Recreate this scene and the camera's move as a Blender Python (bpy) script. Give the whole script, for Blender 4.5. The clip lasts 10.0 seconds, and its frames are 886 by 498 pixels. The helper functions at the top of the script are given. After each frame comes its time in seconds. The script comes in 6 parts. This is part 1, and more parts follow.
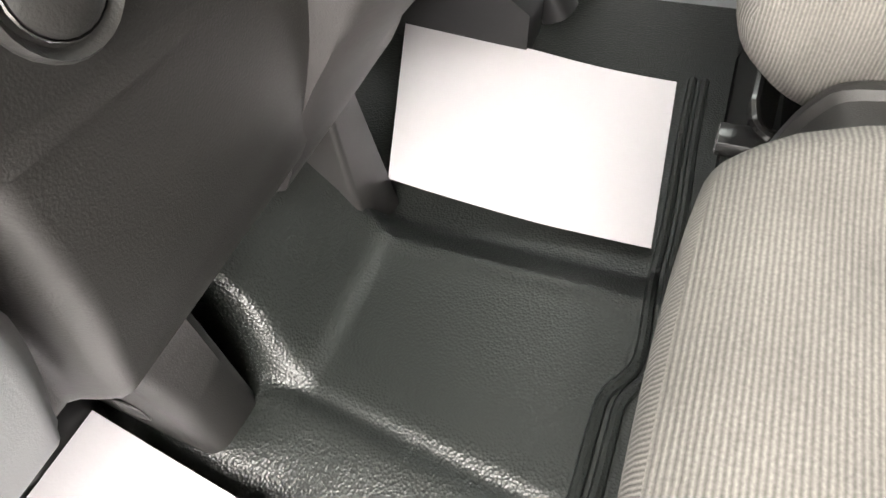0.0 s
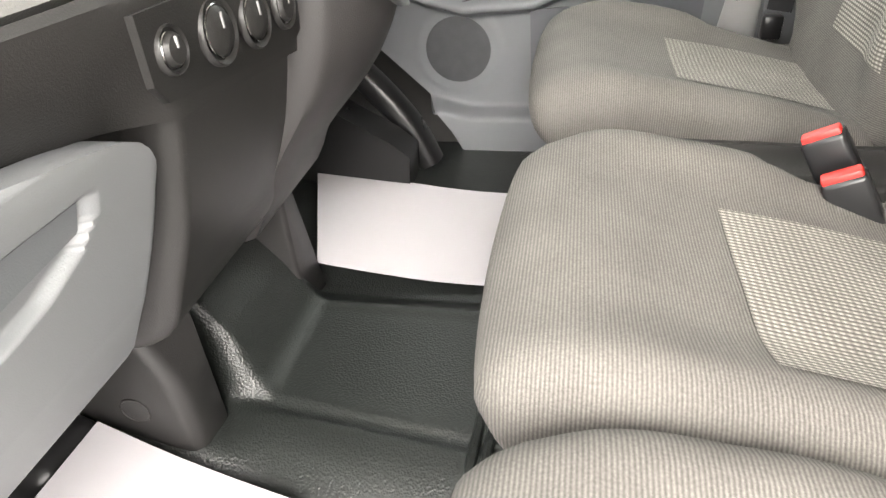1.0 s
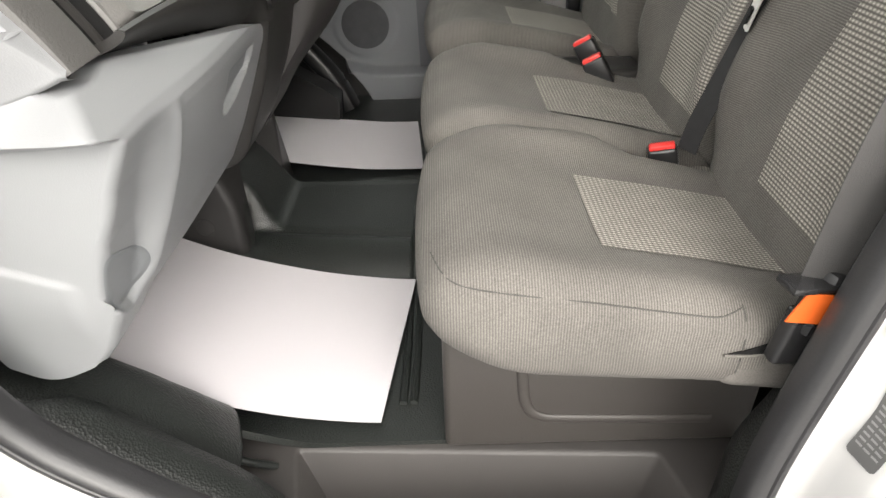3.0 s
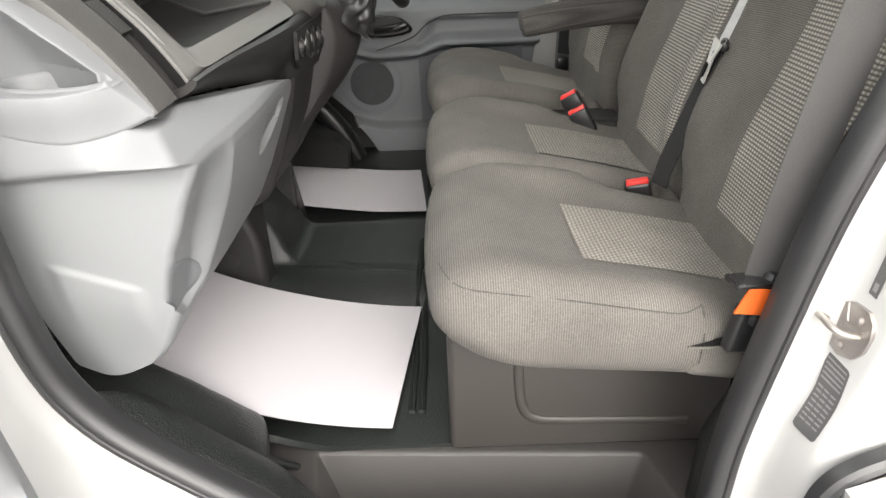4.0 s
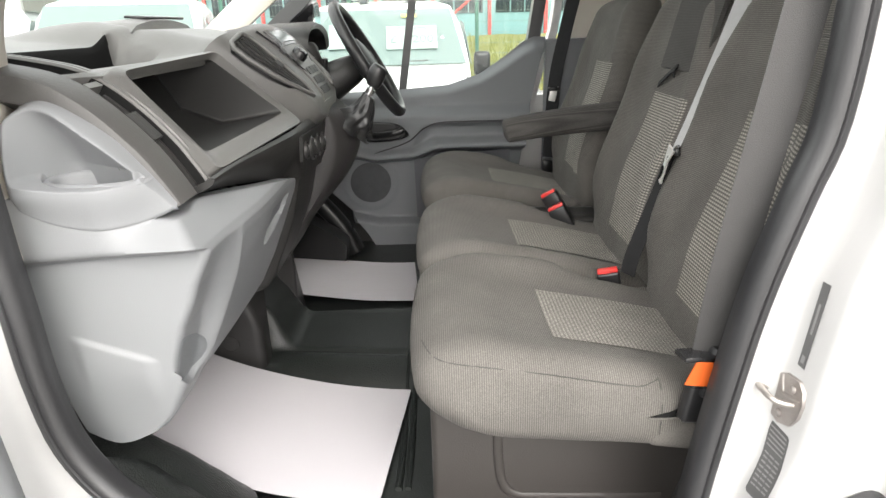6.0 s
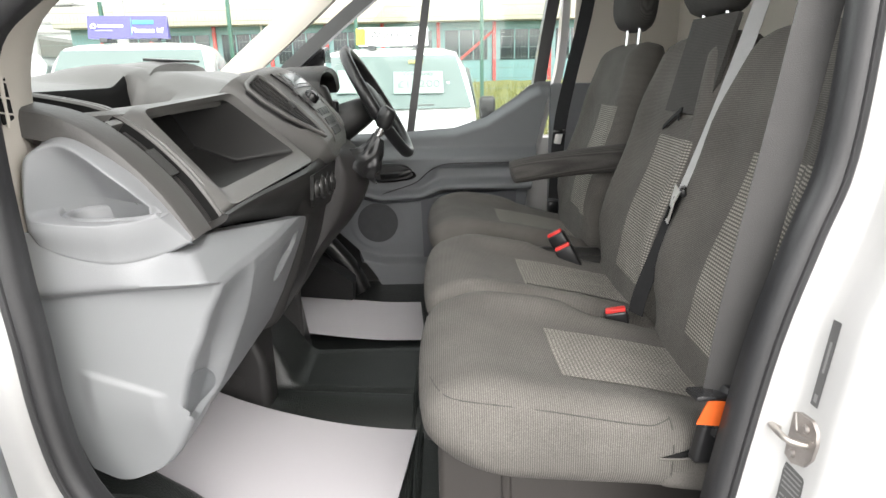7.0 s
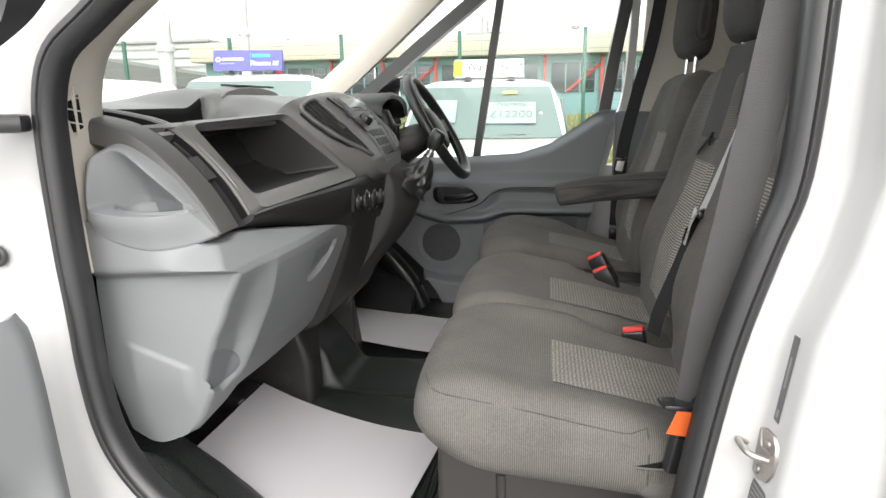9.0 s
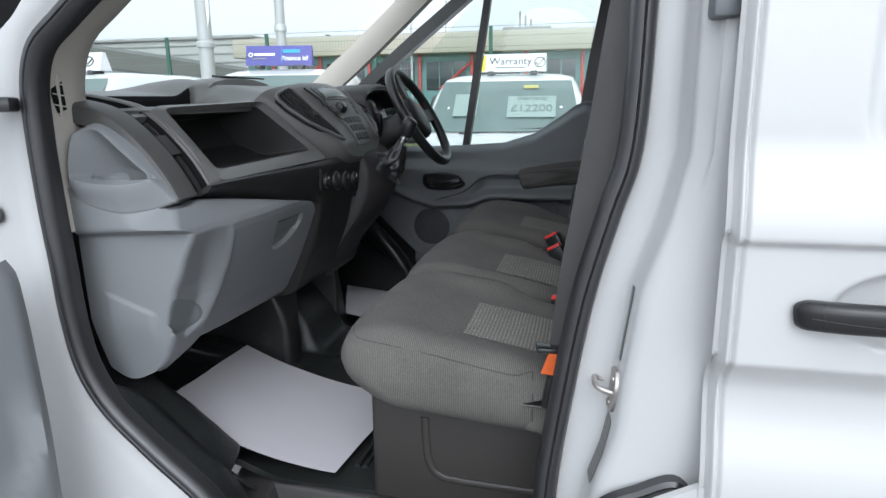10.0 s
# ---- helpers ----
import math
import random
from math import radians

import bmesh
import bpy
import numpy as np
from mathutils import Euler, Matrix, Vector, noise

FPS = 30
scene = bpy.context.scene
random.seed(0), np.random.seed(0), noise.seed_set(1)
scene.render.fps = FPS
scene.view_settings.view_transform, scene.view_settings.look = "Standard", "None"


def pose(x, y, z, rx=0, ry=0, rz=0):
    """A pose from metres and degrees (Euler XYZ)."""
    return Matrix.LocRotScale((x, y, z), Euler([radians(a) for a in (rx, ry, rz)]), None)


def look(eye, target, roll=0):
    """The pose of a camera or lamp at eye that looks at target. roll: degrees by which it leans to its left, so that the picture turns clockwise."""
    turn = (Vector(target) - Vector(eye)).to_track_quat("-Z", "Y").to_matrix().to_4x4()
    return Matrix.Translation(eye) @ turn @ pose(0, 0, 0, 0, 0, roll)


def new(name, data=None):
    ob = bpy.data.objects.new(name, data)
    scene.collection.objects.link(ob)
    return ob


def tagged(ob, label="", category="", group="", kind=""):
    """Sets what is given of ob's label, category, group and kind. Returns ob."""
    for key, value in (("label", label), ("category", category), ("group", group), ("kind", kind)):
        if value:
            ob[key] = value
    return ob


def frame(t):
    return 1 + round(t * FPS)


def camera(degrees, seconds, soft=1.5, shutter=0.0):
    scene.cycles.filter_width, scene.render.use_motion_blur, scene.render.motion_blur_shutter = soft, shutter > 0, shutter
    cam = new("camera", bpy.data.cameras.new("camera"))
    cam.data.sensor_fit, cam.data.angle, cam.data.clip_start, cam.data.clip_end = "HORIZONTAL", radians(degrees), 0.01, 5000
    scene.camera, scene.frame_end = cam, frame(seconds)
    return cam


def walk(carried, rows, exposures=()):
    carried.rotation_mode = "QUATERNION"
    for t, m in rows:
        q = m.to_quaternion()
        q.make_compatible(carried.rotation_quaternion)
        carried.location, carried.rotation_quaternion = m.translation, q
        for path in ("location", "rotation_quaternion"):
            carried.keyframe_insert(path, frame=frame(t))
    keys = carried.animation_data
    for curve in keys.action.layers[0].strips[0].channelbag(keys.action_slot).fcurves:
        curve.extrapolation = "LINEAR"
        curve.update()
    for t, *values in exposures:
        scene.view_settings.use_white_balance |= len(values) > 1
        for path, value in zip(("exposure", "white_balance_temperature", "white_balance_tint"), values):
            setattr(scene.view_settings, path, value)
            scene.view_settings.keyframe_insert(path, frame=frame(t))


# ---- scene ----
cam = camera(69.8, 10.0)
PATH = [
    (0, (-0.037, 0.468, 0.732), (-0.64, 1.544, -0.842), -9.8),
    (0.4, (-0.013, 0.322, 0.755), (-0.509, 1.492, -0.79), -6.7),
    (0.8, (0.042, 0.182, 0.758), (-0.428, 1.637, -0.532), -6.3),
    (1, (0.05, 0.11, 0.77), (-0.328, 1.72, -0.354), -4.4),
    (1.2, (0.05, 0.046, 0.786), (-0.279, 1.71, -0.274), -4.5),
    (1.5, (0.031, -0.101, 0.786), (-0.194, 1.604, -0.233), -3.6),
    (2, (0.042, -0.262, 0.77), (-0.062, 1.439, -0.277), -2.5),
    (2.5, (0.063, -0.426, 0.765), (0.012, 1.27, -0.294), -1.6),
    (2.7, (0.04, -0.473, 0.805), (0.023, 1.194, -0.3), -1.7),
    (3.8, (0.0, -0.689, 0.861), (0.0, 1.015, -0.187), -2.0),
    (4, (0.003, -0.692, 0.862), (0.007, 1.068, -0.088), -2.0),
    (4.5, (0.002, -0.698, 0.856), (0.027, 1.174, 0.153), -1.4),
    (5, (0.008, -0.737, 0.862), (0.022, 1.147, 0.19), -1.6),
    (5.5, (0.025, -0.775, 0.872), (0.044, 1.108, 0.199), -1.7),
    (6, (0.027, -0.797, 0.885), (0.042, 1.086, 0.213), -1.5),
    (6.2, (0.026, -0.794, 0.884), (0.039, 1.122, 0.311), -1.5),
    (7.3, (0.017, -0.818, 0.876), (0.021, 1.106, 0.331), -1.1),
    (7.5, (0.028, -0.824, 0.873), (0.017, 1.072, 0.237), -1.5),
    (8, (0.064, -0.82, 0.872), (0.036, 1.056, 0.181), -1.5),
    (8.5, (0.118, -0.836, 0.87), (-0.028, 1.066, 0.268), -0.3),
    (9, (0.181, -0.882, 0.861), (-0.129, 1.042, 0.412), -0.8),
    (9.5, (0.261, -0.977, 0.852), (-0.076, 0.941, 0.396), -0.8),
    (10, (0.408, -1.002, 0.843), (-0.019, 0.897, 0.382), -0.7),
]
EXPOSURES = [(0, 4.42, 6900, 11), (0.5, 4.02, 6900, 11), (1, 4.05, 6900, 11), (1.5, 3.79, 6900, 10), (2, 3.24, 6900, 10), (2.5, 2.75, 6900, 10), (4, 2.64, 6800, 10), (5.5, 2.57, 6750, 10), (7.5, 2.35, 6600, 10), (9, 2.12, 6600, 10), (9.5, 1.77, 6450, 10), (10, 1.29, 5850, 8)]
walk(cam, [(t, look(eye, target, roll)) for t, eye, target, roll in PATH], EXPOSURES)

# ---- world, sun and exposure ----
world = bpy.data.worlds.new("world")
scene.world = world
world.use_nodes = True
wn, wl = world.node_tree.nodes, world.node_tree.links
sky = wn.new("ShaderNodeTexSky")
sky.sky_type = "NISHITA"
sky.sun_disc = False
sky.sun_elevation, sky.sun_rotation = radians(38), radians(168)
sky.air_density, sky.dust_density, sky.ozone_density = 1.0, 6.0, 1.0
bw = wn.new("ShaderNodeRGBToBW")
mixw = wn.new("ShaderNodeMix")
mixw.data_type = "RGBA"
mixw.inputs["Factor"].default_value = 0.88
wl.new(sky.outputs[0], bw.inputs[0])
wl.new(sky.outputs[0], mixw.inputs["A"])
wl.new(bw.outputs[0], mixw.inputs["B"])
veil = wn.new("ShaderNodeMix")
veil.data_type, veil.blend_type = "RGBA", "MIX"
veil.inputs["Factor"].default_value = 0.70
veil.inputs["B"].default_value = (3.4, 3.44, 3.48, 1)
wl.new(mixw.outputs["Result"], veil.inputs["A"])
wl.new(veil.outputs["Result"], wn["Background"].inputs[0])
wn["Background"].inputs[1].default_value = 0.15
sun = new("sun", bpy.data.lights.new("sun", "SUN"))
sun.data.energy, sun.data.angle, sun.data.color = 0.52, radians(100), (1.0, 0.97, 0.93)
sun.matrix_world = look((0.9, -4.2, 3.4), (0, 0, 0))


# ---- materials ----
def mat(name, col, rough=0.5, metal=0.0, vary=0.12, scale=8.0, bump=0.0, bump_scale=300.0, coat=0.0, spec=0.5, col2=None, detail=4.0, each=0.0, pebble=False):
    """A material with two scales of variation in colour and gloss, and a fine grain as relief."""
    m = bpy.data.materials.new(name)
    m.use_nodes = True
    n, l = m.node_tree.nodes, m.node_tree.links
    b = n["Principled BSDF"]
    tc = n.new("ShaderNodeTexCoord")
    big = n.new("ShaderNodeTexNoise")
    big.inputs["Scale"].default_value, big.inputs["Detail"].default_value = scale, detail
    fine = n.new("ShaderNodeTexVoronoi" if pebble else "ShaderNodeTexNoise")
    fine.inputs["Scale"].default_value, fine.inputs["Detail"].default_value = bump_scale, 0.0 if pebble else 3.0
    for t in (big, fine):
        l.new(tc.outputs["Object"], t.inputs["Vector"])
    ramp = n.new("ShaderNodeMix")
    ramp.data_type = "RGBA"
    c2 = col2 or tuple(max(0.0, c * (1 - vary)) for c in col)
    c1 = col if col2 else tuple(min(1.0, c * (1 + vary * 0.6)) for c in col)
    ramp.inputs["A"].default_value, ramp.inputs["B"].default_value = (*c1, 1), (*c2, 1)
    add = n.new("ShaderNodeMath")
    add.operation = "MULTIPLY_ADD"
    add.inputs[1].default_value = 0.35
    l.new(fine.outputs[0], add.inputs[0])
    sc = n.new("ShaderNodeMath")
    sc.operation = "MULTIPLY"
    sc.inputs[1].default_value = 0.65
    l.new(big.outputs[0], sc.inputs[0])
    l.new(sc.outputs[0], add.inputs[2])
    l.new(add.outputs[0], ramp.inputs["Factor"])
    out = ramp.outputs["Result"]
    if each:
        info = n.new("ShaderNodeObjectInfo")
        hsv = n.new("ShaderNodeHueSaturation")
        mr = n.new("ShaderNodeMapRange")
        mr.inputs["To Min"].default_value, mr.inputs["To Max"].default_value = 1 - each, 1 + each
        l.new(info.outputs["Random"], mr.inputs["Value"])
        l.new(mr.outputs[0], hsv.inputs["Value"])
        l.new(out, hsv.inputs["Color"])
        out = hsv.outputs[0]
    l.new(out, b.inputs["Base Color"])
    rr = n.new("ShaderNodeMapRange")
    rr.inputs["To Min"].default_value, rr.inputs["To Max"].default_value = max(0.02, rough - 0.07), min(1.0, rough + 0.07)
    l.new(big.outputs[0], rr.inputs["Value"])
    l.new(rr.outputs[0], b.inputs["Roughness"])
    b.inputs["Metallic"].default_value = metal
    b.inputs["Coat Weight"].default_value = coat
    b.inputs["Coat Roughness"].default_value = 0.08
    b.inputs["Specular IOR Level"].default_value = spec
    if bump:
        bp = n.new("ShaderNodeBump")
        bp.inputs["Strength"].default_value, bp.inputs["Distance"].default_value = bump, 0.001
        l.new(fine.outputs[0], bp.inputs["Height"])
        l.new(bp.outputs[0], b.inputs["Normal"])
    return m


def fabric(name, dark, light, mode, pitch, amount=1.0, bump=0.5, rough=0.9):
    """Woven cloth: ribs or checks of the given pitch, in metres, over a soft noise."""
    m = bpy.data.materials.new(name)
    m.use_nodes = True
    n, l = m.node_tree.nodes, m.node_tree.links
    b = n["Principled BSDF"]
    tc = n.new("ShaderNodeTexCoord")

    def wave(vec):
        w = n.new("ShaderNodeVectorMath")
        w.operation = "DOT_PRODUCT"
        w.inputs[1].default_value = vec
        l.new(tc.outputs["UV"], w.inputs[0])
        s = n.new("ShaderNodeMath")
        s.operation = "MULTIPLY"
        s.inputs[1].default_value = 2 * math.pi / pitch
        l.new(w.outputs["Value"], s.inputs[0])
        si = n.new("ShaderNodeMath")
        si.operation = "SINE"
        l.new(s.outputs[0], si.inputs[0])
        h = n.new("ShaderNodeMath")
        h.operation = "MULTIPLY_ADD"
        h.inputs[1].default_value = h.inputs[2].default_value = 0.5
        l.new(si.outputs[0], h.inputs[0])
        return h.outputs[0]

    if mode == "rib":
        pat = wave((1, 0, 0))
    else:
        a, c = wave((1, 0, 0)), wave((0, 0.8, 0))
        both = n.new("ShaderNodeMath")
        both.operation = "MULTIPLY"
        l.new(a, both.inputs[0])
        l.new(c, both.inputs[1])
        mul = n.new("ShaderNodeMath")
        mul.operation = "MULTIPLY_ADD"
        mul.inputs[1].default_value = 0.38
        l.new(a, mul.inputs[0])
        mul2 = n.new("ShaderNodeMath")
        mul2.operation = "MULTIPLY"
        mul2.inputs[1].default_value = 0.68
        l.new(both.outputs[0], mul2.inputs[0])
        l.new(mul2.outputs[0], mul.inputs[2])
        pat = mul.outputs[0]
    big = n.new("ShaderNodeTexNoise")
    big.inputs["Scale"].default_value, big.inputs["Detail"].default_value = 9.0, 5.0
    fine = n.new("ShaderNodeTexNoise")
    fine.inputs["Scale"].default_value = 520.0
    l.new(tc.outputs["Object"], big.inputs["Vector"])
    l.new(tc.outputs["Object"], fine.inputs["Vector"])
    mx = n.new("ShaderNodeMix")
    mx.data_type = "RGBA"
    mx.inputs["A"].default_value, mx.inputs["B"].default_value = (*dark, 1), (*light, 1)
    am = n.new("ShaderNodeMath")
    am.operation = "MULTIPLY"
    am.inputs[1].default_value = amount
    l.new(pat, am.inputs[0])
    l.new(am.outputs[0], mx.inputs["Factor"])
    wear = n.new("ShaderNodeMapRange")
    wear.inputs["From Min"].default_value, wear.inputs["From Max"].default_value = 0.3, 0.7
    wear.inputs["To Min"].default_value, wear.inputs["To Max"].default_value = 0.86, 1.14
    l.new(big.outputs[0], wear.inputs["Value"])
    hsv = n.new("ShaderNodeHueSaturation")
    grain = n.new("ShaderNodeMapRange")
    grain.inputs["From Min"].default_value, grain.inputs["From Max"].default_value = 0.3, 0.7
    grain.inputs["To Min"].default_value, grain.inputs["To Max"].default_value = 0.82, 1.18
    l.new(fine.outputs[0], grain.inputs["Value"])
    both_ = n.new("ShaderNodeMath")
    both_.operation = "MULTIPLY"
    l.new(wear.outputs[0], both_.inputs[0])
    l.new(grain.outputs[0], both_.inputs[1])
    l.new(both_.outputs[0], hsv.inputs["Value"])
    l.new(mx.outputs["Result"], hsv.inputs["Color"])
    l.new(hsv.outputs[0], b.inputs["Base Color"])
    b.inputs["Roughness"].default_value = rough
    b.inputs["Sheen Weight"].default_value = 0.03
    b.inputs["Sheen Roughness"].default_value = 0.5
    b.inputs["Specular IOR Level"].default_value = 0.25
    ad = n.new("ShaderNodeMath")
    ad.operation = "ADD"
    l.new(pat, ad.inputs[0])
    l.new(fine.outputs[0], ad.inputs[1])
    bp = n.new("ShaderNodeBump")
    bp.inputs["Strength"].default_value, bp.inputs["Distance"].default_value = bump, 0.0008
    l.new(ad.outputs[0], bp.inputs["Height"])
    l.new(bp.outputs[0], b.inputs["Normal"])
    return m


def glass(name, tint=(1, 1, 1), rough=0.0, mix=0.08):
    """A thin pane: mostly clear, with a little mirror."""
    m = bpy.data.materials.new(name)
    m.use_nodes = True
    n, l = m.node_tree.nodes, m.node_tree.links
    n.remove(n["Principled BSDF"])
    tr, gl, mx = n.new("ShaderNodeBsdfTransparent"), n.new("ShaderNodeBsdfGlossy"), n.new("ShaderNodeMixShader")
    tr.inputs[0].default_value = (*tint, 1)
    gl.inputs["Roughness"].default_value = rough
    mx.inputs[0].default_value = mix
    l.new(tr.outputs[0], mx.inputs[1])
    l.new(gl.outputs[0], mx.inputs[2])
    l.new(mx.outputs[0], n["Material Output"].inputs[0])
    return m


M_SEAT = fabric("dark_ribbed_cloth", (0.076, 0.0715, 0.066), (0.138, 0.1295, 0.119), "rib", 0.0032, 1.0, 0.5)
M_INS = fabric("light_check_cloth", (0.085, 0.080, 0.072), (0.39, 0.367, 0.330), "check", 0.0054, 1.0, 0.7)
M_BACKINS = fabric("light_ribbed_cloth", (0.085, 0.080, 0.072), (0.41, 0.386, 0.347), "check", 0.0058, 1.0, 0.7)
M_HEAD = fabric("plain_dark_cloth", (0.044, 0.042, 0.040), (0.074, 0.071, 0.067), "rib", 0.003, 1.0, 0.3)
M_GREY = mat("grey_plastic", (0.208, 0.214, 0.222), 0.50, vary=0.06, scale=5, bump=0.25, bump_scale=700)
# same plastic as grey_plastic, darkened to carry the shade on the driver's door
M_DOORGREY = mat("door_shade_grey_plastic", (0.160, 0.168, 0.178), 0.5, vary=0.07, scale=5, bump=0.25, bump_scale=700)
M_BLACK = mat("black_plastic", (0.028, 0.027, 0.0262), 0.42, vary=0.15, scale=6, bump=0.35, bump_scale=600, spec=0.35)
M_PAD = mat("dash_pad_plastic", (0.134, 0.131, 0.126), 0.40, vary=0.12, scale=4, bump=0.5, bump_scale=420)
M_TRIM = mat("grained_trim_plastic", (0.066, 0.064, 0.062), 0.45, vary=0.12, scale=5, bump=0.6, bump_scale=330)
M_PIT = mat("matt_black_lining", (0.010, 0.010, 0.010), 0.8, vary=0.2, scale=8, bump=0.4, bump_scale=500, spec=0.15)
M_TRAY = mat("deep_black_plastic", (0.020, 0.0195, 0.019), 0.42, vary=0.15, scale=6, bump=0.3, bump_scale=600, spec=0.4)
M_GLOSS = mat("satin_black_plastic", (0.016, 0.016, 0.017), 0.28, vary=0.1, scale=6, bump=0.1)
M_BROWN = mat("seat_box_plastic", (0.041, 0.0368, 0.0343), 0.5, vary=0.12, scale=5, bump=0.4, bump_scale=500)
M_STEP = mat("step_plastic", (0.042, 0.039, 0.0375), 0.48, vary=0.15, scale=5, bump=0.4, bump_scale=500, spec=0.38)
M_RUBBER = mat("floor_rubber", (0.0180, 0.0203, 0.0192), 0.33, vary=0.25, scale=7, bump=0.8, bump_scale=300, spec=0.46, pebble=True)
M_SEAL = mat("seal_rubber", (0.026, 0.026, 0.028), 0.36, vary=0.5, scale=18, bump=0.2, bump_scale=300, spec=0.85)
M_PAINT = mat("white_paint", (0.51, 0.51, 0.506), 0.30, vary=0.03, scale=2, bump=0.0, coat=0.6)
M_PAPER = mat("white_paper", (0.54, 0.520, 0.544), 0.85, vary=0.025, scale=5, bump=0.15, bump_scale=250)
M_BEIGE = mat("beige_trim", (0.58, 0.54, 0.48), 0.6, vary=0.05, scale=4, bump=0.2, bump_scale=500)
M_CHROME = mat("chrome", (0.75, 0.75, 0.76), 0.16, 1.0, vary=0.05, scale=30)
M_STEEL = mat("painted_steel", (0.46, 0.43, 0.40), 0.32, 0.75, vary=0.1, scale=30, bump=0.1)
M_BRIGHT = mat("bright_steel", (0.78, 0.77, 0.75), 0.30, 0.25, vary=0.05, scale=30)
M_RED = mat("red_plastic", (0.72, 0.035, 0.03), 0.4, vary=0.1, scale=30)
M_ORANGE = mat("orange_label", (0.58, 0.10, 0.012), 0.5, vary=0.1, scale=30)
M_BELT = mat("belt_webbing", (0.022, 0.022, 0.023), 0.8, vary=0.2, scale=60, bump=0.5, bump_scale=800, spec=0.2)
M_WEB = mat("dark_grey_webbing", (0.043, 0.042, 0.0415), 0.45, vary=0.2, scale=30, bump=0.6, bump_scale=800, spec=0.5)
M_LEATHER = mat("black_leather", (0.020, 0.020, 0.021), 0.33, vary=0.2, scale=10, bump=0.3, bump_scale=500)
M_GLASS = glass("clear_pane", (0.925, 0.962, 0.945), 0.0, 0.035)
M_ROOF = mat("headliner", (0.70, 0.68, 0.63), 0.9, vary=0.05, scale=5, bump=0.3, bump_scale=500)
M_TAG = mat("dark_sticker", (0.10, 0.10, 0.10), 0.4, vary=0.1, scale=30)
M_TAGINK = mat("sticker_print", (0.24, 0.24, 0.24), 0.5, vary=0.1, scale=30)


# ---- mesh helpers ----
def empty(name, at, label="", category="", group="", kind=""):
    ob = new(name)
    ob.empty_display_size = 0.05
    ob.location = at
    return tagged(ob, label, category, group, kind)


def finish(bm, material, smooth=True, angle=40):
    me = bpy.data.meshes.new("mesh")
    bmesh.ops.recalc_face_normals(bm, faces=bm.faces)
    bm.to_mesh(me)
    bm.free()
    me.materials.append(material)
    if smooth:
        me.polygons.foreach_set("use_smooth", [True] * len(me.polygons))
        me.set_sharp_from_angle(angle=radians(angle))
    return me


def part(name, bm, material, parent=None, label="", smooth=True, angle=40):
    """Links a bmesh, given in world metres, as one mesh object under a thing or a part."""
    ob = new(name, finish(bm, material, smooth, angle))
    if parent is not None:
        ob.parent = parent
        here, up = Vector((0, 0, 0)), parent
        while up is not None:
            here += up.location
            up = up.parent
        ob.data.transform(Matrix.Translation(-here))
    if label:
        ob["label"] = label
    return ob


def whole(name, bm, material, label, category, kind="", group="", smooth=True, angle=40):
    ob = new(name, finish(bm, material, smooth, angle))
    return tagged(ob, label, category, group, kind)


def loft(rings, closed=True, caps=True, loop=False):
    """Skins rings of equal length. closed: each ring is a loop; loop: the last ring joins the first."""
    bm = bmesh.new()
    vs = [[bm.verts.new(p) for p in r] for r in rings]
    k = len(rings[0])
    pairs = list(zip(vs, vs[1:])) + ([(vs[-1], vs[0])] if loop else [])
    for a, b in pairs:
        for i in range(k if closed else k - 1):
            j = (i + 1) % k
            bm.faces.new((a[i], a[j], b[j], b[i]))
    if caps and closed and not loop:
        bm.faces.new(vs[0][::-1])
        bm.faces.new(vs[-1])
    return bm


def bevel(bm, r, seg=2, angle=30):
    es = [e for e in bm.edges if len(e.link_faces) == 2 and e.calc_face_angle(0) > radians(angle)]
    bmesh.ops.bevel(bm, geom=es, offset=r, segments=seg, affect="EDGES", profile=0.5, clamp_overlap=True)
    return bm


def rbox(c, s, r=0.004, seg=2, rot=(0, 0, 0)):
    """A box with rounded edges: centre, size, radius."""
    bm = bmesh.new()
    bmesh.ops.create_cube(bm, size=1.0)
    bmesh.ops.scale(bm, vec=s, verts=bm.verts)
    if r:
        bevel(bm, r, seg)
    bmesh.ops.transform(bm, matrix=pose(*c, *rot), verts=bm.verts)
    return bm


def join(*bms):
    out = bms[0]
    for b in bms[1:]:
        me = bpy.data.meshes.new("tmp")
        b.to_mesh(me)
        b.free()
        out.from_mesh(me)
        bpy.data.meshes.remove(me)
    return out


def prism(pts, off, r=0.0, seg=2):
    """A flat outline of 3D points, thickened by the vector off."""
    bm = loft([[Vector(p) for p in pts], [Vector(p) + Vector(off) for p in pts]])
    return bevel(bm, r, seg) if r else bm


def smoothline(pts, n=8, closed=False):
    """Catmull-Rom through the points, n steps a span."""
    p = [Vector(q) for q in pts]
    k = len(p)
    out = []
    for i in range(k if closed else k - 1):
        a, b, c, d = (p[(i - 1) % k], p[i], p[(i + 1) % k], p[(i + 2) % k]) if closed else (p[max(i - 1, 0)], p[i], p[i + 1], p[min(i + 2, k - 1)])
        for s in range(n):
            t = s / n
            out.append(0.5 * (2 * b + (c - a) * t + (2 * a - 5 * b + 4 * c - d) * t * t + (3 * b - a - 3 * c + d) * t ** 3))
    if not closed:
        out.append(p[-1])
    return out


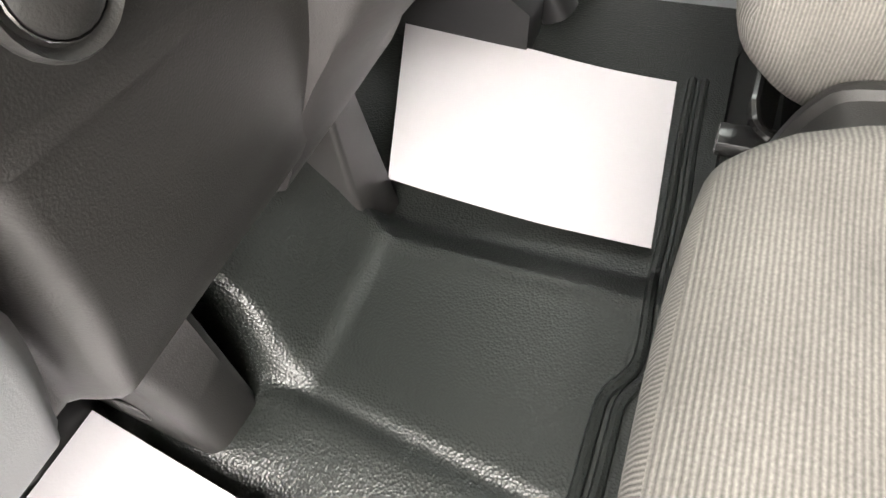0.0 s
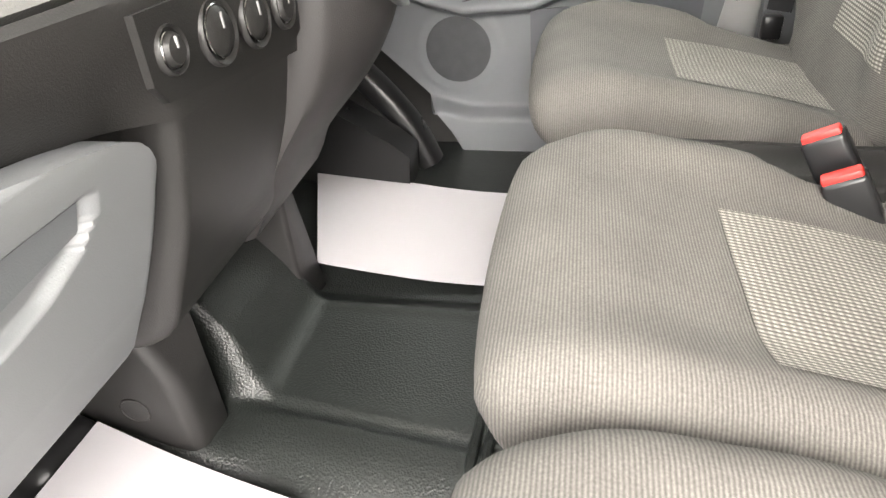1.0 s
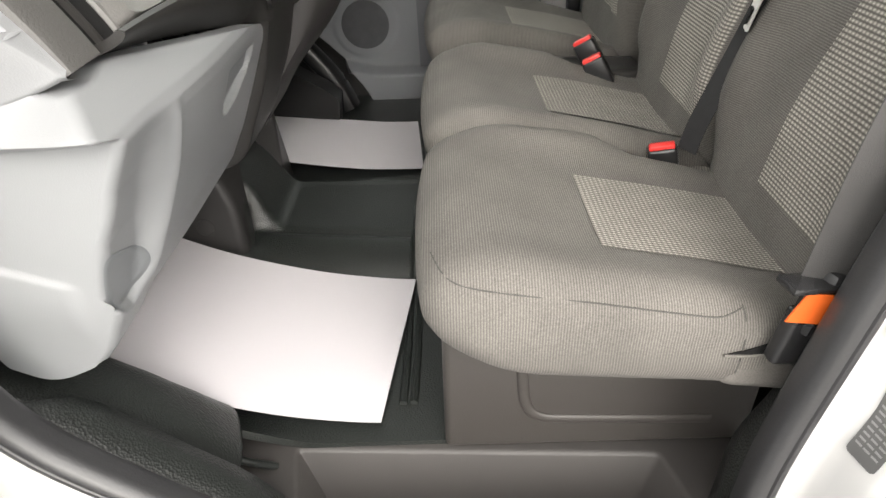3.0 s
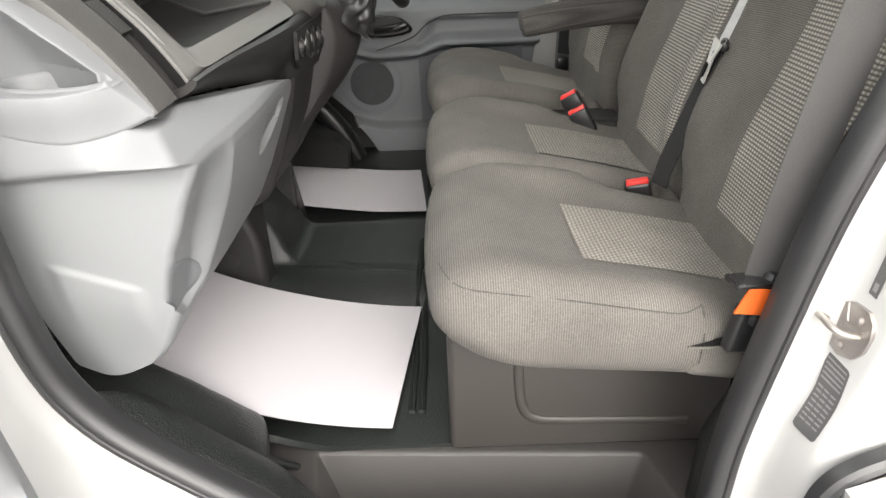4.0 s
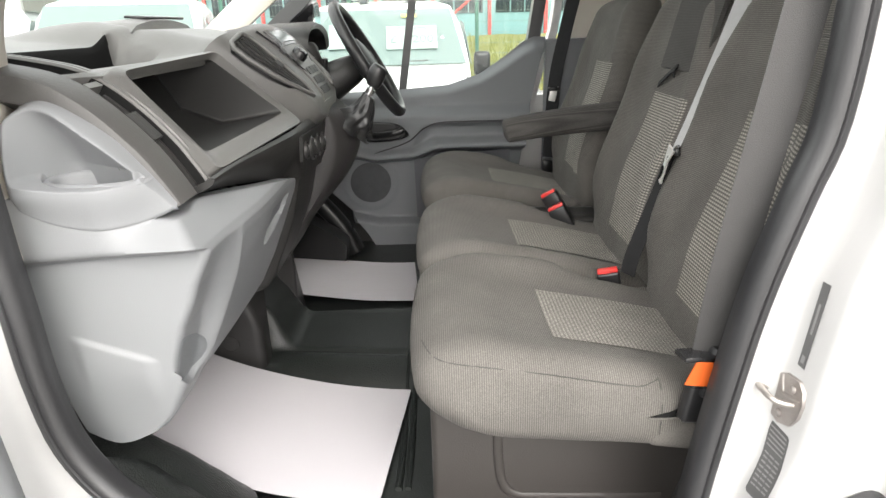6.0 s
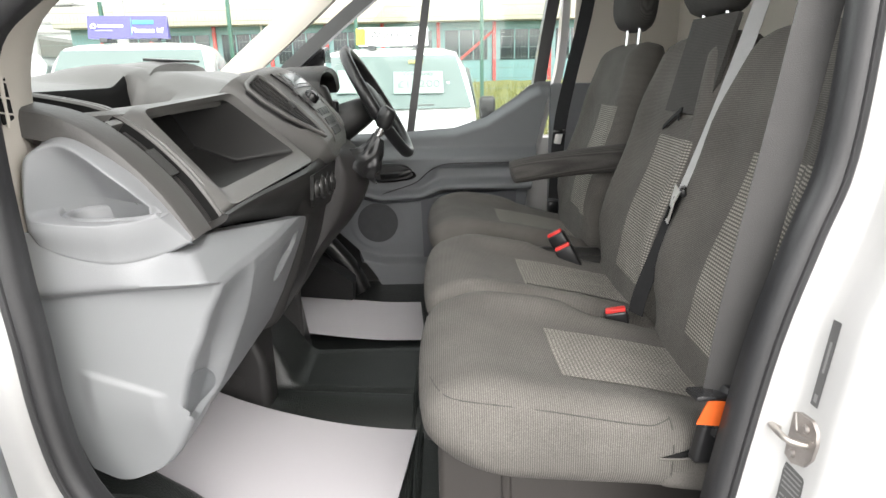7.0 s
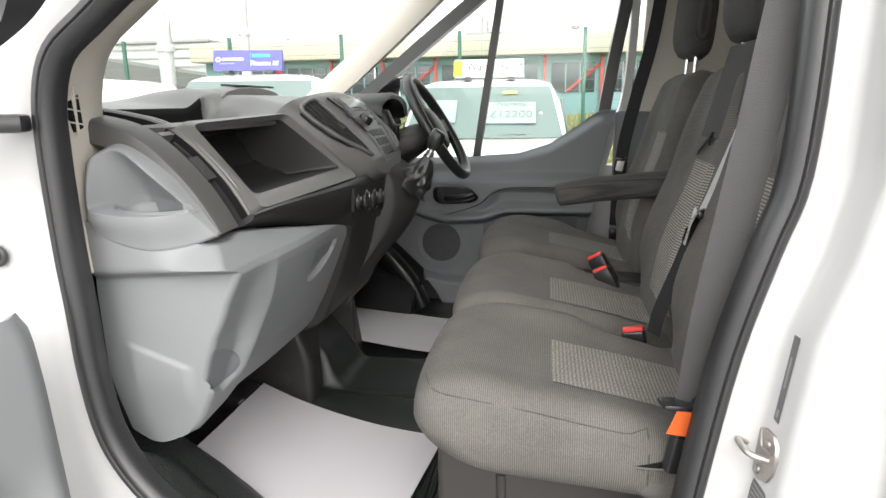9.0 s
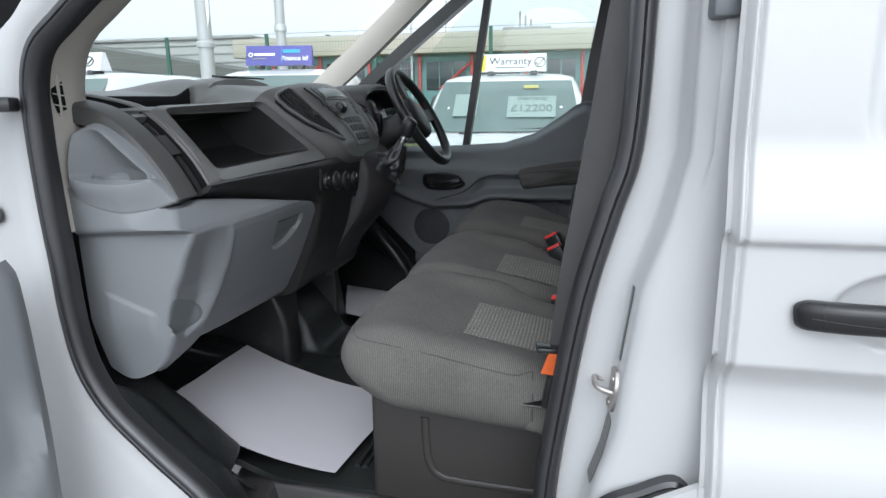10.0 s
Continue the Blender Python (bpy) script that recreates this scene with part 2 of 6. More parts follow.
def sweep(path, section, closed=False, up=(0, 0, 1), caps=True):
    """Sweeps a section of (side, up) pairs, or a function of the step that gives one, along a path."""
    p = [Vector(q) for q in path]
    k = len(p)
    rings = []
    for i in range(k):
        a, b = (p[(i - 1) % k], p[(i + 1) % k]) if closed else (p[max(i - 1, 0)], p[min(i + 1, k - 1)])
        t = (b - a).normalized()
        s = t.cross(Vector(up))
        s = s.normalized() if s.length > 1e-6 else Vector((1, 0, 0))
        u = s.cross(t)
        sec = section(i / max(1, k - 1)) if callable(section) else section
        rings.append([p[i] + s * x + u * y for x, y in sec])
    return loft(rings, True, caps, loop=closed)


def circle(r, n=12):
    return [(r * math.cos(2 * math.pi * i / n), r * math.sin(2 * math.pi * i / n)) for i in range(n)]


def tube(path, r, n=10, closed=False, up=(0, 0, 1)):
    return sweep(path, (lambda s: circle(r(s), n)) if callable(r) else circle(r, n), closed, up)


def turned(profile, c, n=24, m=None):
    """A body of revolution about z: (radius, height) pairs, set at c or by the matrix m."""
    rings = [[Vector((r * math.cos(2 * math.pi * i / n), r * math.sin(2 * math.pi * i / n), z)) for i in range(n)] for r, z in profile]
    bm = loft(rings)
    bmesh.ops.transform(bm, matrix=m if m else Matrix.Translation(c), verts=bm.verts)
    return bm


def sheet(fn, nu, nv, thick=0.0):
    """A grid surface fn(u, v) with u, v in 0..1, given a thickness along its normals if asked."""
    bm = bmesh.new()
    uv = bm.loops.layers.uv.new("UVMap")
    g = [[bm.verts.new(fn(i / nu, j / nv)) for j in range(nv + 1)] for i in range(nu + 1)]
    for i in range(nu):
        for j in range(nv):
            bm.faces.new((g[i][j], g[i + 1][j], g[i + 1][j + 1], g[i][j + 1]))
    if thick:
        bm.normal_update()
        h = [[bm.verts.new(v.co - v.normal * thick) for v in row] for row in g]
        for i in range(nu):
            for j in range(nv):
                bm.faces.new((h[i][j], h[i][j + 1], h[i + 1][j + 1], h[i + 1][j]))
        rim = [(i, 0) for i in range(nu)] + [(nu, j) for j in range(nv)] + [(i, nv) for i in range(nu, 0, -1)] + [(0, j) for j in range(nv, 0, -1)]
        for (i, j), (k, l) in zip(rim, rim[1:] + rim[:1]):
            bm.faces.new((g[k][l], g[i][j], h[i][j], h[k][l]))
    return bm


def uv_by(bm, fn):
    """Lays UVs, in metres, by a function of place and normal."""
    uv = bm.loops.layers.uv.verify()
    bm.normal_update()
    for f in bm.faces:
        for lo in f.loops:
            lo[uv].uv = fn(lo.vert.co, f.normal)
    return bm


def mixv(a, b, t):
    return a + (b - a) * t


def ease(a, b, x):
    t = min(1.0, max(0.0, (x - a) / (b - a)))
    return t * t * (3 - 2 * t)


def curve_at(pts, x):
    """Straight-line reading of (x, y) pairs."""
    if x <= pts[0][0]:
        return pts[0][1]
    for (a, p), (b, q) in zip(pts, pts[1:]):
        if x <= b:
            return p + (q - p) * (x - a) / (b - a)
    return pts[-1][1]


# ---- the cab's shell ----
def oval(c, a, b, n=24, p=2.6):
    return [(c[0] + a * math.copysign(abs(math.cos(2 * math.pi * i / n)) ** (2 / p), math.cos(2 * math.pi * i / n)), c[1] + b * math.copysign(abs(math.sin(2 * math.pi * i / n)) ** (2 / p), math.sin(2 * math.pi * i / n))) for i in range(n)]


GROUND = -0.62


def floor_z(x, y):
    """The mat: a low near part, a step up to the hump over the tunnel, and the far footwell beyond it."""
    front = 0.632 - 0.11 * (x + 0.04)
    fall = min(1.0, max(0.0, (y - front + 0.125) / 0.125))
    z = 0.045 + 0.053 * (1 - (1 - fall) ** 2) * ease(0.958, 0.895, y) + 0.026 * ease(0.895, 0.958, y)
    z -= 0.0075 * math.exp(-(((y - front - 0.004) / 0.011) ** 2))
    z += 0.004 * math.exp(-(((y - 0.893) / 0.012) ** 2)) * ease(-0.42, -0.36, x)
    near, far = max(0.0, -0.30 - x), max(0.0, -0.45 - x)
    z += 0.28 * near * ease(0.0, 0.12, near) * ease(front - 0.03, front - 0.10, y)
    z += 0.22 * far * ease(0.0, 0.12, far) * ease(0.94, 1.02, y)
    ramp = max(0.0, -0.335 - x)
    z += 1.15 * ramp * ease(0.0, 0.075, ramp) * ease(front - 0.015, front + 0.045, y) * ease(0.965, 0.90, y)
    z += 0.10 * ease(0.20, 0.02, y) * ease(-0.18, -0.36, x)
    return z


def floor_sheet():
    def fn(u, v):
        x = mixv(-0.85, 0.02, u)
        y = mixv(0.115, 1.60, v)
        return (x, y, floor_z(x, y))

    return sheet(fn, 90, 330, 0.012)


whole("floor", floor_sheet(), M_RUBBER, "black pebbled rubber floor mat with a raised middle", "floor", "structure", angle=60)

# the floor under the seats, and the sill with its step well
whole("floor_under_seats", rbox((0.50, 0.86, 0.015), (0.96, 1.48, 0.04), 0.004), M_BLACK, "black floor under the seats", "floor", "structure")


def step():
    """The plastic step: a ledge round an open well."""
    bm = bmesh.new()
    out = [(-0.335, 0.185), (0.46, 0.115), (0.46, -0.075), (-0.27, -0.075)]
    rim = [(-0.225, 0.112), (0.330, 0.085), (0.365, -0.050), (-0.195, -0.055)]
    low = [(-0.165, 0.085), (0.285, 0.065), (0.300, -0.045), (-0.150, -0.045)]
    rings = [[(x, y, 0.036) for x, y in out], [(x, y, 0.036) for x, y in rim], [(x, y, -0.145) for x, y in low]]
    vs = [[bm.verts.new(p) for p in r] for r in rings]
    for a, b in zip(vs, vs[1:]):
        for i in range(4):
            bm.faces.new((a[i], a[(i + 1) % 4], b[(i + 1) % 4], b[i]))
    bm.faces.new(vs[2])
    bmesh.ops.bevel(bm, geom=[e for e in bm.edges if len(e.link_faces) == 2], offset=0.008, segments=2, affect="EDGES", profile=0.5)
    return bm


whole("door_step", step(), M_STEP, "dark grey moulded plastic door step with a deep well", "step", "structure")


def sill_roll():
    """The mat's raised edge between the door seal and the footwell."""
    path = smoothline([(-0.62, 0.03, 0.30), (-0.50, 0.03, 0.235), (-0.42, 0.045, 0.175), (-0.370, 0.062, 0.126), (-0.337, 0.076, 0.088), (-0.326, 0.080, 0.072)], 6)
    return sweep(path, lambda s: [(a * (0.098 - 0.020 * s) * (1 - 0.35 * ease(0.86, 1.0, s) ** 2), b * (0.055 - 0.010 * s) * (1 - 0.35 * ease(0.86, 1.0, s) ** 2)) for a, b in oval((0, 0), 1, 1, 24, 2.6)])


whole("sill_bead", tube(smoothline([(-0.60, 0.010, 0.335), (-0.50, 0.006, 0.285), (-0.42, 0.016, 0.222), (-0.345, 0.040, 0.143), (-0.290, 0.058, 0.082), (-0.252, 0.082, 0.036)], 6), 0.006, 8), M_RUBBER, "raised rubber bead along the sill mat", "mat", "structure", angle=60)
whole("sill_mat", sill_roll(), M_RUBBER, "black rubber mat edge rolled over the sill", "mat", "structure", angle=70)

APERTURE = [(-0.30, 1.08), (-0.40, 0.997), (-0.468, 0.944), (-0.496, 0.88), (-0.502, 0.796), (-0.500, 0.663), (-0.495, 0.571), (-0.491, 0.474), (-0.474, 0.373), (-0.428, 0.29),
            (-0.342, 0.205), (-0.250, 0.122), (-0.195, 0.03), (-0.15, -0.08), (-0.05, -0.16), (0.20, -0.17), (0.335, -0.12), (0.372, 0.0), (0.377, 0.15), (0.381, 0.25), (0.398, 0.383),
            (0.425, 0.552), (0.458, 0.682), (0.482, 0.774), (0.489, 0.95), (0.485, 1.15), (0.42, 1.33), (0.25, 1.42), (0.0, 1.42), (-0.16, 1.27)]
LOOP = smoothline([(x, 0, z) for x, z in APERTURE], 4, True)
K = len(LOOP)
NORM = []
for i in range(K):
    t = (LOOP[(i + 1) % K] - LOOP[i - 1]).normalized()
    NORM.append(Vector((t.z, 0, -t.x)) * -1)
if (LOOP[20] + NORM[20] * 0.1).x > LOOP[20].x:
    NORM = [-n for n in NORM]


def step_x(z):
    """Where the rear jamb steps out towards the outside."""
    return curve_at([(-0.20, 0.416), (0.20, 0.418), (0.29, 0.427), (0.34, 0.444), (0.387, 0.455), (0.459, 0.461), (0.59, 0.478), (0.682, 0.508), (0.774, 0.528), (1.2, 0.530)], z)


def jamb():
    """The painted frame: a plain return in front, and at the rear a face that steps out to the side of the van."""
    stations = (0, 1, 1.5, 2, 2.3, 2.6, 3, 3.4, 4, 4.6, 5, 6)
    rings = []
    for s in stations:
        r = []
        for p, n in zip(LOOP, NORM):
            right = ease(0.0, 0.6, n.x) * ease(-0.1, 0.1, p.z)
            deep = max(ease(0.0, 0.6, n.x), ease(0.2, 0.8, -n.z))
            d = curve_at([(0, 0.0), (1, 0.004), (2, 0.03), (3, 0.09), (4, 0.145), (5, 0.158), (6, 0.162)], s)
            y = mixv(curve_at([(0, -0.060), (1, -0.095), (2, -0.105), (3, -0.09), (4, -0.085), (5, -0.08), (6, -0.05)], s),
                     curve_at([(0, -0.060), (1, -0.095), (2, -0.105), (3, -0.128), (4, -0.166), (5, -0.178), (6, -0.177)], s), deep)
            k = d * (1.0 + 1.1 * ease(0.0, 0.6, -n.x)) if d > 0.05 else d
            x, z = p.x + n.x * k, p.z + n.z * k
            b = max(step_x(p.z), p.x + 0.025)
            xr = curve_at([(0, p.x), (1, p.x + 0.004), (1.5, mixv(p.x, b, 0.62)), (2, b - 0.005), (2.3, b + 0.0018), (2.6, b + 0.0040), (3, b + 0.0066), (3.4, b + 0.0125), (4, b + 0.026), (4.6, max(b + 0.03, 0.552)), (5, 0.568), (6, 0.62)], s)
            yr = curve_at([(0, -0.060), (1, -0.087), (1.5, -0.090), (2, -0.0935), (2.3, -0.100), (2.6, -0.118), (3, -0.151), (3.4, -0.165), (4, -0.171), (4.6, -0.183), (5, -0.186), (6, -0.186)], s)
            r.append((mixv(x, xr, right), mixv(y, yr, right), mixv(z, p.z, right)))
        rings.append(r)
    return loft(rings, True, False)


whole("wall_door_side", jamb(), M_PAINT, "white painted door opening of the van body", "van body", "structure", angle=50)


def seal():
    sec = [(-0.014, -0.027), (-0.008, -0.031), (-0.003, -0.0315), (-0.001, -0.0285), (0.001, -0.0315), (0.007, -0.031), (0.012, -0.026), (0.014, -0.018), (0.009, -0.012), (0.0125, -0.006), (0.0125, 0.000), (0.008, 0.009), (-0.012, 0.012), (-0.019, 0.002), (-0.0165, -0.004), (-0.020, -0.012)]
    rings = []
    for p, n in zip(LOOP, NORM):
        rings.append([(p.x - n.x * (0.012 - a), -0.083 + b, p.z - n.z * (0.012 - a)) for a, b in sec])
    return loft(rings, True, False, True)


def inner_trim():
    rings = []
    for d, y in ((0.004, -0.078), (-0.006, -0.070), (-0.010, -0.03), (-0.002, 0.0), (0.02, 0.01)):
        r = []
        for p, n in zip(LOOP, NORM):
            hide = ease(0.27, 0.36, p.z) * ease(0.1, -0.1, p.x)
            aside = 0.034 * ease(0.25, 0.36, p.x) * ease(0.15, 0.30, p.z)
            d_ = d + aside
            r.append((p.x + n.x * mixv(d_, 0.012, hide), mixv(y, -0.07, hide), p.z + n.z * mixv(d_, 0.012, hide)))
        rings.append(r)
    return loft(rings, True, False)


whole("aperture_trim", inner_trim(), M_RUBBER, "black pebbled rubber trim inside the door seal", "trim", "structure", angle=60)
whole("door_seal", seal(), M_SEAL, "black rubber weather seal round the door opening", "door seal", "structure", angle=60)

# the sliding door's skin behind the opening
def side_skin():
    def fn(u, v):
        x = 0.569 + 1.831 * u ** 2.6
        z = curve_at([(0.0, -0.45), (0.14, 0.36), (0.84, 0.86), (1.0, 1.75)], v)
        y = -0.222 - 0.030 * math.sin(math.pi * min(1, max(0, (z + 0.4) / 1.9)))
        y += 0.034 * ease(0.0, 1.0, min(1.0, max(0.0, (0.537 - z) / 0.046)) ** 0.6) - 0.028 * ease(0.488, 0.36, z)
        y += 0.011 * ease(0.687, 0.679, z) - 0.016 * ease(0.80, 0.69, z) + 0.006 * math.exp(-(((x - 0.583) / 0.0030) ** 2))
        y += 0.007 * ease(0.0, 0.012, min(x - 0.690, z - 0.765, 0.06 - math.hypot(min(0.0, x - 0.750), min(0.0, z - 0.825))))
        y += 0.030 * max(0.0, 1 - (x - 0.569) / 0.012) ** 2.2
        y += 0.026 * ease(1.04, 0.80, math.hypot((x - 0.775) / 0.094, (z - 0.610) / 0.047))
        return (x, y, z)

    return sheet(fn, 260, 190, 0.02)


sd = empty("sliding_door", (1.4, -0.2, -0.45), "white painted sliding side door with a black handle", "van door", kind="structure")
part("door_skin", side_skin(), M_PAINT, sd, angle=50)
part("handle", sweep(smoothline([(0.650, -0.258, 0.604), (0.660, -0.268, 0.606), (0.70, -0.277, 0.607), (0.78, -0.280, 0.608), (0.86, -0.272, 0.608), (0.89, -0.250, 0.608)], 5), lambda q: [(a * 0.012, b * (0.0145 + 0.0025 * ease(0.0, 0.15, q))) for a, b in oval((0, 0), 1, 1, 24, 2.8)]), M_GLOSS, sd, "black plastic pull handle")
part("handle_seam", tube(smoothline([(0.655, -0.2800, 0.606), (0.70, -0.2895, 0.6035), (0.78, -0.2925, 0.6015), (0.86, -0.2845, 0.602)], 5), 0.0006, 6), M_BLACK, sd, "fine moulding line along the handle")
whole("wall_side_inner", rbox((1.48, -0.10, 0.62), (1.82, 0.03, 2.2), 0.004), M_PAINT, "white inner side of the load space", "van body", "structure")

# headliner, bulkhead, windscreen frame
whole("ceiling", rbox((0.35, 0.80, 1.47), (1.25, 1.86, 0.05), 0.01), M_ROOF, "light headliner above the seats", "ceiling", "structure")
whole("wall_bulkhead", rbox((0.93, 0.80, 0.72), (0.05, 1.86, 1.48), 0.01), M_BEIGE, "light grey steel bulkhead behind the seats", "bulkhead", "structure")


def pillar(side):
    y = -0.045 if side < 0 else 1.665
    path = smoothline([(-0.93, y + 0.02 * side, 0.70), (-0.70, y, 0.90), (-0.50, y, 1.062), (-0.27, y - 0.015 * side, 1.255), (-0.16, y - 0.03 * side, 1.36), (-0.05, y - 0.04 * side, 1.47)], 6)
    return sweep(path, [(-0.03, -0.045), (0.03, -0.05), (0.045, 0.0), (0.03, 0.045), (-0.03, 0.045), (-0.042, 0.0)])


whole("pillar_trim", pillar(1), M_BEIGE, "beige windscreen pillar trim beside the driver's window", "pillar trim", "structure", angle=60)
whole("windscreen_header", rbox((-0.10, 0.80, 1.44), (0.14, 1.80, 0.05), 0.015), M_BEIGE, "beige trim above the windscreen", "trim", "structure")


def near_pillar():
    """The broad beige trim in front of the near door opening, with its foot by the dashboard."""
    edge = sorted([(p.x, p.z) for p in LOOP if p.x < -0.12 and p.z > 0.60], key=lambda q: q[1])
    rings = []
    for x, z in edge:
        rings.append([(x + 0.002, -0.068, z), (x + 0.002, -0.05, z), (x - 0.002, 0.0, z + 0.002), (x - 0.008, 0.045, z + 0.006), (x - 0.030, 0.062, z + 0.02), (x - 0.10, 0.05, z + 0.05), (x - 0.12, -0.068, z + 0.04)])
    return loft(rings)


npil = whole("near_pillar_trim", near_pillar(), M_BEIGE, "beige pillar trim beside the open door", "pillar trim", "structure", angle=60)


def screen_pane():
    def fn(u, v):
        y = mixv(-0.03, 1.63, u)
        bow = 0.10 * (1 - (2 * u - 1) ** 2)
        return (mixv(-0.95, -0.14, v) - bow * (1 - 0.5 * v), y, mixv(0.80, 1.43, v))

    return sheet(fn, 16, 8)


part("pillar_vent", prism([(-0.4995, y, z) for y, z in ((-0.043, 0.917), (-0.032, 0.913), (-0.021, 0.897), (-0.017, 0.832), (-0.036, 0.826), (-0.047, 0.858))], (0.003, 0, 0), 0.0), M_PIT, npil, "dark slotted side vent")
part("vent_post", tube([(-0.4955, -0.0365, 0.913), (-0.4955, -0.0295, 0.827)], 0.0019, 6, up=(1, 0, 0)), M_BEIGE, npil)
for k in range(4):
    z = 0.839 + 0.0187 * k
    part("vent_bar", tube([(-0.4957, -0.045, z + 0.002), (-0.4957, -0.019, z - 0.002)], 0.0012, 6, up=(1, 0, 0)), M_BEIGE, npil)
part("vent_bar", rbox((-0.4945, -0.031, 0.867), (0.003, 0.004, 0.09), 0.001, 1, (0, 2, 5)), M_BEIGE, npil)
w1 = empty("window_1", (-0.95, 0.8, 0.8), "clear raked windscreen above the dashboard", "windscreen", kind="structure")
pane = part("pane", screen_pane(), M_GLASS, w1)
pane.visible_shadow = False


# ---- the driver's door, shut, seen from inside ----
SILL = [(-0.64, 0.640), (-0.09, 0.652), (0.08, 0.663), (0.20, 0.700), (0.30, 0.765), (0.36, 0.810), (0.40, 0.828), (0.447, 0.826)]
REAR = [(0.05, 0.30), (0.30, 0.335), (0.55, 0.375), (0.75, 0.420), (0.826, 0.447)]


def door_depth(x, z):
    """How far out the driver's door panel lies at a place: ledge, arm strip, lower pocket and speaker dish."""
    top = max(0.0, curve_at(SILL, x) - 0.655)
    y = 1.668 - 0.060 * ease(0.665, 0.625, z - 0.9 * top)
    y -= 0.050 * ease(0.60, 0.555, z)
    ledge = curve_at([(-0.40, 0.50), (-0.29, 0.455), (-0.20, 0.432), (-0.05, 0.440), (0.03, 0.47), (0.5, 0.47)], x)
    strip = ease(-0.02, 0.03, x + 0.7 * (0.53 - z) * 0.8) * ease(0.535, 0.520, z) * ease(ledge - 0.005, ledge + 0.02, z)
    y += 0.022 * strip
    y -= 0.030 * ease(ledge + 0.010, ledge - 0.012, z) 
    y += 0.075 * ease(ledge - 0.02, ledge - 0.05, z) 
    dish = ease(0.112, 0.098, math.hypot(x + 0.225, (z - 0.310) * 1.0))
    y -= 0.004 * dish * ease(ledge - 0.01, ledge - 0.04, z)
    y -= 0.050 * ease(0.175, 0.150, z - 0.25 * max(0.0, -0.2 - x))
    return y


def FRONT_EDGE(z):
    return curve_at([(0.025, -0.19), (0.12, -0.243), (0.202, -0.304), (0.312, -0.417), (0.40, -0.50), (0.50, -0.60), (0.60, -0.64)], z)


def door_panel():
    def fn(u, v):
        x0, x1 = FRONT_EDGE(mixv(0.06, 0.65, v)), 0.447
        x = mixv(x0, x1, u)
        top = curve_at(SILL, x)
        z = mixv(0.06, top, v)
        lim = curve_at(REAR, z)
        x = mixv(x0, lim, u)
        top = curve_at(SILL, x)
        z = mixv(0.06, top, v)
        return (x, door_depth(x, z), z)

    return sheet(fn, 110, 120, 0.02)


d1 = empty("door_1", (0.0, 1.6, 0.06), "grey plastic driver's door panel, shut, with speaker and pocket", "van door", kind="structure")
part("door_panel", door_panel(), M_DOORGREY, d1, angle=60)


FACE = Matrix.Rotation(radians(90), 4, "X")
part("speaker_grille", turned([(0.078, 0.0), (0.078, 0.003), (0.073, 0.005), (0.03, 0.006)], None, 32, Matrix.Translation((-0.225, door_depth(-0.225, 0.310) + 0.002, 0.310)) @ FACE), mat("grey_speaker_mesh", (0.065, 0.068, 0.072), 0.75, vary=0.2, scale=40, bump=0.8, bump_scale=900), d1, "dark grey round speaker grille")


def handle_cup():
    rings = []
    for k, y in ((1.0, 1.552), (1.0, 1.540), (0.93, 1.537), (0.86, 1.545), (0.80, 1.575), (0.3, 1.580)):
        leaf = smoothline([(-0.246, 0, 0.520), (-0.238, 0, 0.540), (-0.205, 0, 0.547), (-0.150, 0, 0.545), (-0.104, 0, 0.536), (-0.076, 0, 0.512), (-0.072, 0, 0.494), (-0.120, 0, 0.480), (-0.200, 0, 0.476), (-0.238, 0, 0.490)], 4, True)
        rings.append([(-0.155 + (p.x + 0.155) * k, y, 0.511 + (p.z - 0.511) * k) for p in leaf])
    return loft(rings)


part("handle_cup", handle_cup(), M_GLOSS, d1, "black recessed handle surround")
part("door_lever", sweep(smoothline([(-0.200, 1.552, 0.496), (-0.165, 1.540, 0.500), (-0.125, 1.532, 0.507), (-0.090, 1.537, 0.516)], 5), [(a * 0.008, b * 0.012) for a, b in circle(1, 10)]), M_GLOSS, d1, "black door lever")
part("lock_button", rbox((-0.215, 1.550, 0.512), (0.02, 0.01, 0.022), 0.003), M_BLACK, d1)
part("panel_groove", tube(smoothline([(0.400, 1.5565, 0.541), (0.24, 1.5565, 0.5405), (0.095, 1.5565, 0.5405), (0.040, 1.5565, 0.538), (0.012, 1.5570, 0.530), (-0.025, 1.5575, 0.5100), (-0.061, 1.5570, 0.478), (-0.104, 1.5565, 0.4585), (-0.178, 1.5505, 0.437), (-0.239, 1.5320, 0.4175)], 5), 0.0022, 8), M_BLACK, d1, "dark joint round the arm strip")
part("tweeter_tab", rbox((0.408, 1.655, 0.785), (0.022, 0.012, 0.036), 0.005), M_DOORGREY, d1)
part("lower_pocket", prism([(-0.055, 1.585, 0.40), (0.31, 1.585, 0.43), (0.30, 1.585, 0.19), (-0.05, 1.585, 0.17)], (0, 0.006, 0)), mat("pocket_plastic", (0.10, 0.105, 0.115), 0.55, scale=5, bump=0.25), d1, "dark pocket back")
# frame of the driver's window
def frame_bar(path, a, b, up=(0, 1, 0)):
    return sweep(path, [(-a, -b), (a, -b), (a, b), (-a, b)], up=up)


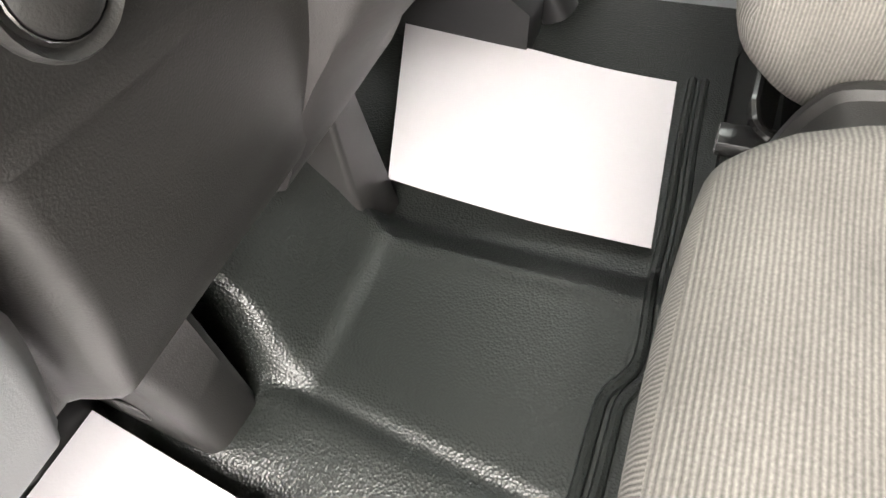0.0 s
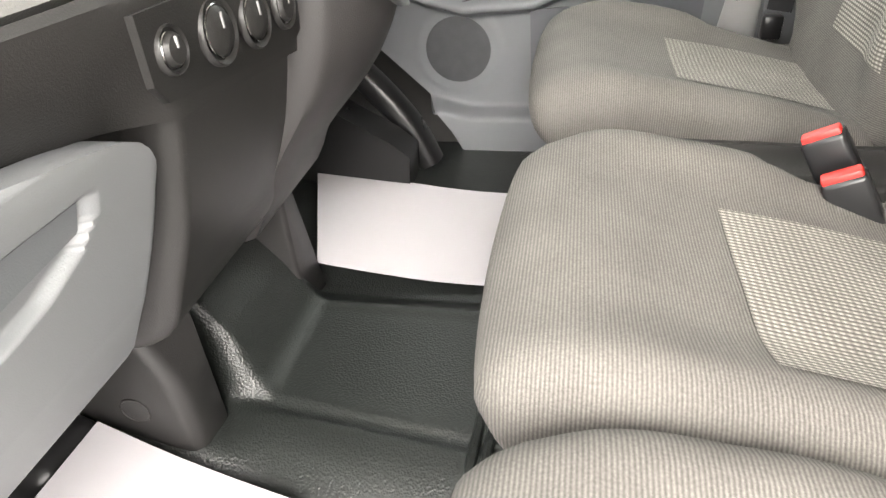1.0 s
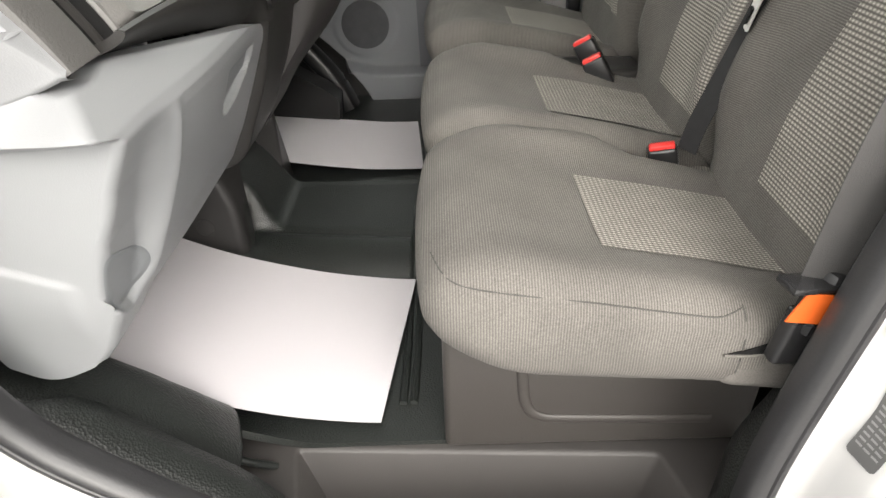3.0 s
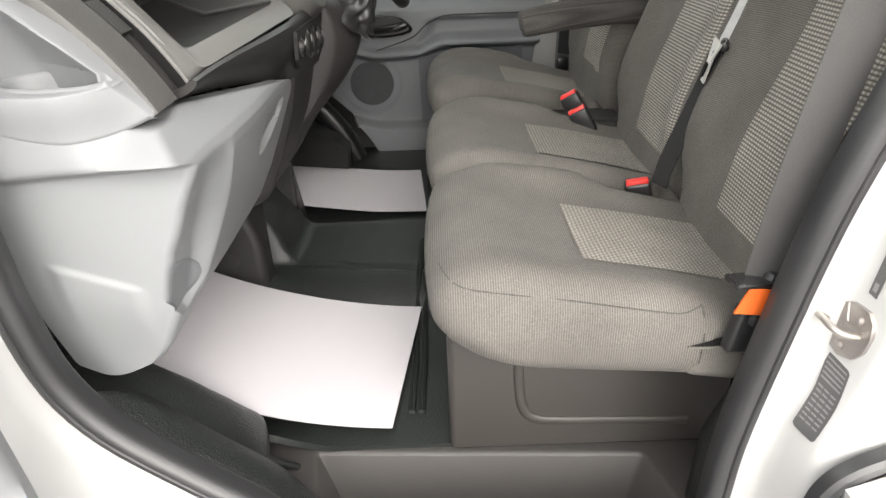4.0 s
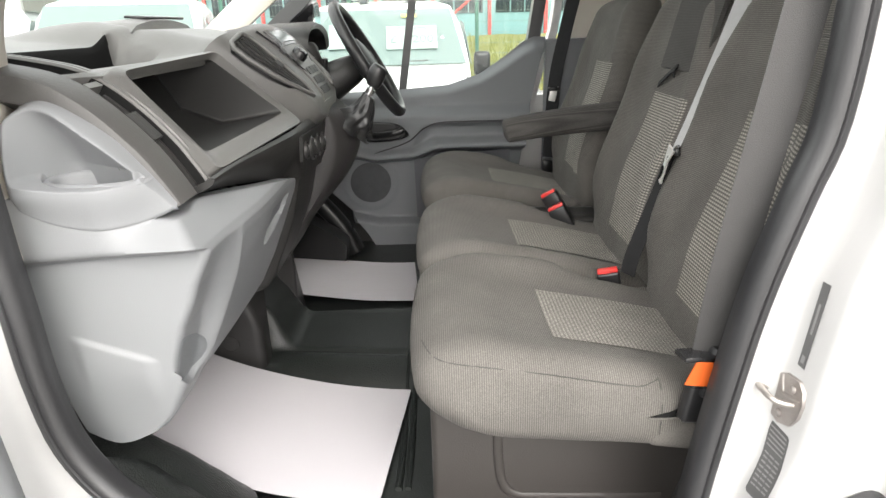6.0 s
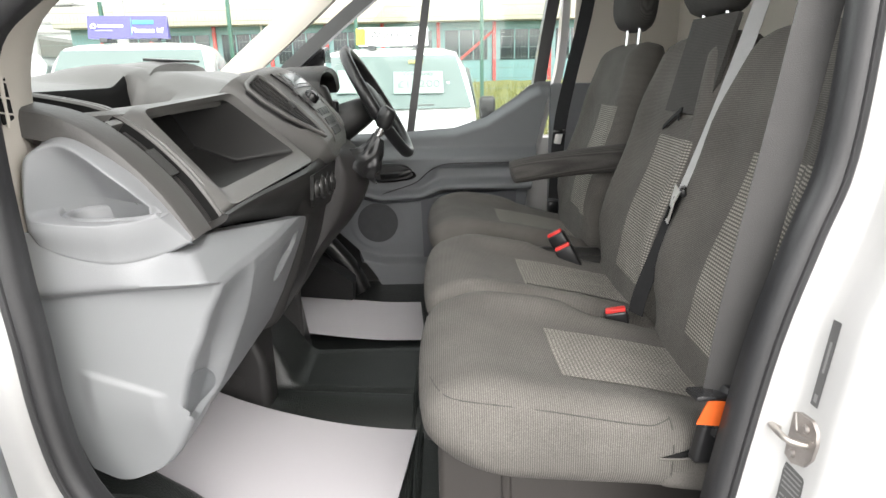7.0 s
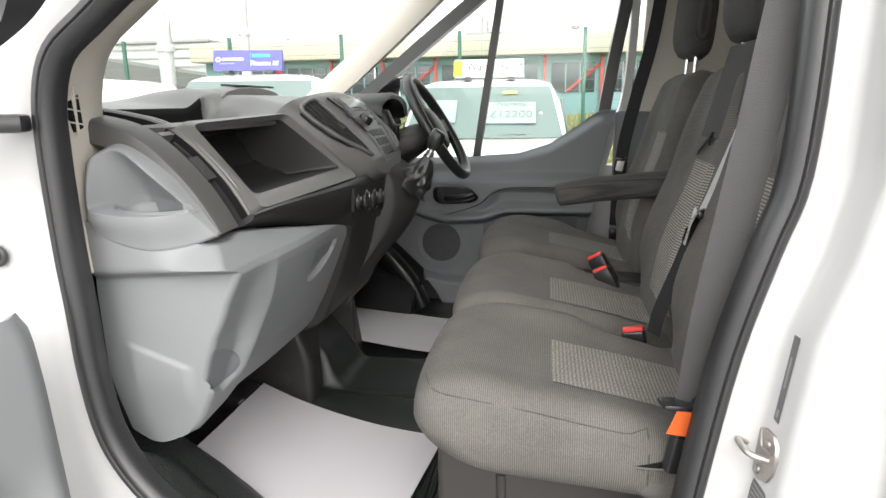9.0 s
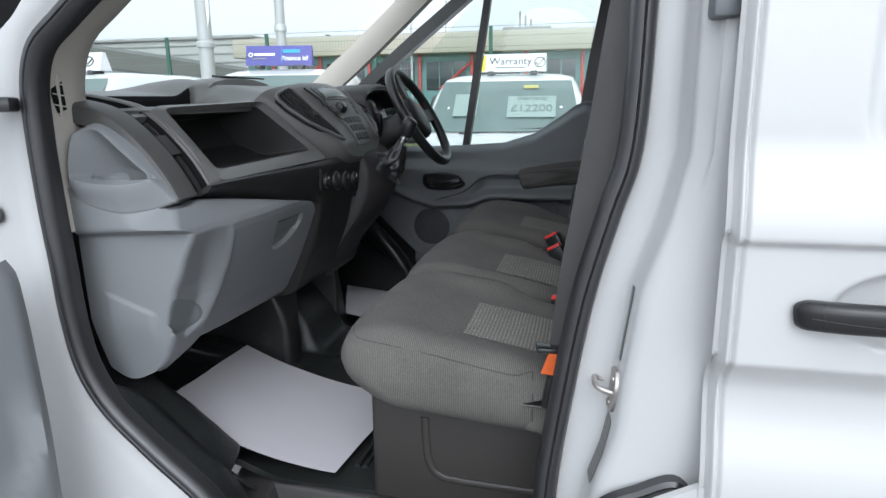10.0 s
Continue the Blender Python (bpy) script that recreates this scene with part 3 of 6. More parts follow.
part("window_frame", join(
    frame_bar(smoothline([(0.40, 1.70, 0.80), (0.43, 1.70, 1.0), (0.47, 1.70, 1.24), (0.47, 1.68, 1.40)], 5), 0.022, 0.03),
    frame_bar(smoothline([(-0.62, 1.70, 0.82), (-0.50, 1.70, 0.925), (-0.30, 1.70, 1.085), (-0.085, 1.70, 1.25), (0.06, 1.69, 1.37), (0.2, 1.68, 1.42), (0.47, 1.68, 1.42)], 5), 0.024, 0.03)), M_SEAL, d1, "black window frame")
part("divider_bar", frame_bar([(-0.092, 1.70, 0.64), (0.004, 1.70, 1.26), (0.02, 1.70, 1.37)], 0.014, 0.02), M_SEAL, d1, "black quarter-light divider")
pane = part("pane", prism([(-0.62, 1.705, 0.63), (0.40, 1.705, 0.63), (0.47, 1.70, 1.40), (0.10, 1.70, 1.40)], (0, 0.004, 0)), M_GLASS, d1)
pane.visible_shadow = False

# door frame in white, and the far centre pillar's trim
whole("wall_far_jamb", join(frame_bar(smoothline([(0.33, 1.70, 0.06), (0.36, 1.70, 0.40), (0.425, 1.70, 0.70), (0.485, 1.70, 0.90), (0.51, 1.70, 1.40)], 5), 0.014, 0.03)), M_PAINT, "white painted door frame beside the driver's seat", "van body", "structure")
whole("wall_far_pillar", sweep(smoothline([(0.60, 1.70, 0.0), (0.61, 1.70, 0.5), (0.66, 1.70, 0.85), (0.68, 1.69, 1.45)], 5), [(-0.13, -0.03), (0.24, -0.03), (0.24, 0.05), (-0.10, 0.05), (-0.13, 0.03)], up=(0, -1, 0)), M_BEIGE, "beige centre pillar trim behind the driver's door", "pillar trim", "structure", angle=60)
whole("pillar_lower_trim", rbox((0.62, 1.655, 0.42), (0.36, 0.03, 0.80), 0.012), M_DOORGREY, "dark grey lower pillar trim by the driver's seat", "pillar trim", "structure")
whole("wall_far_outer", rbox((0.2, 1.78, 0.02), (2.2, 0.05, 1.18), 0.01), M_PAINT, "white outer skin of the van's far side", "van body", "structure")
whole("wall_far_load_side", rbox((1.5, 1.78, 0.70), (1.4, 0.05, 1.6), 0.01), M_PAINT, "white load space side", "van body", "structure")
whole("wall_front_bulkhead", rbox((-1.0, 0.80, 0.30), (0.05, 1.9, 1.0), 0.01), M_BLACK, "black front bulkhead under the dashboard", "bulkhead", "structure")
whole("wall_near_kick", rbox((-0.78, -0.03, 0.35), (0.50, 0.03, 0.80), 0.01), M_BLACK, "black kick panel in the near footwell", "trim", "structure")


# driver's footwell: arch cover, ducts and pedals
M_ARCH = mat("glossy_black_moulding", (0.012, 0.012, 0.0125), 0.30, vary=0.2, scale=8, bump=0.15, spec=0.4)
fw = empty("footwell_cover", (-0.45, 1.42, 0.06), "black moulded cover over the driver's wheel arch", "footwell trim")
part("arch_cover", prism([(-0.80, 1.335, 0.40), (-0.62, 1.335, 0.33), (-0.456, 1.335, 0.256), (-0.34, 1.335, 0.188), (-0.297, 1.335, 0.153), (-0.306, 1.335, 0.05), (-0.80, 1.335, 0.05)], (0, 0.09, 0), 0.014, 3), M_ARCH, fw, "black moulded cover", angle=60)
part("kick_trim", sweep(smoothline([(-0.70, 1.50, 0.48), (-0.55, 1.49, 0.385), (-0.42, 1.475, 0.285), (-0.33, 1.47, 0.18), (-0.28, 1.465, 0.08)], 6), [(a * 0.035, b * 0.03) for a, b in oval((0, 0), 1, 1, 16, 3)]), M_ARCH, fw, "black curved kick trim", angle=60)
part("kick_panel", rbox((-0.74, 1.60, 0.28), (0.42, 0.03, 0.55), 0.01), M_BLACK, fw, "black side panel")
part("kick_panel", rbox((-0.43, 1.725, 0.30), (0.78, 0.03, 0.62), 0.01), M_BLACK, fw, "black side panel")
pdl = empty("pedal_set", (-0.55, 1.2, 0.2), "black foot pedals under the dashboard", "pedals")
for y in (1.10, 1.21, 1.31):
    pp = part("pedal_arm", tube(smoothline([(-0.70, y, 0.42), (-0.62, y, 0.30), (-0.56, y, 0.235)], 5), 0.008, 8), M_BLACK, pdl)
    part("pedal_pad", rbox((-0.555, y, 0.225), (0.015, 0.06, 0.055), 0.005, 2, (0, -40, 0)), M_SEAL, pdl, "rubber pedal pad")


# ---- seats ----
PROFILE = [(0.46, 0.272), (0.30, 0.283), (0.12, 0.300), (0.060, 0.312), (0.018, 0.330), (-0.012, 0.357), (-0.026, 0.392), (-0.018, 0.424), (0.010, 0.444), (0.055, 0.452), (0.11, 0.446), (0.16, 0.433),
           (0.22, 0.421), (0.29, 0.407), (0.36, 0.392), (0.42, 0.378), (0.455, 0.372), (0.478, 0.350), (0.478, 0.31)]
TOP = [(p.x, p.z) for p in smoothline([(x, 0, z) for x, z in PROFILE[8:17]], 6)]


def top_z(x, s):
    """Height of the cushion's top at x, s from -1 to 1 across it."""
    z = curve_at(TOP, x)
    roll = ease(0.46, 0.90, abs(s)) * ease(-0.04, 0.20, x) * (1 - 0.4 * ease(0.30, 0.46, x))
    return z + (0.026 if s > 0 else 0.022) * roll - 0.006 * (1 - abs(s)) * ease(0.0, 0.2, x) - 0.050 * ease(0.24, 0.34, x) * ease(0.68, 0.95, s)


def ruck(x, y):
    return 0.0025 * noise.noise((x * 9, y * 9, 1.7))


def cushion(y0, y1, dx=0.0, dz=0.0, near_drop=0.0):
    c, w = (y0 + y1) / 2, (y1 - y0) / 2
    ins = [(0.0, 0.040), (0.005, 0.026), (0.013, 0.014), (0.026, 0.005), (0.044, 0.0)]
    ys = [(y0 + d, i) for d, i in ins] + [(mixv(y0 + 0.06, y1 - 0.06, k / 14), 0.0) for k in range(15)] + [(y1 - d, i) for d, i in ins[::-1]]
    under = smoothline([(x, 0, z) for x, z in [*PROFILE[16:], *PROFILE[:9]]], 3)
    over = [Vector((mixv(TOP[0][0], TOP[-1][0], k / 22), 0, 0)) for k in range(1, 22)]
    rings = []
    for y, inset in ys:
        s = (y - c) / w
        ring = []
        for k, q in enumerate(under + over):
            x, z = q.x, q.z
            if k >= len(under):
                z = top_z(x, s) + ruck(x, y) * ease(0.0, 0.05, x)
            elif z > 0.40:
                z += (top_z(x, s) - top_z(x, 0.0)) * ease(0.40, 0.44, z)
            z -= near_drop * ease(-0.5, -1.0, s) * ease(0.33, 0.40, z)
            edge = (max(-1, min(1, (0.23 - x) / 0.22)), max(-1, min(1, (0.355 - z) / 0.07)))
            x, z = x + edge[0] * inset * (1.6 if x < 0.1 else 1.0), z + edge[1] * inset
            x += 0.012 * ease(0.14, 0.0, x)
            x -= 0.010 * math.cos(s * math.pi / 2) * ease(0.2, -0.03, x) - 0.012 * abs(s) ** 6 * ease(0.1, -0.02, x)
            ring.append((x + dx, y + 0.002 * noise.noise((x * 14, z * 14, y)), z + dz))
        rings.append(ring)
    bm = loft(rings)
    return uv_by(bm, lambda p, n: (p.x, p.z) if abs(p.y - c) > w - 0.011 or abs(n.x) < 0.8 else (p.y, p.z))


def cushion_insert(y0, y1, a, b, dx=0.0, dz=0.0, x0=0.20, x1=0.428):
    c, w = (y0 + y1) / 2, (y1 - y0) / 2

    def fn(u, v):
        y = mixv(a, b, v)
        x = mixv(x0, x1, u)
        return (x + dx, y, top_z(x, (y - c) / w) + ruck(x, y) + 0.0020 + dz)

    bm = sheet(fn, 14, 14)
    return uv_by(bm, lambda p, n: (p.y, p.x))


def seam(path, r=0.0022):
    return tube(path, r, 6)


TILT_UP = Vector((0.335, 0, 0.942)).normalized()
FRONT = Vector((-TILT_UP.z, 0, TILT_UP.x))
BASE = Vector((0.435, 0, 0.365))


def back_shift(h):
    """The upper back stands more upright than the lower."""
    return 0.064 * ease(0.08, 0.64, h)


def back_front(h, s, bol=0.030):
    """How far the front of a backrest stands out at height h along it, s from -1 to 1 across."""
    lumbar = 0.030 * math.exp(-(((h - 0.17) / 0.14) ** 2)) + back_shift(h)
    return lumbar + bol * ease(0.48, 0.88, abs(s)) * ease(0.02, 0.12, h) * (1 - 0.6 * ease(0.40, 0.60, h))


def backrest(y0, y1, dx=0.0, dz=0.0, top=0.605, taper=0.05, thick=0.125):
    c, w = (y0 + y1) / 2, (y1 - y0) / 2
    hs = [0.0, 0.01, 0.03] + [0.03 + (top - 0.09) * k / 16 for k in range(1, 17)] + [top - 0.04, top - 0.02, top - 0.006, top]
    rings = []
    for h in hs:
        end = max(0.0, 1 - (top - h) / 0.06)
        start = max(0.0, 1 - h / 0.03)
        k = 1 - 0.16 * end ** 2.5 - 0.06 * start ** 2
        ww = (w - taper * ease(0.38, top, h)) * k
        ring = []
        n = 18
        for i in range(n + 1):
            s = -1 + 2 * i / n
            e = 1 - abs(s) ** 7
            out = (back_front(h, s) + 0.035 * e - 0.035) - 0.045 * end ** 2
            q = BASE + TILT_UP * h + FRONT * out
            ring.append((q.x + dx, c + ww * math.copysign(abs(s) ** 0.9, s), q.z + dz))
        for i in range(n + 1):
            s = 1 - 2 * i / n
            e = 1 - abs(s) ** 5
            q = BASE + TILT_UP * h + FRONT * (back_shift(h) - 0.07 - (thick - 0.07) * e * (1 - 0.4 * end))
            ring.append((q.x + dx, c + ww * math.copysign(abs(s) ** 0.9, s), q.z + dz))
        rings.append(ring)
    bm = loft(rings)
    return uv_by(bm, lambda p, n: (p.z * 1.06, p.y))


def back_insert(y0, y1, a, b, h0, h1, dx=0.0, dz=0.0, fan=0.0):
    c, w = (y0 + y1) / 2, (y1 - y0) / 2

    def fn(u, v):
        h = mixv(h0, h1, u)
        y = mixv(a - fan * u, b + fan * u, v)
        s = (y - c) / (w - 0.05 * ease(0.38, 0.605, h))
        e = 1 - abs(s) ** 7
        q = BASE + TILT_UP * h + FRONT * (back_front(h, s) + 0.035 * e - 0.035 + 0.0024)
        return (q.x + dx, y, q.z + dz)

    bm = sheet(fn, 24, 14)
    return uv_by(bm, lambda p, n: (p.z * 1.06, p.y))


def head(c, dx=0.0, w=0.125):
    """A headrest on two chrome posts."""
    rings = []
    p0 = BASE + TILT_UP * 0.700
    for k in range(13):
        t = k / 12
        h = 0.640 + 0.20 * t
        end = abs(2 * t - 1) ** 5
        ww, th = w * (1 - 0.25 * end), 0.050 * (1 - 0.45 * end)
        o = BASE + TILT_UP * h + FRONT * (0.045 + 0.055 * t)
        ring = []
        for i in range(24):
            a = 2 * math.pi * i / 24
            ca, sa = math.cos(a), math.sin(a)
            q = o + FRONT * (th * math.copysign(abs(sa) ** 0.7, sa))
            ring.append((q.x + dx, c + ww * math.copysign(abs(ca) ** 0.6, ca), q.z))
        rings.append(ring)
    bm = loft(rings)
    return uv_by(bm, lambda p, n: (p.y, p.z))


def head_post(c, side, dx=0.0):
    q0, q1 = BASE + TILT_UP * 0.58 + FRONT * 0.02, BASE + TILT_UP * 0.68 + FRONT * 0.05
    return tube([(q0.x + dx, c + side * 0.06, q0.z), (q1.x + dx, c + side * 0.06, q1.z)], 0.006, 10, up=(0, 1, 0))


def seat(name, y0, y1, label, ins, dx=0.0, taper=0.05, ins_x0=0.20, near_drop=0.0, near_in=0.0, back=(0.10, 0.40), back_ins=(0.0, 0.2), group=""):
    c = (y0 + y1) / 2
    ob = empty(name, (0.25 + dx, c, 0.24), label, "van seat", group)
    cu = part("cushion", cushion(y0, y1, dx, 0.0, near_drop), M_SEAT, ob, "dark ribbed cloth cushion", angle=70)
    part("cushion_insert", cushion_insert(y0, y1, *ins, dx, 0.0, ins_x0), M_INS, cu, "light grey checked cloth panel")
    part("seam", seam([(x1_ + dx, mixv(ins[0], ins[1], k / 10), top_z(x1_, (mixv(ins[0], ins[1], k / 10) - c) / (y1 - c)) + 0.0015) for x1_ in (0.43,) for k in range(11)], 0.0014), M_SEAT, cu)
    br = part("backrest", backrest(y0 + near_in, y1, dx, 0.0, taper=taper), M_SEAT, ob, "dark ribbed cloth backrest", angle=70)
    part("back_insert", back_insert(y0, y1, *back_ins, *back, dx, 0.0, 0.0), M_BACKINS, br, "light grey checked cloth panel")
    hr = part("headrest", head(c, dx), M_HEAD, ob, "dark cloth headrest", angle=70)
    for s in (-1, 1):
        part("headrest_post", head_post(c, s, dx), M_CHROME, hr, "chrome post")
    return ob


seat_out = seat("van_seat", -0.03, 0.400, "dark grey cloth outer passenger seat with light checked panels", (0.078, 0.270), near_drop=0.012, near_in=0.014, group="seats in the cab", back=(0.062, 0.385), back_ins=(-0.002, 0.212))
seat_mid = seat("van_seat", 0.405, 0.842, "dark grey cloth middle seat with folding table in its back", (0.465, 0.708), group="seats in the cab", back=(0.055, 0.372), back_ins=(0.425, 0.648))
seat_drv = seat("van_seat", 0.975, 1.445, "dark grey cloth driver's seat with a fold-down armrest", (1.085, 1.300), dx=0.0, group="seats in the cab", back=(0.09, 0.410), back_ins=(1.00, 1.225))

# piping and trim of the seats
part("piping", seam(smoothline([(-0.002, 0.064, 0.4316), (0.008, 0.028, 0.4326), (0.021, 0.0055, 0.432), (0.043, -0.008, 0.4313), (0.093, -0.0205, 0.430), (0.167, -0.022, 0.419), (0.241, -0.0217, 0.4043), (0.301, -0.0225, 0.3945), (0.321, -0.0188, 0.3962), (0.334, -0.0124, 0.3986)], 5), 0.0010), M_HEAD, seat_out, "dark stitched seam")
part("side_seam", seam(smoothline([(0.333, 0.010, 0.404), (0.336, -0.016, 0.395), (0.338, -0.0295, 0.365), (0.338, -0.029, 0.320), (0.338, -0.018, 0.292)], 5), 0.0014), M_HEAD, seat_out)


# ---- seat box under the passenger bench ----
def panel_box(x0, x1, y0, y1, z0, z1):
    bm = rbox(((x0 + x1) / 2, (y0 + y1) / 2, (z0 + z1) / 2), (x1 - x0, y1 - y0, z1 - z0), 0.012, 3)
    return bm


box = empty("seat_box", (0.22, 0.45, 0.035), "dark brown-grey plastic seat box under the passenger seats", "seat base")
part("box_body", panel_box(0.006, 0.47, 0.105, 0.83, 0.036, 0.290), M_BROWN, box)
part("box_ridge", sweep(smoothline([(0.118, 0.1045, 0.232), (0.120, 0.1045, 0.180), (0.128, 0.1045, 0.128), (0.150, 0.1045, 0.104), (0.20, 0.1045, 0.098), (0.405, 0.1045, 0.090)], 6), [(a * 0.0085, b * 0.0042) for a, b in circle(1.0, 12)], up=(0, 1, 0)), M_BROWN, box, "moulded ridge", angle=70)
part("rear_skirt", rbox((0.400, 0.000, 0.322), (0.150, 0.060, 0.082), 0.018, 4, (0, 8, 0)), M_SEAT, seat_out, "grey cloth skirt by the recliner")

drv = empty("seat_riser", (0.22, 1.2, 0.035), "black steel seat riser under the driver's seat", "seat base")
M_ENAMEL = mat("glossy_black_enamel", (0.014, 0.014, 0.014), 0.16, vary=0.3, scale=25, bump=0.15, bump_scale=200)
part("riser_box", panel_box(0.10, 0.46, 1.00, 1.42, 0.036, 0.235), M_ENAMEL, drv)
part("front_plate", prism([(0.020, 0.985, 0.06), (0.020, 1.42, 0.06), (0.050, 1.42, 0.215), (0.050, 1.16, 0.235), (0.046, 1.05, 0.20), (0.035, 0.985, 0.13)], (0.010, 0, 0), 0.003), M_ENAMEL, drv, "glossy black pressed steel plate")
part("side_flange", sweep(smoothline([(0.005, 0.972, 0.04), (0.012, 0.972, 0.12), (0.030, 0.976, 0.175), (0.042, 1.05, 0.215), (0.046, 1.20, 0.245), (0.046, 1.42, 0.25)], 6), [(a * 0.014, b * 0.010) for a, b in oval((0, 0), 1, 1, 12, 3)]), M_ENAMEL, drv, "rolled flange of the riser")
part("side_bracket", prism([(0.015, 0.965, 0.05), (0.20, 0.965, 0.05), (0.20, 0.965, 0.22), (0.09, 0.965, 0.235), (0.055, 0.965, 0.18), (0.02, 0.965, 0.14)], (0, 0.012, 0), 0.003), M_ENAMEL, drv)
for k in range(2):
    part("slide_rail", rbox((0.20, 1.02 + 0.36 * k, 0.248), (0.40, 0.035, 0.02), 0.004), M_ENAMEL, drv)
part("adjuster_bar", tube(smoothline([(0.12, 1.01, 0.235), (0.045, 1.02, 0.262), (0.030, 1.05, 0.268), (0.030, 1.10, 0.270), (0.034, 1.36, 0.270), (0.12, 1.38, 0.24)], 6), 0.006, 8), M_ENAMEL, drv, "glossy black adjuster bar")
part("cable", tube(smoothline([(0.05, 0.985, 0.25), (0.025, 0.975, 0.20), (0.012, 0.962, 0.13), (0.03, 0.955, 0.07)], 6), 0.0045, 8), M_ENAMEL, drv)
for y, z in ((0.9635, 0.10), (0.9635, 0.175)):
    part("bolt", turned([(0.010, 0), (0.010, 0.005), (0.006, 0.008)], None, 12, Matrix.Translation((0.07, y, z)) @ FACE), M_STEEL, drv, "bright bolt head")


# ---- paper mats ----
def paper(corners, lift, nu=26, nv=20):
    a, b, c, d = [Vector((p[0], p[1], 0)) for p in corners]

    def fn(u, v):
        p = mixv(mixv(a, b, u), mixv(d, c, u), v)
        z = lift(u, v) + 0.0015 * noise.noise((p.x * 8, p.y * 8, 3.0))
        return (p.x, p.y, z)

    return sheet(fn, nu, nv, 0.0006)


whole("paper_mat", paper([(-0.513, 0.155), (-0.095, 0.143), (-0.047, 0.515), (-0.530, 0.562)], lambda u, v: 0.058 + (0.122 - 0.026 * v) * (1 - u) ** 2 + 0.006 * v * u), M_PAPER, "plain white paper protecting the passenger footwell", "paper mat", angle=80)
whole("paper_mat", paper([(-0.388, 0.978), (-0.036, 0.988), (-0.058, 1.318), (-0.530, 1.362)], lambda u, v: 0.084 + 0.036 * (1 - u) ** 2 * (1 - 0.4 * v) + 0.003 * math.sin(5 * u + 1) * v), M_PAPER, "plain white paper protecting the driver's footwell", "paper mat", angle=80)


# raised edge of the floor mat in front of the seats
me_ = [(-0.050, 0.19), (-0.046, 0.32), (-0.045, 0.50), (-0.041, 0.60), (-0.037, 0.667), (-0.036, 0.735), (-0.033, 0.770), (-0.012, 0.808), (-0.008, 0.84), (-0.012, 0.895), (-0.013, 0.96), (-0.013, 1.05), (-0.020, 1.20), (-0.024, 1.34)]
for off in (-0.006, 0.012):
    whole("mat_edge", tube(smoothline([(x - off, y, floor_z(x - off, y) + 0.003) for x, y in me_], 6), 0.0068, 8), M_RUBBER, "raised rubber rib along the floor mat", "mat", "structure")

# ---- dashboard ----
dash = empty("dashboard", (-0.6, 0.8, 0.3), "black and grey plastic van dashboard with open tray and glovebox", "dashboard")


def dash_edge(y):
    return curve_at([(0.03, -0.52), (0.10, -0.425), (0.20, -0.412), (0.50, -0.410), (0.56, -0.408), (0.62, -0.400), (0.95, -0.40), (1.02, -0.43), (1.6, -0.43)], y)


def pad_z(x, y):
    z = curve_at([(-1.0, 0.830), (-0.85, 0.848), (-0.76, 0.850), (-0.68, 0.843), (-0.58, 0.828), (-0.50, 0.829), (-0.44, 0.834), (-0.38, 0.832)], x)
    z += 0.058 * ease(0.46, 0.62, y) * ease(1.05, 0.92, y) * ease(-0.95, -0.65, x) * (1 - 0.55 * ease(-0.56, -0.40, x))
    z += 0.035 * ease(1.02, 1.12, y) * ease(1.52, 1.42, y) * ease(-0.75, -0.5, x)
    z += 0.022 * ease(-0.580, -0.606, x) * ease(0.66, 0.50, y)
    dip = ease(-0.616, -0.604, x) * ease(-0.512, -0.524, x) * ease(0.10, 0.115, y) * ease(0.545, 0.515, y + 0.35 * (x + 0.59))
    return z - 0.07 * dip


def pad():
    def fn(u, v):
        y = mixv(0.02, 1.60, v)
        x = mixv(-1.0, dash_edge(y), u)
        return (x, y, pad_z(x, y) - 0.006 * ease(0.97, 1.0, u))

    return sheet(fn, 60, 120, 0.01)


part("top_pad", pad(), M_PAD, dash, "dark grey grained top pad", angle=50)
def bin_pt(u, v):
    x = mixv(-0.6175, -0.516, u)
    y = mixv(0.110, 0.522 - 0.35 * (x + 0.59), v)
    return (x, y, pad_z(x, y) + 0.0015)


part("bin_liner", sheet(bin_pt, 40, 40), M_PIT, dash, "black open bin in the top", angle=50)
part("defrost_slot", rbox((-0.62, 0.80, 0.912), (0.05, 0.22, 0.006), 0.002, 2, (0, 4, 0)), M_GLOSS, dash)


def cowl():
    """The raised lid in the middle of the top."""
    rings = []
    for k in range(13):
        t = k / 12
        y = mixv(0.58, 0.93, t)
        w = math.sin(math.pi * t) ** 0.5
        rings.append([(-0.74, y, 0.875), (-0.70, y, 0.884 + 0.022 * w), (-0.62, y, 0.884 + 0.028 * w), (-0.585, y, 0.882 + 0.024 * w), (-0.58, y, 0.875)])
    return loft(rings)


part("top_lid", cowl(), M_PAD, dash)


def fascia(y0, y1, prof, nv=16, thick=0.01, bump=None):
    line = smoothline([(x, 0, z) for x, z in prof], 4)

    def fn(u, v):
        y = mixv(y0, y1, v)
        q = line[round(u * (len(line) - 1))]
        o = bump(q, y) if bump else (0, 0)
        return (q.x + o[0], y, q.z + o[1])

    return sheet(fn, len(line) - 1, nv, thick)


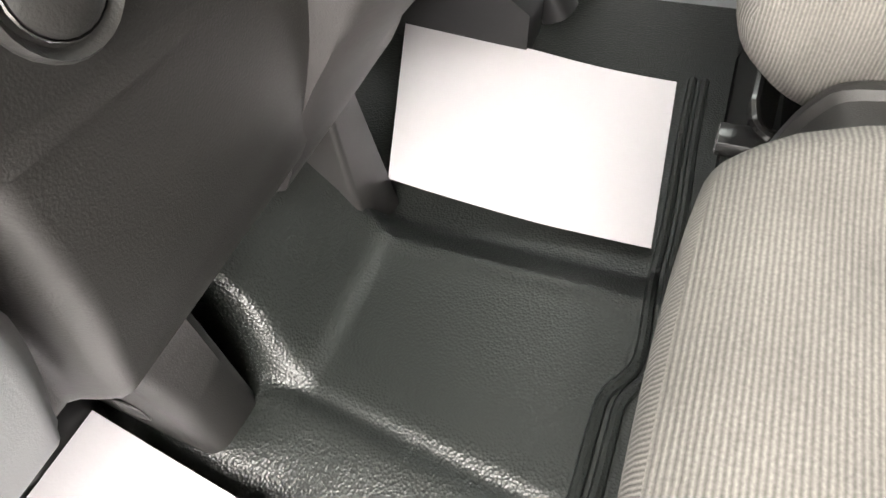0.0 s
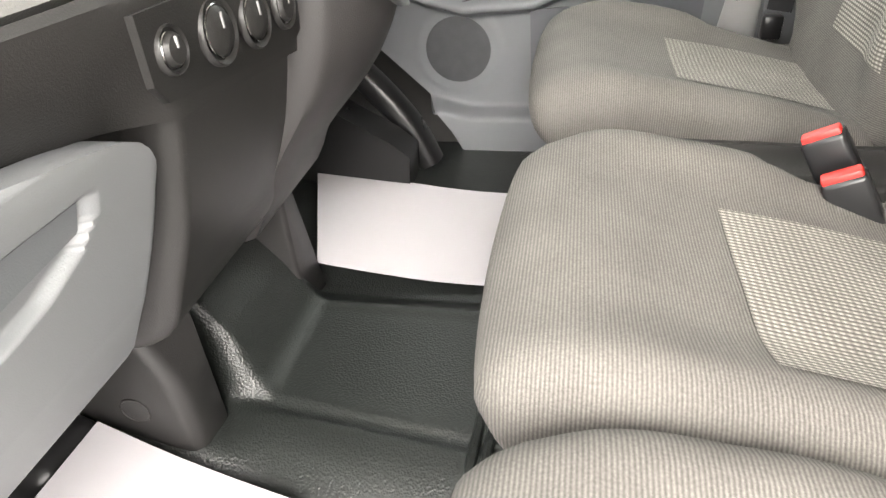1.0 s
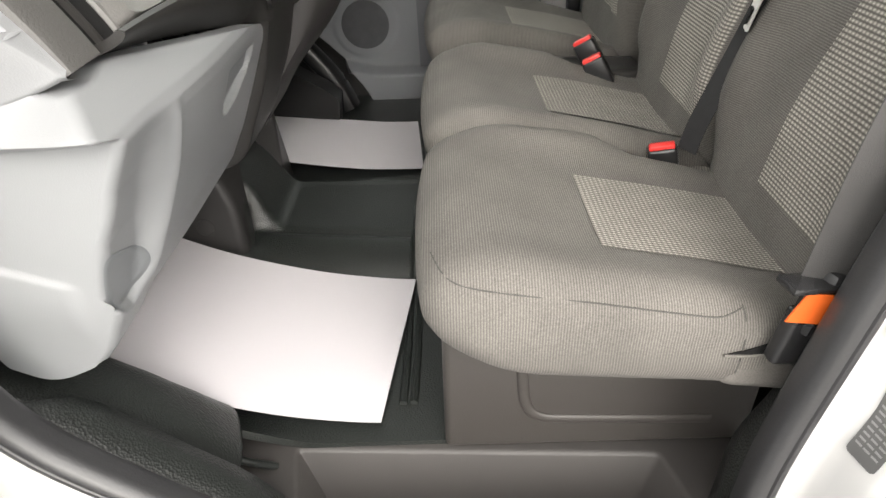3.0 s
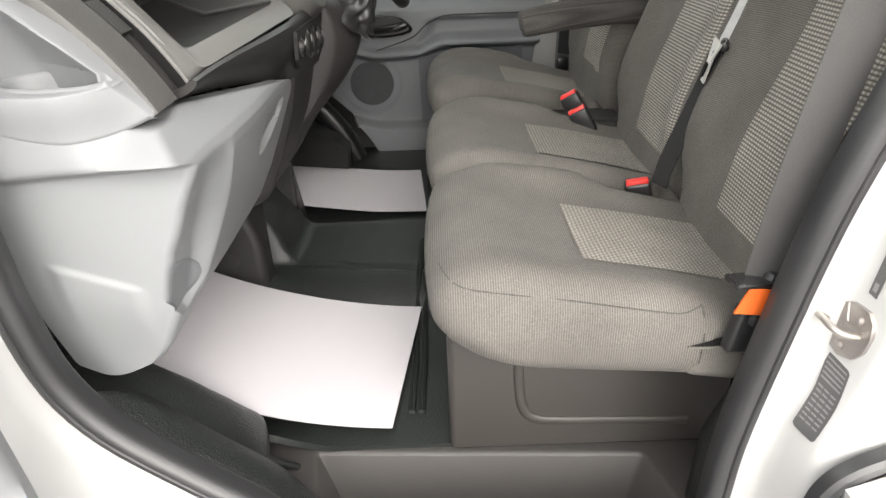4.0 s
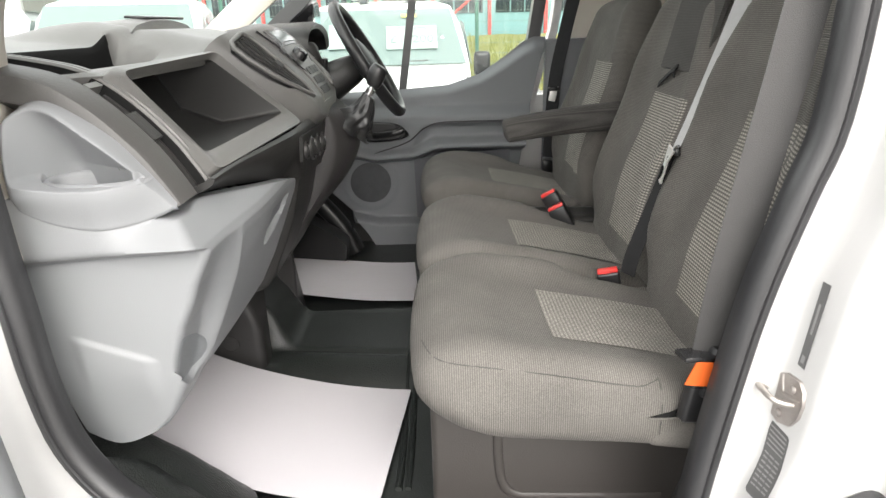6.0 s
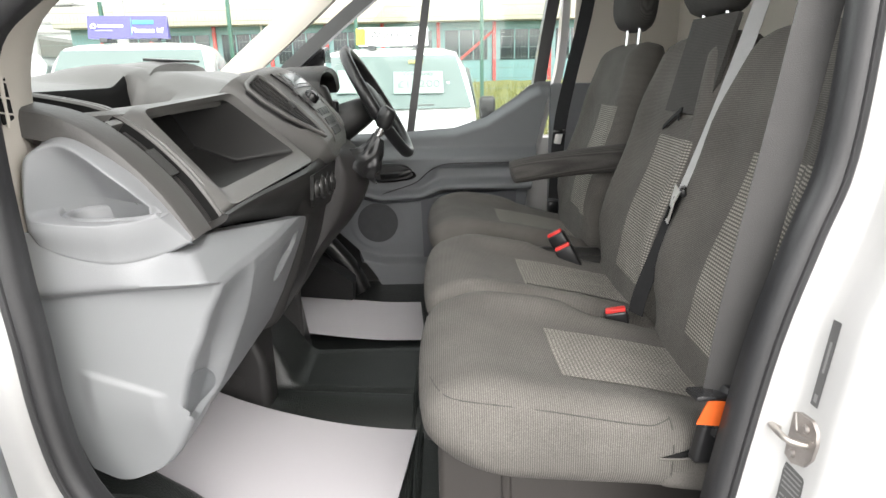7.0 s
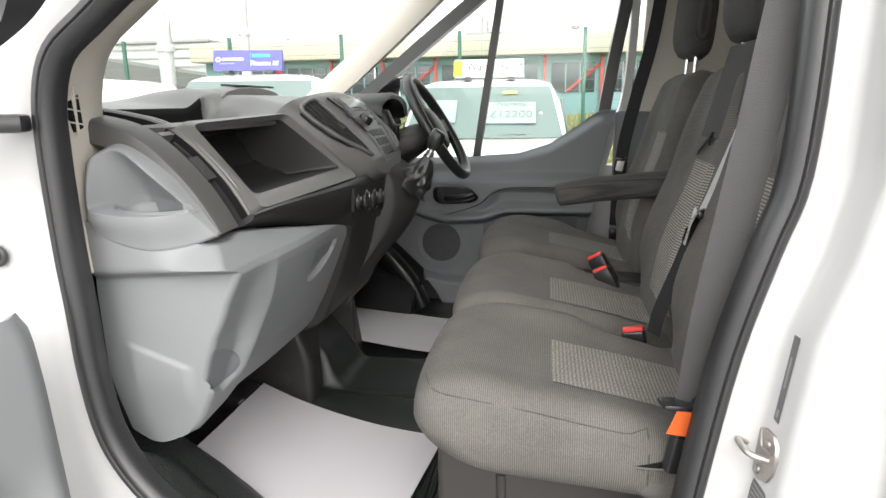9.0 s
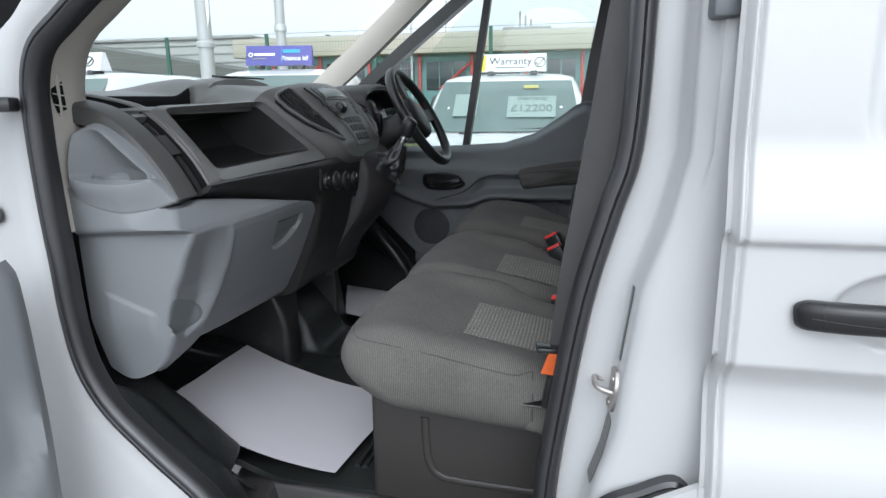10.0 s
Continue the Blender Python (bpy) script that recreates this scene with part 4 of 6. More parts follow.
# open tray: its frame and the recess behind it
def tray_ring(tl, tr, br, bl, n=8, r=0.07):
    """A rounded four-cornered loop through corners in space."""
    c = [Vector(q) for q in (bl, br, tr, tl)]
    out = []
    for k in range(4):
        o, a_, b_ = c[k], c[k - 1], c[(k + 1) % 4]
        p0, p1 = o + (a_ - o) * r, o + (b_ - o) * r
        for i in range(n):
            t = i / (n - 1)
            out.append((1 - t) ** 2 * p0 + 2 * t * (1 - t) * o + t * t * p1)
    return out


core = [(-0.47, 0.828), (-0.38, 0.735), (-0.335, 0.68), (-0.325, 0.60), (-0.345, 0.50), (-0.42, 0.38), (-0.70, 0.36)]
part("dash_core", fascia(0.03, 0.165, core, 6), M_BLACK, dash, "black inner structure", angle=60)
part("dash_core", fascia(0.54, 1.0, core, 12), M_BLACK, dash, "black inner structure", angle=60)
R_OUT = ((-0.430, 0.098, 0.828), (-0.420, 0.552, 0.838), (-0.262, 0.580, 0.688), (-0.300, 0.100, 0.682))
R_MID = ((-0.424, 0.118, 0.836), (-0.414, 0.548, 0.843), (-0.255, 0.574, 0.694), (-0.290, 0.122, 0.690))
R_LIP = ((-0.408, 0.130, 0.832), (-0.396, 0.508, 0.842), (-0.268, 0.552, 0.712), (-0.306, 0.146, 0.702))
R_IN = ((-0.416, 0.142, 0.820), (-0.404, 0.490, 0.830), (-0.284, 0.534, 0.718), (-0.320, 0.160, 0.708))
R_DEEP = ((-0.450, 0.155, 0.812), (-0.440, 0.484, 0.820), (-0.400, 0.510, 0.702), (-0.390, 0.170, 0.702))
R_BACK = ((-0.510, 0.170, 0.800), (-0.505, 0.470, 0.805), (-0.478, 0.500, 0.736), (-0.475, 0.180, 0.730))
tf = part("tray_frame", loft([tray_ring(*q) for q in (R_OUT, R_MID, R_LIP, R_IN)], True, False), M_PAD, dash, "dark grey frame of the open tray", angle=40)
rec = loft([tray_ring(*q) for q in (R_IN, R_DEEP, R_BACK)], True, False)
rec.verts.ensure_lookup_table()
rec.faces.new(rec.verts[-32:])
part("tray_recess", rec, M_TRAY, tf, "black open tray", angle=30)


def strip_bottom(y):
    return curve_at([(0.06, 0.664), (0.09, 0.662), (0.231, 0.640), (0.47, 0.596), (0.55, 0.580), (0.86, 0.556)], y)


def lower_strip():
    def fn(u, v):
        y = mixv(0.07, 0.865, v)
        z = mixv(0.690, strip_bottom(y), u)
        x = mixv(-0.280, -0.250, ease(0.10, 0.52, y)) - 0.010 * u + 0.004 * math.sin(math.pi * u) - 0.030 * u * u * ease(0.56, 0.48, y)
        return (x - 0.006 * ease(0.08, 0.0, u), y, z)

    return sheet(fn, 14, 60, 0.01)


part("lower_fascia", lower_strip(), M_BLACK, dash, "black fascia strip", angle=40)

# the curved band that ends the dashboard by the near door, with its demister slot
BAND = smoothline([(-0.66, 0, 0.856), (-0.58, 0, 0.856), (-0.505, 0, 0.845), (-0.446, 0, 0.829), (-0.397, 0, 0.796), (-0.349, 0, 0.746), (-0.320, 0, 0.704), (-0.302, 0, 0.672)], 6)


def band_sweep(section, k0=0, k1=None):
    k1 = k1 if k1 is not None else len(BAND)
    rings = []
    for i in range(k0, k1):
        a_, b_ = BAND[max(i - 1, 0)], BAND[min(i + 1, len(BAND) - 1)]
        t = (b_ - a_).normalized()
        n = Vector((-t.z, 0, t.x))
        if n.z < 0 or n.x < -0.9:
            n = -n
        s_ = i / (len(BAND) - 1)
        sec = section(s_) if callable(section) else section
        rings.append([(BAND[i].x + n.x * o, y, BAND[i].z + n.z * o) for y, o in sec])
    return loft(rings)


part("end_trim", band_sweep([(0.001, -0.036), (0.001, -0.012), (0.005, -0.004), (0.012, -0.0005), (0.042, 0.002), (0.051, 0.003), (0.056, -0.001), (0.058, -0.03), (0.03, -0.05)]), M_TRIM, dash, "grained black end band", angle=35)
part("slot_floor", band_sweep([(0.052, -0.012), (0.0935, -0.012), (0.0950, 0.0025), (0.0966, 0.0025), (0.0966, -0.030), (0.052, -0.030)]), M_PIT, dash, "black demister slot")
part("inner_band", band_sweep([(0.097, -0.02), (0.098, 0.003), (0.101, 0.006), (0.107, 0.006), (0.109, 0.002), (0.112, 0.002), (0.114, 0.006), (0.126, 0.005), (0.130, 0.0), (0.132, -0.03)]), M_PAD, dash, "dark grey inner band", angle=35)
part("slot_fin", band_sweep([(0.062, -0.014), (0.063, -0.006), (0.066, -0.006), (0.067, -0.014)], 26), M_BLACK, dash)
part("slot_fin", band_sweep([(0.081, -0.014), (0.082, -0.006), (0.086, -0.005), (0.087, -0.014)], 22), M_BLACK, dash)
part("slot_clip", band_sweep([(0.056, -0.016), (0.058, 0.001), (0.086, 0.002), (0.088, -0.016)], 26, 31), M_BLACK, dash, "black clip in the slot")
part("slot_bridge", band_sweep([(0.058, -0.014), (0.060, 0.001), (0.094, 0.002), (0.096, -0.014)], 20, 22), M_PAD, dash)


# grey glovebox with its end panel
def glove_top(y):
    return curve_at([(-0.02, 0.640), (0.02, 0.652), (0.06, 0.661), (0.09, 0.659), (0.231, 0.637), (0.44, 0.602), (0.470, 0.595), (0.492, 0.585), (0.507, 0.572), (0.518, 0.554), (0.526, 0.530), (0.530, 0.500)], y)


def lid_line(z):
    """The lid's face in profile, without its hollow."""
    return curve_at([(0.25, -0.47), (0.29, -0.43), (0.33, -0.385), (0.36, -0.360), (0.42, -0.330), (0.50, -0.297), (0.56, -0.273), (0.595, -0.260), (0.609, -0.257), (0.621, -0.261), (0.640, -0.276), (0.655, -0.290), (0.67, -0.305)], z)


def latch_in(y, z):
    """How far inside the finger recess of the lid a place lies."""
    low = curve_at([(0.30, 0.535), (0.312, 0.508), (0.340, 0.501), (0.385, 0.511), (0.420, 0.530), (0.438, 0.556)], y)
    return min(y - 0.301, 0.438 - y, 0.577 - z, z - low)


def glove_x(y, z):
    x = lid_line(z) - 0.014 * ease(0.25, -0.02, y) * ease(0.52, 0.62, z)
    right = curve_at([(0.39, 0.060), (0.42, 0.078), (0.47, 0.092), (0.53, 0.098), (0.593, 0.096), (0.62, 0.09)], z)
    low = curve_at([(-0.04, 0.452), (-0.026, 0.436), (-0.010, 0.416), (0.008, 0.402), (0.034, 0.394), (0.058, 0.400), (0.078, 0.416), (0.095, 0.44)], y)
    side = ease(right + 0.004, right - 0.028 - 0.03 * ease(0.45, 0.58, z), y)
    dent = side * ease(low - 0.003, low + 0.011, z)
    rim = 0.005 * math.exp(-(((y - right - 0.010) / 0.011) ** 2)) * ease(0.62, 0.58, z) * ease(0.385, 0.41, z)
    return x + rim - 0.013 * ease(0.0, 0.008, latch_in(y, z)) - dent * curve_at([(0.38, 0.010), (0.44, 0.018), (0.50, 0.026), (0.56, 0.018), (0.612, 0.0)], z)


def glove_bottom(y):
    return curve_at([(-0.02, 0.316), (0.02, 0.322), (0.05, 0.340), (0.10, 0.368), (0.22, 0.356), (0.48, 0.337), (0.55, 0.335)], y)


POD_LOW = [(p.x, p.z) for p in smoothline([(x, 0, z) for x, z in [(-0.503, 0.687), (-0.475, 0.671), (-0.451, 0.660), (-0.42, 0.652), (-0.389, 0.649), (-0.345, 0.654), (-0.300, 0.670)]], 8)]


def pod_foot(x):
    """How far out the side pod's lower edge stands."""
    return -0.040 + 0.040 * ease(0.50, 1.05, (x + 0.500) / 0.200)


def flank_y(x, z, u):
    """The flank towards the door: a shelf that leans out from the pod's foot to a soft crease, and a slanting ridge below."""
    crease = mixv(0.608, 0.624, u)
    out = mixv(-0.038, -0.054, ease(0.3, 1.0, u))
    up = min(1.0, max(0.0, (z - crease) / max(0.012, curve_at(POD_LOW, x) - crease)))
    shelf = mixv(out, pod_foot(x) + 0.0015, up)
    y = mixv(-0.016 + 0.012 * ease(0.44, 0.30, z), shelf, ease(crease - 0.012, crease + 0.004, z) * ease(0.0, 0.05, u))
    line = z - mixv(0.493, 0.454, (x + 0.47) / 0.106)
    return y - 0.0045 * ease(0.004, -0.006, line) * ease(-0.11, -0.02, line) * ease(-0.482, -0.460, x) * ease(-0.358, -0.385, x)


def shell_body():
    """Flank and lid in one moulding, rounded where they meet."""
    NU, split = 170, 0.36

    def fn(u, v):
        if u <= split:
            k = u / split
            low, high = 0.314 + 0.020 * abs(2 * k - 1) ** 2.5, mixv(0.694, 0.655, ease(0.25, 1.0, k))
            z = mixv(low, high, curve_at([(0.0, 0.0), (0.903, (mixv(0.608, 0.624, k) - low) / (high - low)), (1.0, 1.0)], min(1.0, v / 0.96)))
            xl = curve_at([(0.305, -0.474), (0.34, -0.492), (0.44, -0.511), (0.57, -0.513), (0.70, -0.510)], z)
            xr = max(glove_x(-0.02, z), xl + 0.012) - 0.008
            x = mixv(xl, xr, k)
            return (x, flank_y(x, z, k) + 1.4 * max(0.0, v - 0.96), z)
        k = (u - split) / (1 - split)
        w = min(1.0, v / 0.96)
        z0 = mixv(0.314 + 0.020, 0.655, w)
        yc = flank_y(lid_line(z0), z0, 1.0)
        y = mixv(yc, 0.530, k)
        z = mixv(mixv(0.334, glove_bottom(y), ease(0.0, 0.06, k)), mixv(0.655, glove_top(max(y, 0.03)), ease(0.0, 0.08, k)), w)
        x = glove_x(y, z) - 0.008 * max(0.0, 1 - (y - yc) / 0.010) ** 2
        y -= 0.016 * ease(0.90, 1.0, k) * ease(0.50, 0.34, z)
        fold = max(0.0, v - 0.96)
        x -= 0.9 * fold
        y += 1.4 * fold * max(0.0, 1 - k / 0.06)
        return (x - 0.012 * ease(0.975, 1.0, k) - 0.006 * ease(0.03, 0.0, v), y, z)

    return sheet(fn, NU, 150, 0.003)


gb = part("glovebox_lid", shell_body(), M_GREY, dash, "light grey glovebox moulding", angle=60)


def latch_plate(u, v):
    """The pull flap inside the finger recess."""
    y = mixv(0.312, 0.428, u)
    z = mixv(mixv(0.528, 0.545, u), 0.570, v)
    return (lid_line(z) - 0.0075, y, z)


part("lid_latch", sheet(latch_plate, 12, 8, 0.003), M_DOORGREY, gb, "grey pull flap in the lid's recess", angle=30)


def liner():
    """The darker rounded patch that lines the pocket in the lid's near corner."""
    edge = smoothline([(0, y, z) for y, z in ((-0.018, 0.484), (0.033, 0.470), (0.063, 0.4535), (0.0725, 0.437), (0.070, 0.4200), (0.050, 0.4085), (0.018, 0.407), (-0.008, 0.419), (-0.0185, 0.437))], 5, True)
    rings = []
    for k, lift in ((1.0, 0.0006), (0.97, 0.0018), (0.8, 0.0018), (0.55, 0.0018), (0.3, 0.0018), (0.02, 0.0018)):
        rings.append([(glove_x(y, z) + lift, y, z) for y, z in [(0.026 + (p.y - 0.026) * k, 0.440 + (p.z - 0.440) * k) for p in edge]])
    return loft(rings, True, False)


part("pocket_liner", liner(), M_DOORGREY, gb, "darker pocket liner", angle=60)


def pod():
    """The grey side pod: a convex shell with a scooped niche above a curved rim."""
    top = [(p.x, p.z) for p in smoothline([(x, 0, z) for x, z in POD_TOP], 8)]

    def bowl(d, reach):
        return 1 - (1 - min(1.0, max(0.0, d / reach))) ** 2

    def fn(u, v):
        k = max(0.0, (u - 0.04) / 0.96)
        x = mixv(-0.500, -0.309, k)
        zt, zb = curve_at(top, x), curve_at(POD_LOW, x)
        rim = 0.7035 + 1.1 * (x + 0.400) ** 2
        j = round(v * 108)
        if j <= 44:
            z = mixv(max(zt, rim + 0.012), rim + 0.012, j / 44)
        elif j <= 84:
            z = mixv(rim + 0.012, rim - 0.001, (j - 44) / 40)
        else:
            z = mixv(rim - 0.001, zb, (j - 84) / 24)
        z = min(z, zt - 0.0002 * j)
        z = max(z, zb - 0.0002 * (108 - j)) if zt > zb else zt
        y = pod_foot(x) + 0.022 * max(0.0, 1 - k / 0.10) ** 2 - 0.009 * ease(zb, 0.700, z) * ease(1.0, 0.7, k) + 2.6 * max(0.0, z - 0.705) ** 2 + 0.004 * max(0.0, 1 - (z - zb) / 0.004) ** 2
        scoop = 0.082 * bowl(0.72 * (zt - 0.008 - z), 0.075) * ease(-0.001, 0.0115, z - rim) * bowl(x + 0.486, 0.060)
        y = mixv(y + scoop, 0.008, ease(0.014, 0.0, zt - z))
        if 40 < j < 88:
            z -= 0.024 * ease(1.15, 1.05, (abs((x + 0.402) / 0.056) ** 2.6 + abs((y + 0.003) / 0.028) ** 2.6) ** (1 / 2.6))
        if u < 0.04:
            return (-0.503, mixv(0.020, y, u / 0.04), z)
        return (x, y, z)

    return sheet(fn, 150, 108)


POD_TOP = [(-0.503, 0.755), (-0.497, 0.780), (-0.486, 0.799), (-0.470, 0.809), (-0.45, 0.811), (-0.423, 0.799), (-0.375, 0.763), (-0.334, 0.714), (-0.302, 0.668)]
pd = part("side_pod", pod(), M_GREY, dash, "light grey side pod with drinks recess", angle=75)


def cup():
    """The drinks recess: a raised rim that follows the niche's floor, and a bowl below it."""
    rings = []
    for k, z in ((1.24, 0.7070), (1.17, 0.7098), (1.05, 0.7120), (0.99, 0.7115), (0.95, 0.7070), (0.92, 0.6960), (0.86, 0.6905), (0.40, 0.6895), (0.02, 0.6895)):
        rings.append([(x, y, z + 0.10 * (y + 0.006)) for x, y in oval((-0.402, -0.003), 0.056 * k, 0.028 * k, 40, 2.6)])
    return loft(rings, True, False)


part("cup_rim", cup(), M_GREY, pd, "moulded rim of the drinks recess", angle=60)

# centre stack with vents and radio: a shield that narrows downwards
STACK_N = Vector((0.675, 0, 0.738))


def stack_pt(s, y, lift=0.0):
    """A point of the console's crowned face: s from 0 at the bottom to 1 at the top."""
    bulge = curve_at([(-0.06, -0.022), (0.03, -0.004), (0.1, 0.012), (0.3, 0.027), (0.52, 0.038), (0.8, 0.046), (1.0, 0.044), (1.08, 0.036)], s)
    crown = max(0.0, 1 - ((y - 0.805) / 0.285) ** 2)
    q = Vector((mixv(-0.230, -0.394, s), y, mixv(0.702, 0.852, s)))
    return q + STACK_N * (bulge * crown + lift)


def stack():
    rings = []
    for k in range(41):
        s = -0.06 + 1.13 * (k / 40) ** 1.25
        half = curve_at([(-0.06, 0.04), (-0.05, 0.075), (-0.03, 0.115), (0.0, 0.142), (0.06, 0.166), (0.16, 0.188), (0.35, 0.218), (0.6, 0.246), (0.85, 0.270), (1.0, 0.282), (1.08, 0.284)], s)
        ring = []
        for i in range(33):
            a_ = -1 + i / 16
            a_ = math.copysign(abs(a_) ** 0.8, a_)
            ring.append(stack_pt(s, 0.805 + half * a_, 0.004 - 0.014 * ease(0.93, 1.0, abs(a_))))
        ring += [stack_pt(s, 0.805 + half * a_, -0.06) for a_ in (1.02, -1.02)]
        rings.append(ring)
    return loft(rings)


st = part("radio_console", stack(), M_PAD, dash, "dark grey shield-shaped radio console", angle=50)


def on_stack(b0, b1, t0, t1, s0, s1, lift, thick):
    """A plate on the console: its bottom from b0 to b1 at s0, its top from t0 to t1 at s1."""
    n, w = (12 if s1 - s0 > 0.3 else 3), (8 if max(abs(b1 - b0), abs(t1 - t0)) > 0.05 else 1)
    rings = []
    for k in range(n + 1):
        f = k / n
        s, a, b = mixv(s0, s1, f), mixv(b0, t0, f), mixv(b1, t1, f)
        rings.append([stack_pt(s, mixv(a, b, i / w), lift + thick) for i in range(w + 1)] + [stack_pt(s, mixv(b, a, i / w), lift - 0.006) for i in range(w + 1)])
    return loft(rings)


def vent_side(s, a):
    """The lens of an air vent: a from 0 at its outer edge to 1 at its inner one."""
    outer = curve_at([(0.15, 0.664), (0.22, 0.632), (0.35, 0.592), (0.5, 0.562), (0.75, 0.540), (0.90, 0.538), (0.957, 0.548), (0.99, 0.600)], s)
    inner = curve_at([(0.15, 0.668), (0.4, 0.650), (0.625, 0.634), (0.8, 0.628), (0.94, 0.625), (0.99, 0.612)], s)
    return mixv(outer, inner, a)


def vent(side):
    f = (lambda y: y) if side < 0 else (lambda y: 2 * 0.805 - y)
    steps = [0.15 + 0.84 * i / 28 for i in range(29)]

    def strip(a0, a1, lo, hi, s0=0.15, s1=0.99):
        rings = []
        for s in [s0 + (s1 - s0) * i / 28 for i in range(29)]:
            y0, y1 = f(vent_side(s, a0)), f(vent_side(s, a1))
            rings.append([stack_pt(s, y0, lo), stack_pt(s, y0, hi), stack_pt(s, (y0 + y1) / 2, hi), stack_pt(s, y1, hi), stack_pt(s, y1, lo)])
        return loft(rings)

    loop = [stack_pt(s, f(vent_side(s, 0.0)), 0.007) for s in steps] + [stack_pt(s, f(vent_side(s, 1.0)), 0.007) for s in reversed(steps)]
    vb = part("vent_rim", tube(loop, 0.0052, 8, True), M_PAD, st, "moulded rim of the air vent", angle=70)
    part("vent_mouth", strip(0.0, 1.0, -0.004, 0.0052), M_GLOSS, vb, "black air vent")
    for k in range(5):
        part("vent_slat", strip(0.10 + 0.18 * k, 0.145 + 0.18 * k, 0.003, 0.0085, 0.22, 0.95), M_BLACK, vb)
    part("vent_tab", on_stack(*sorted((f(0.598), f(0.618))), *sorted((f(0.594), f(0.614))), 0.52, 0.60, 0.006, 0.010), M_BLACK, vb)


vent(-1)
vent(1)
rp = part("radio_panel", on_stack(0.752, 0.858, 0.676, 0.934, 0.05, 0.95, 0.004, 0.004), mat("radio_plastic", (0.13, 0.127, 0.122), 0.36, scale=10, bump=0.2), st, "grey radio panel")
part("panel_seam", tube([stack_pt(s, y, 0.0078) for s, y in ((0.95, 0.676), (0.75, 0.692), (0.5, 0.713), (0.42, 0.722), (0.38, 0.735), (0.36, 0.75))], 0.0022, 6), M_GLOSS, rp, "dark seam")
part("screen_frame", on_stack(0.708, 0.902, 0.702, 0.908, 0.70, 0.92, 0.006, 0.0035), M_GLOSS, rp, "glossy black display frame")
part("radio_screen", on_stack(0.735, 0.885, 0.730, 0.890, 0.74, 0.89, 0.008, 0.003), mat("grey_display", (0.30, 0.34, 0.34), 0.2, scale=20), rp, "grey display")
part("radio_knob", turned([(0.018, 0.0), (0.018, 0.014), (0.014, 0.019), (0.005, 0.020)], None, 20, Matrix.Translation(stack_pt(0.55, 0.768, 0.006)) @ Matrix.Rotation(radians(42), 4, "Y")), M_GLOSS, rp, "black knob")
for i in range(4):
    for j in range(3):
        s0 = 0.10 + 0.115 * j
        w_ = 0.019 + 0.003 * j
        y0 = 0.805 + (i - 2) * (w_ + 0.006) + 0.003
        part("radio_button", on_stack(y0, y0 + w_, y0 - 0.001, y0 + w_ + 0.001, s0, s0 + 0.080, 0.007, 0.0035), M_BLACK, rp)
for k in (-1, 1):
    for j in range(3):
        s0 = 0.46 + 0.085 * j
        y0 = 0.805 + k * (0.080 + 0.012 * j) - 0.009
        part("radio_button", on_stack(y0, y0 + 0.018, y0, y0 + 0.018, s0, s0 + 0.055, 0.007, 0.003), M_BLACK, rp)

# heater panel
hp = part("heater_panel", prism([(-0.250, 0.502, 0.672), (-0.254, 0.506, 0.620), (-0.258, 0.524, 0.602), (-0.264, 0.770, 0.570), (-0.256, 0.790, 0.590), (-0.248, 0.800, 0.664)], (0.007, 0, 0.001), 0.003), M_TRAY, dash, "black heater control panel")
for y, z, r in ((0.534, 0.640, 0.017), (0.604, 0.634, 0.026), (0.672, 0.627, 0.025), (0.738, 0.622, 0.021)):
    m = Matrix.Translation((-0.2465, y, z)) @ Matrix.Rotation(radians(87), 4, "Y")
    part("dial_ring", turned([(r * 1.12, 0.0), (r * 1.12, 0.003), (r * 1.05, 0.006), (r * 0.97, 0.004), (r * 0.9, 0.0015)], None, 28, m), M_TRAY, hp, "glossy black dial ring")
    dl = part("heater_dial", turned([(r * 0.80, 0.0), (r * 0.78, 0.005), (r * 0.62, 0.0085), (r * 0.2, 0.009)], None, 24, m), M_TRAY, hp, "black dial")
    part("dial_rim", turned([(r * 0.85, 0.0), (r * 0.85, 0.0042), (r * 0.82, 0.0048), (r * 0.81, 0.0)], None, 24, m), M_CHROME, dl, "thin chrome rim")
    part("dial_mark", rbox((-0.2375, y, z + r * 0.35), (0.002, 0.0022, r * 0.5), 0.0004), M_TAGINK, dl)


# knee bulge that carries the gear lever, and the lower black panels
def knee():
    rings = []
    for k in range(25):
        t = k / 24
        y = mixv(0.785, 1.035, t)
        w = math.sin(math.pi * mixv(0.06, 0.94, t)) ** 0.55
        prof = [(-0.42, 0.300), (-0.375, 0.300), (mixv(-0.34, -0.305, w), 0.400), (mixv(-0.29, -0.225, w), 0.490), (mixv(-0.27, -0.190, w), 0.545), (mixv(-0.262, -0.174, w), 0.590), (mixv(-0.258, -0.176, w), 0.630), (mixv(-0.258, -0.196, w), 0.668), (mixv(-0.262, -0.232, w), 0.694), (-0.30, 0.705), (-0.42, 0.70)]
        rings.append([(p.x, y, p.z) for p in smoothline([(x, 0, z) for x, z in prof], 3)])
    return loft(rings)


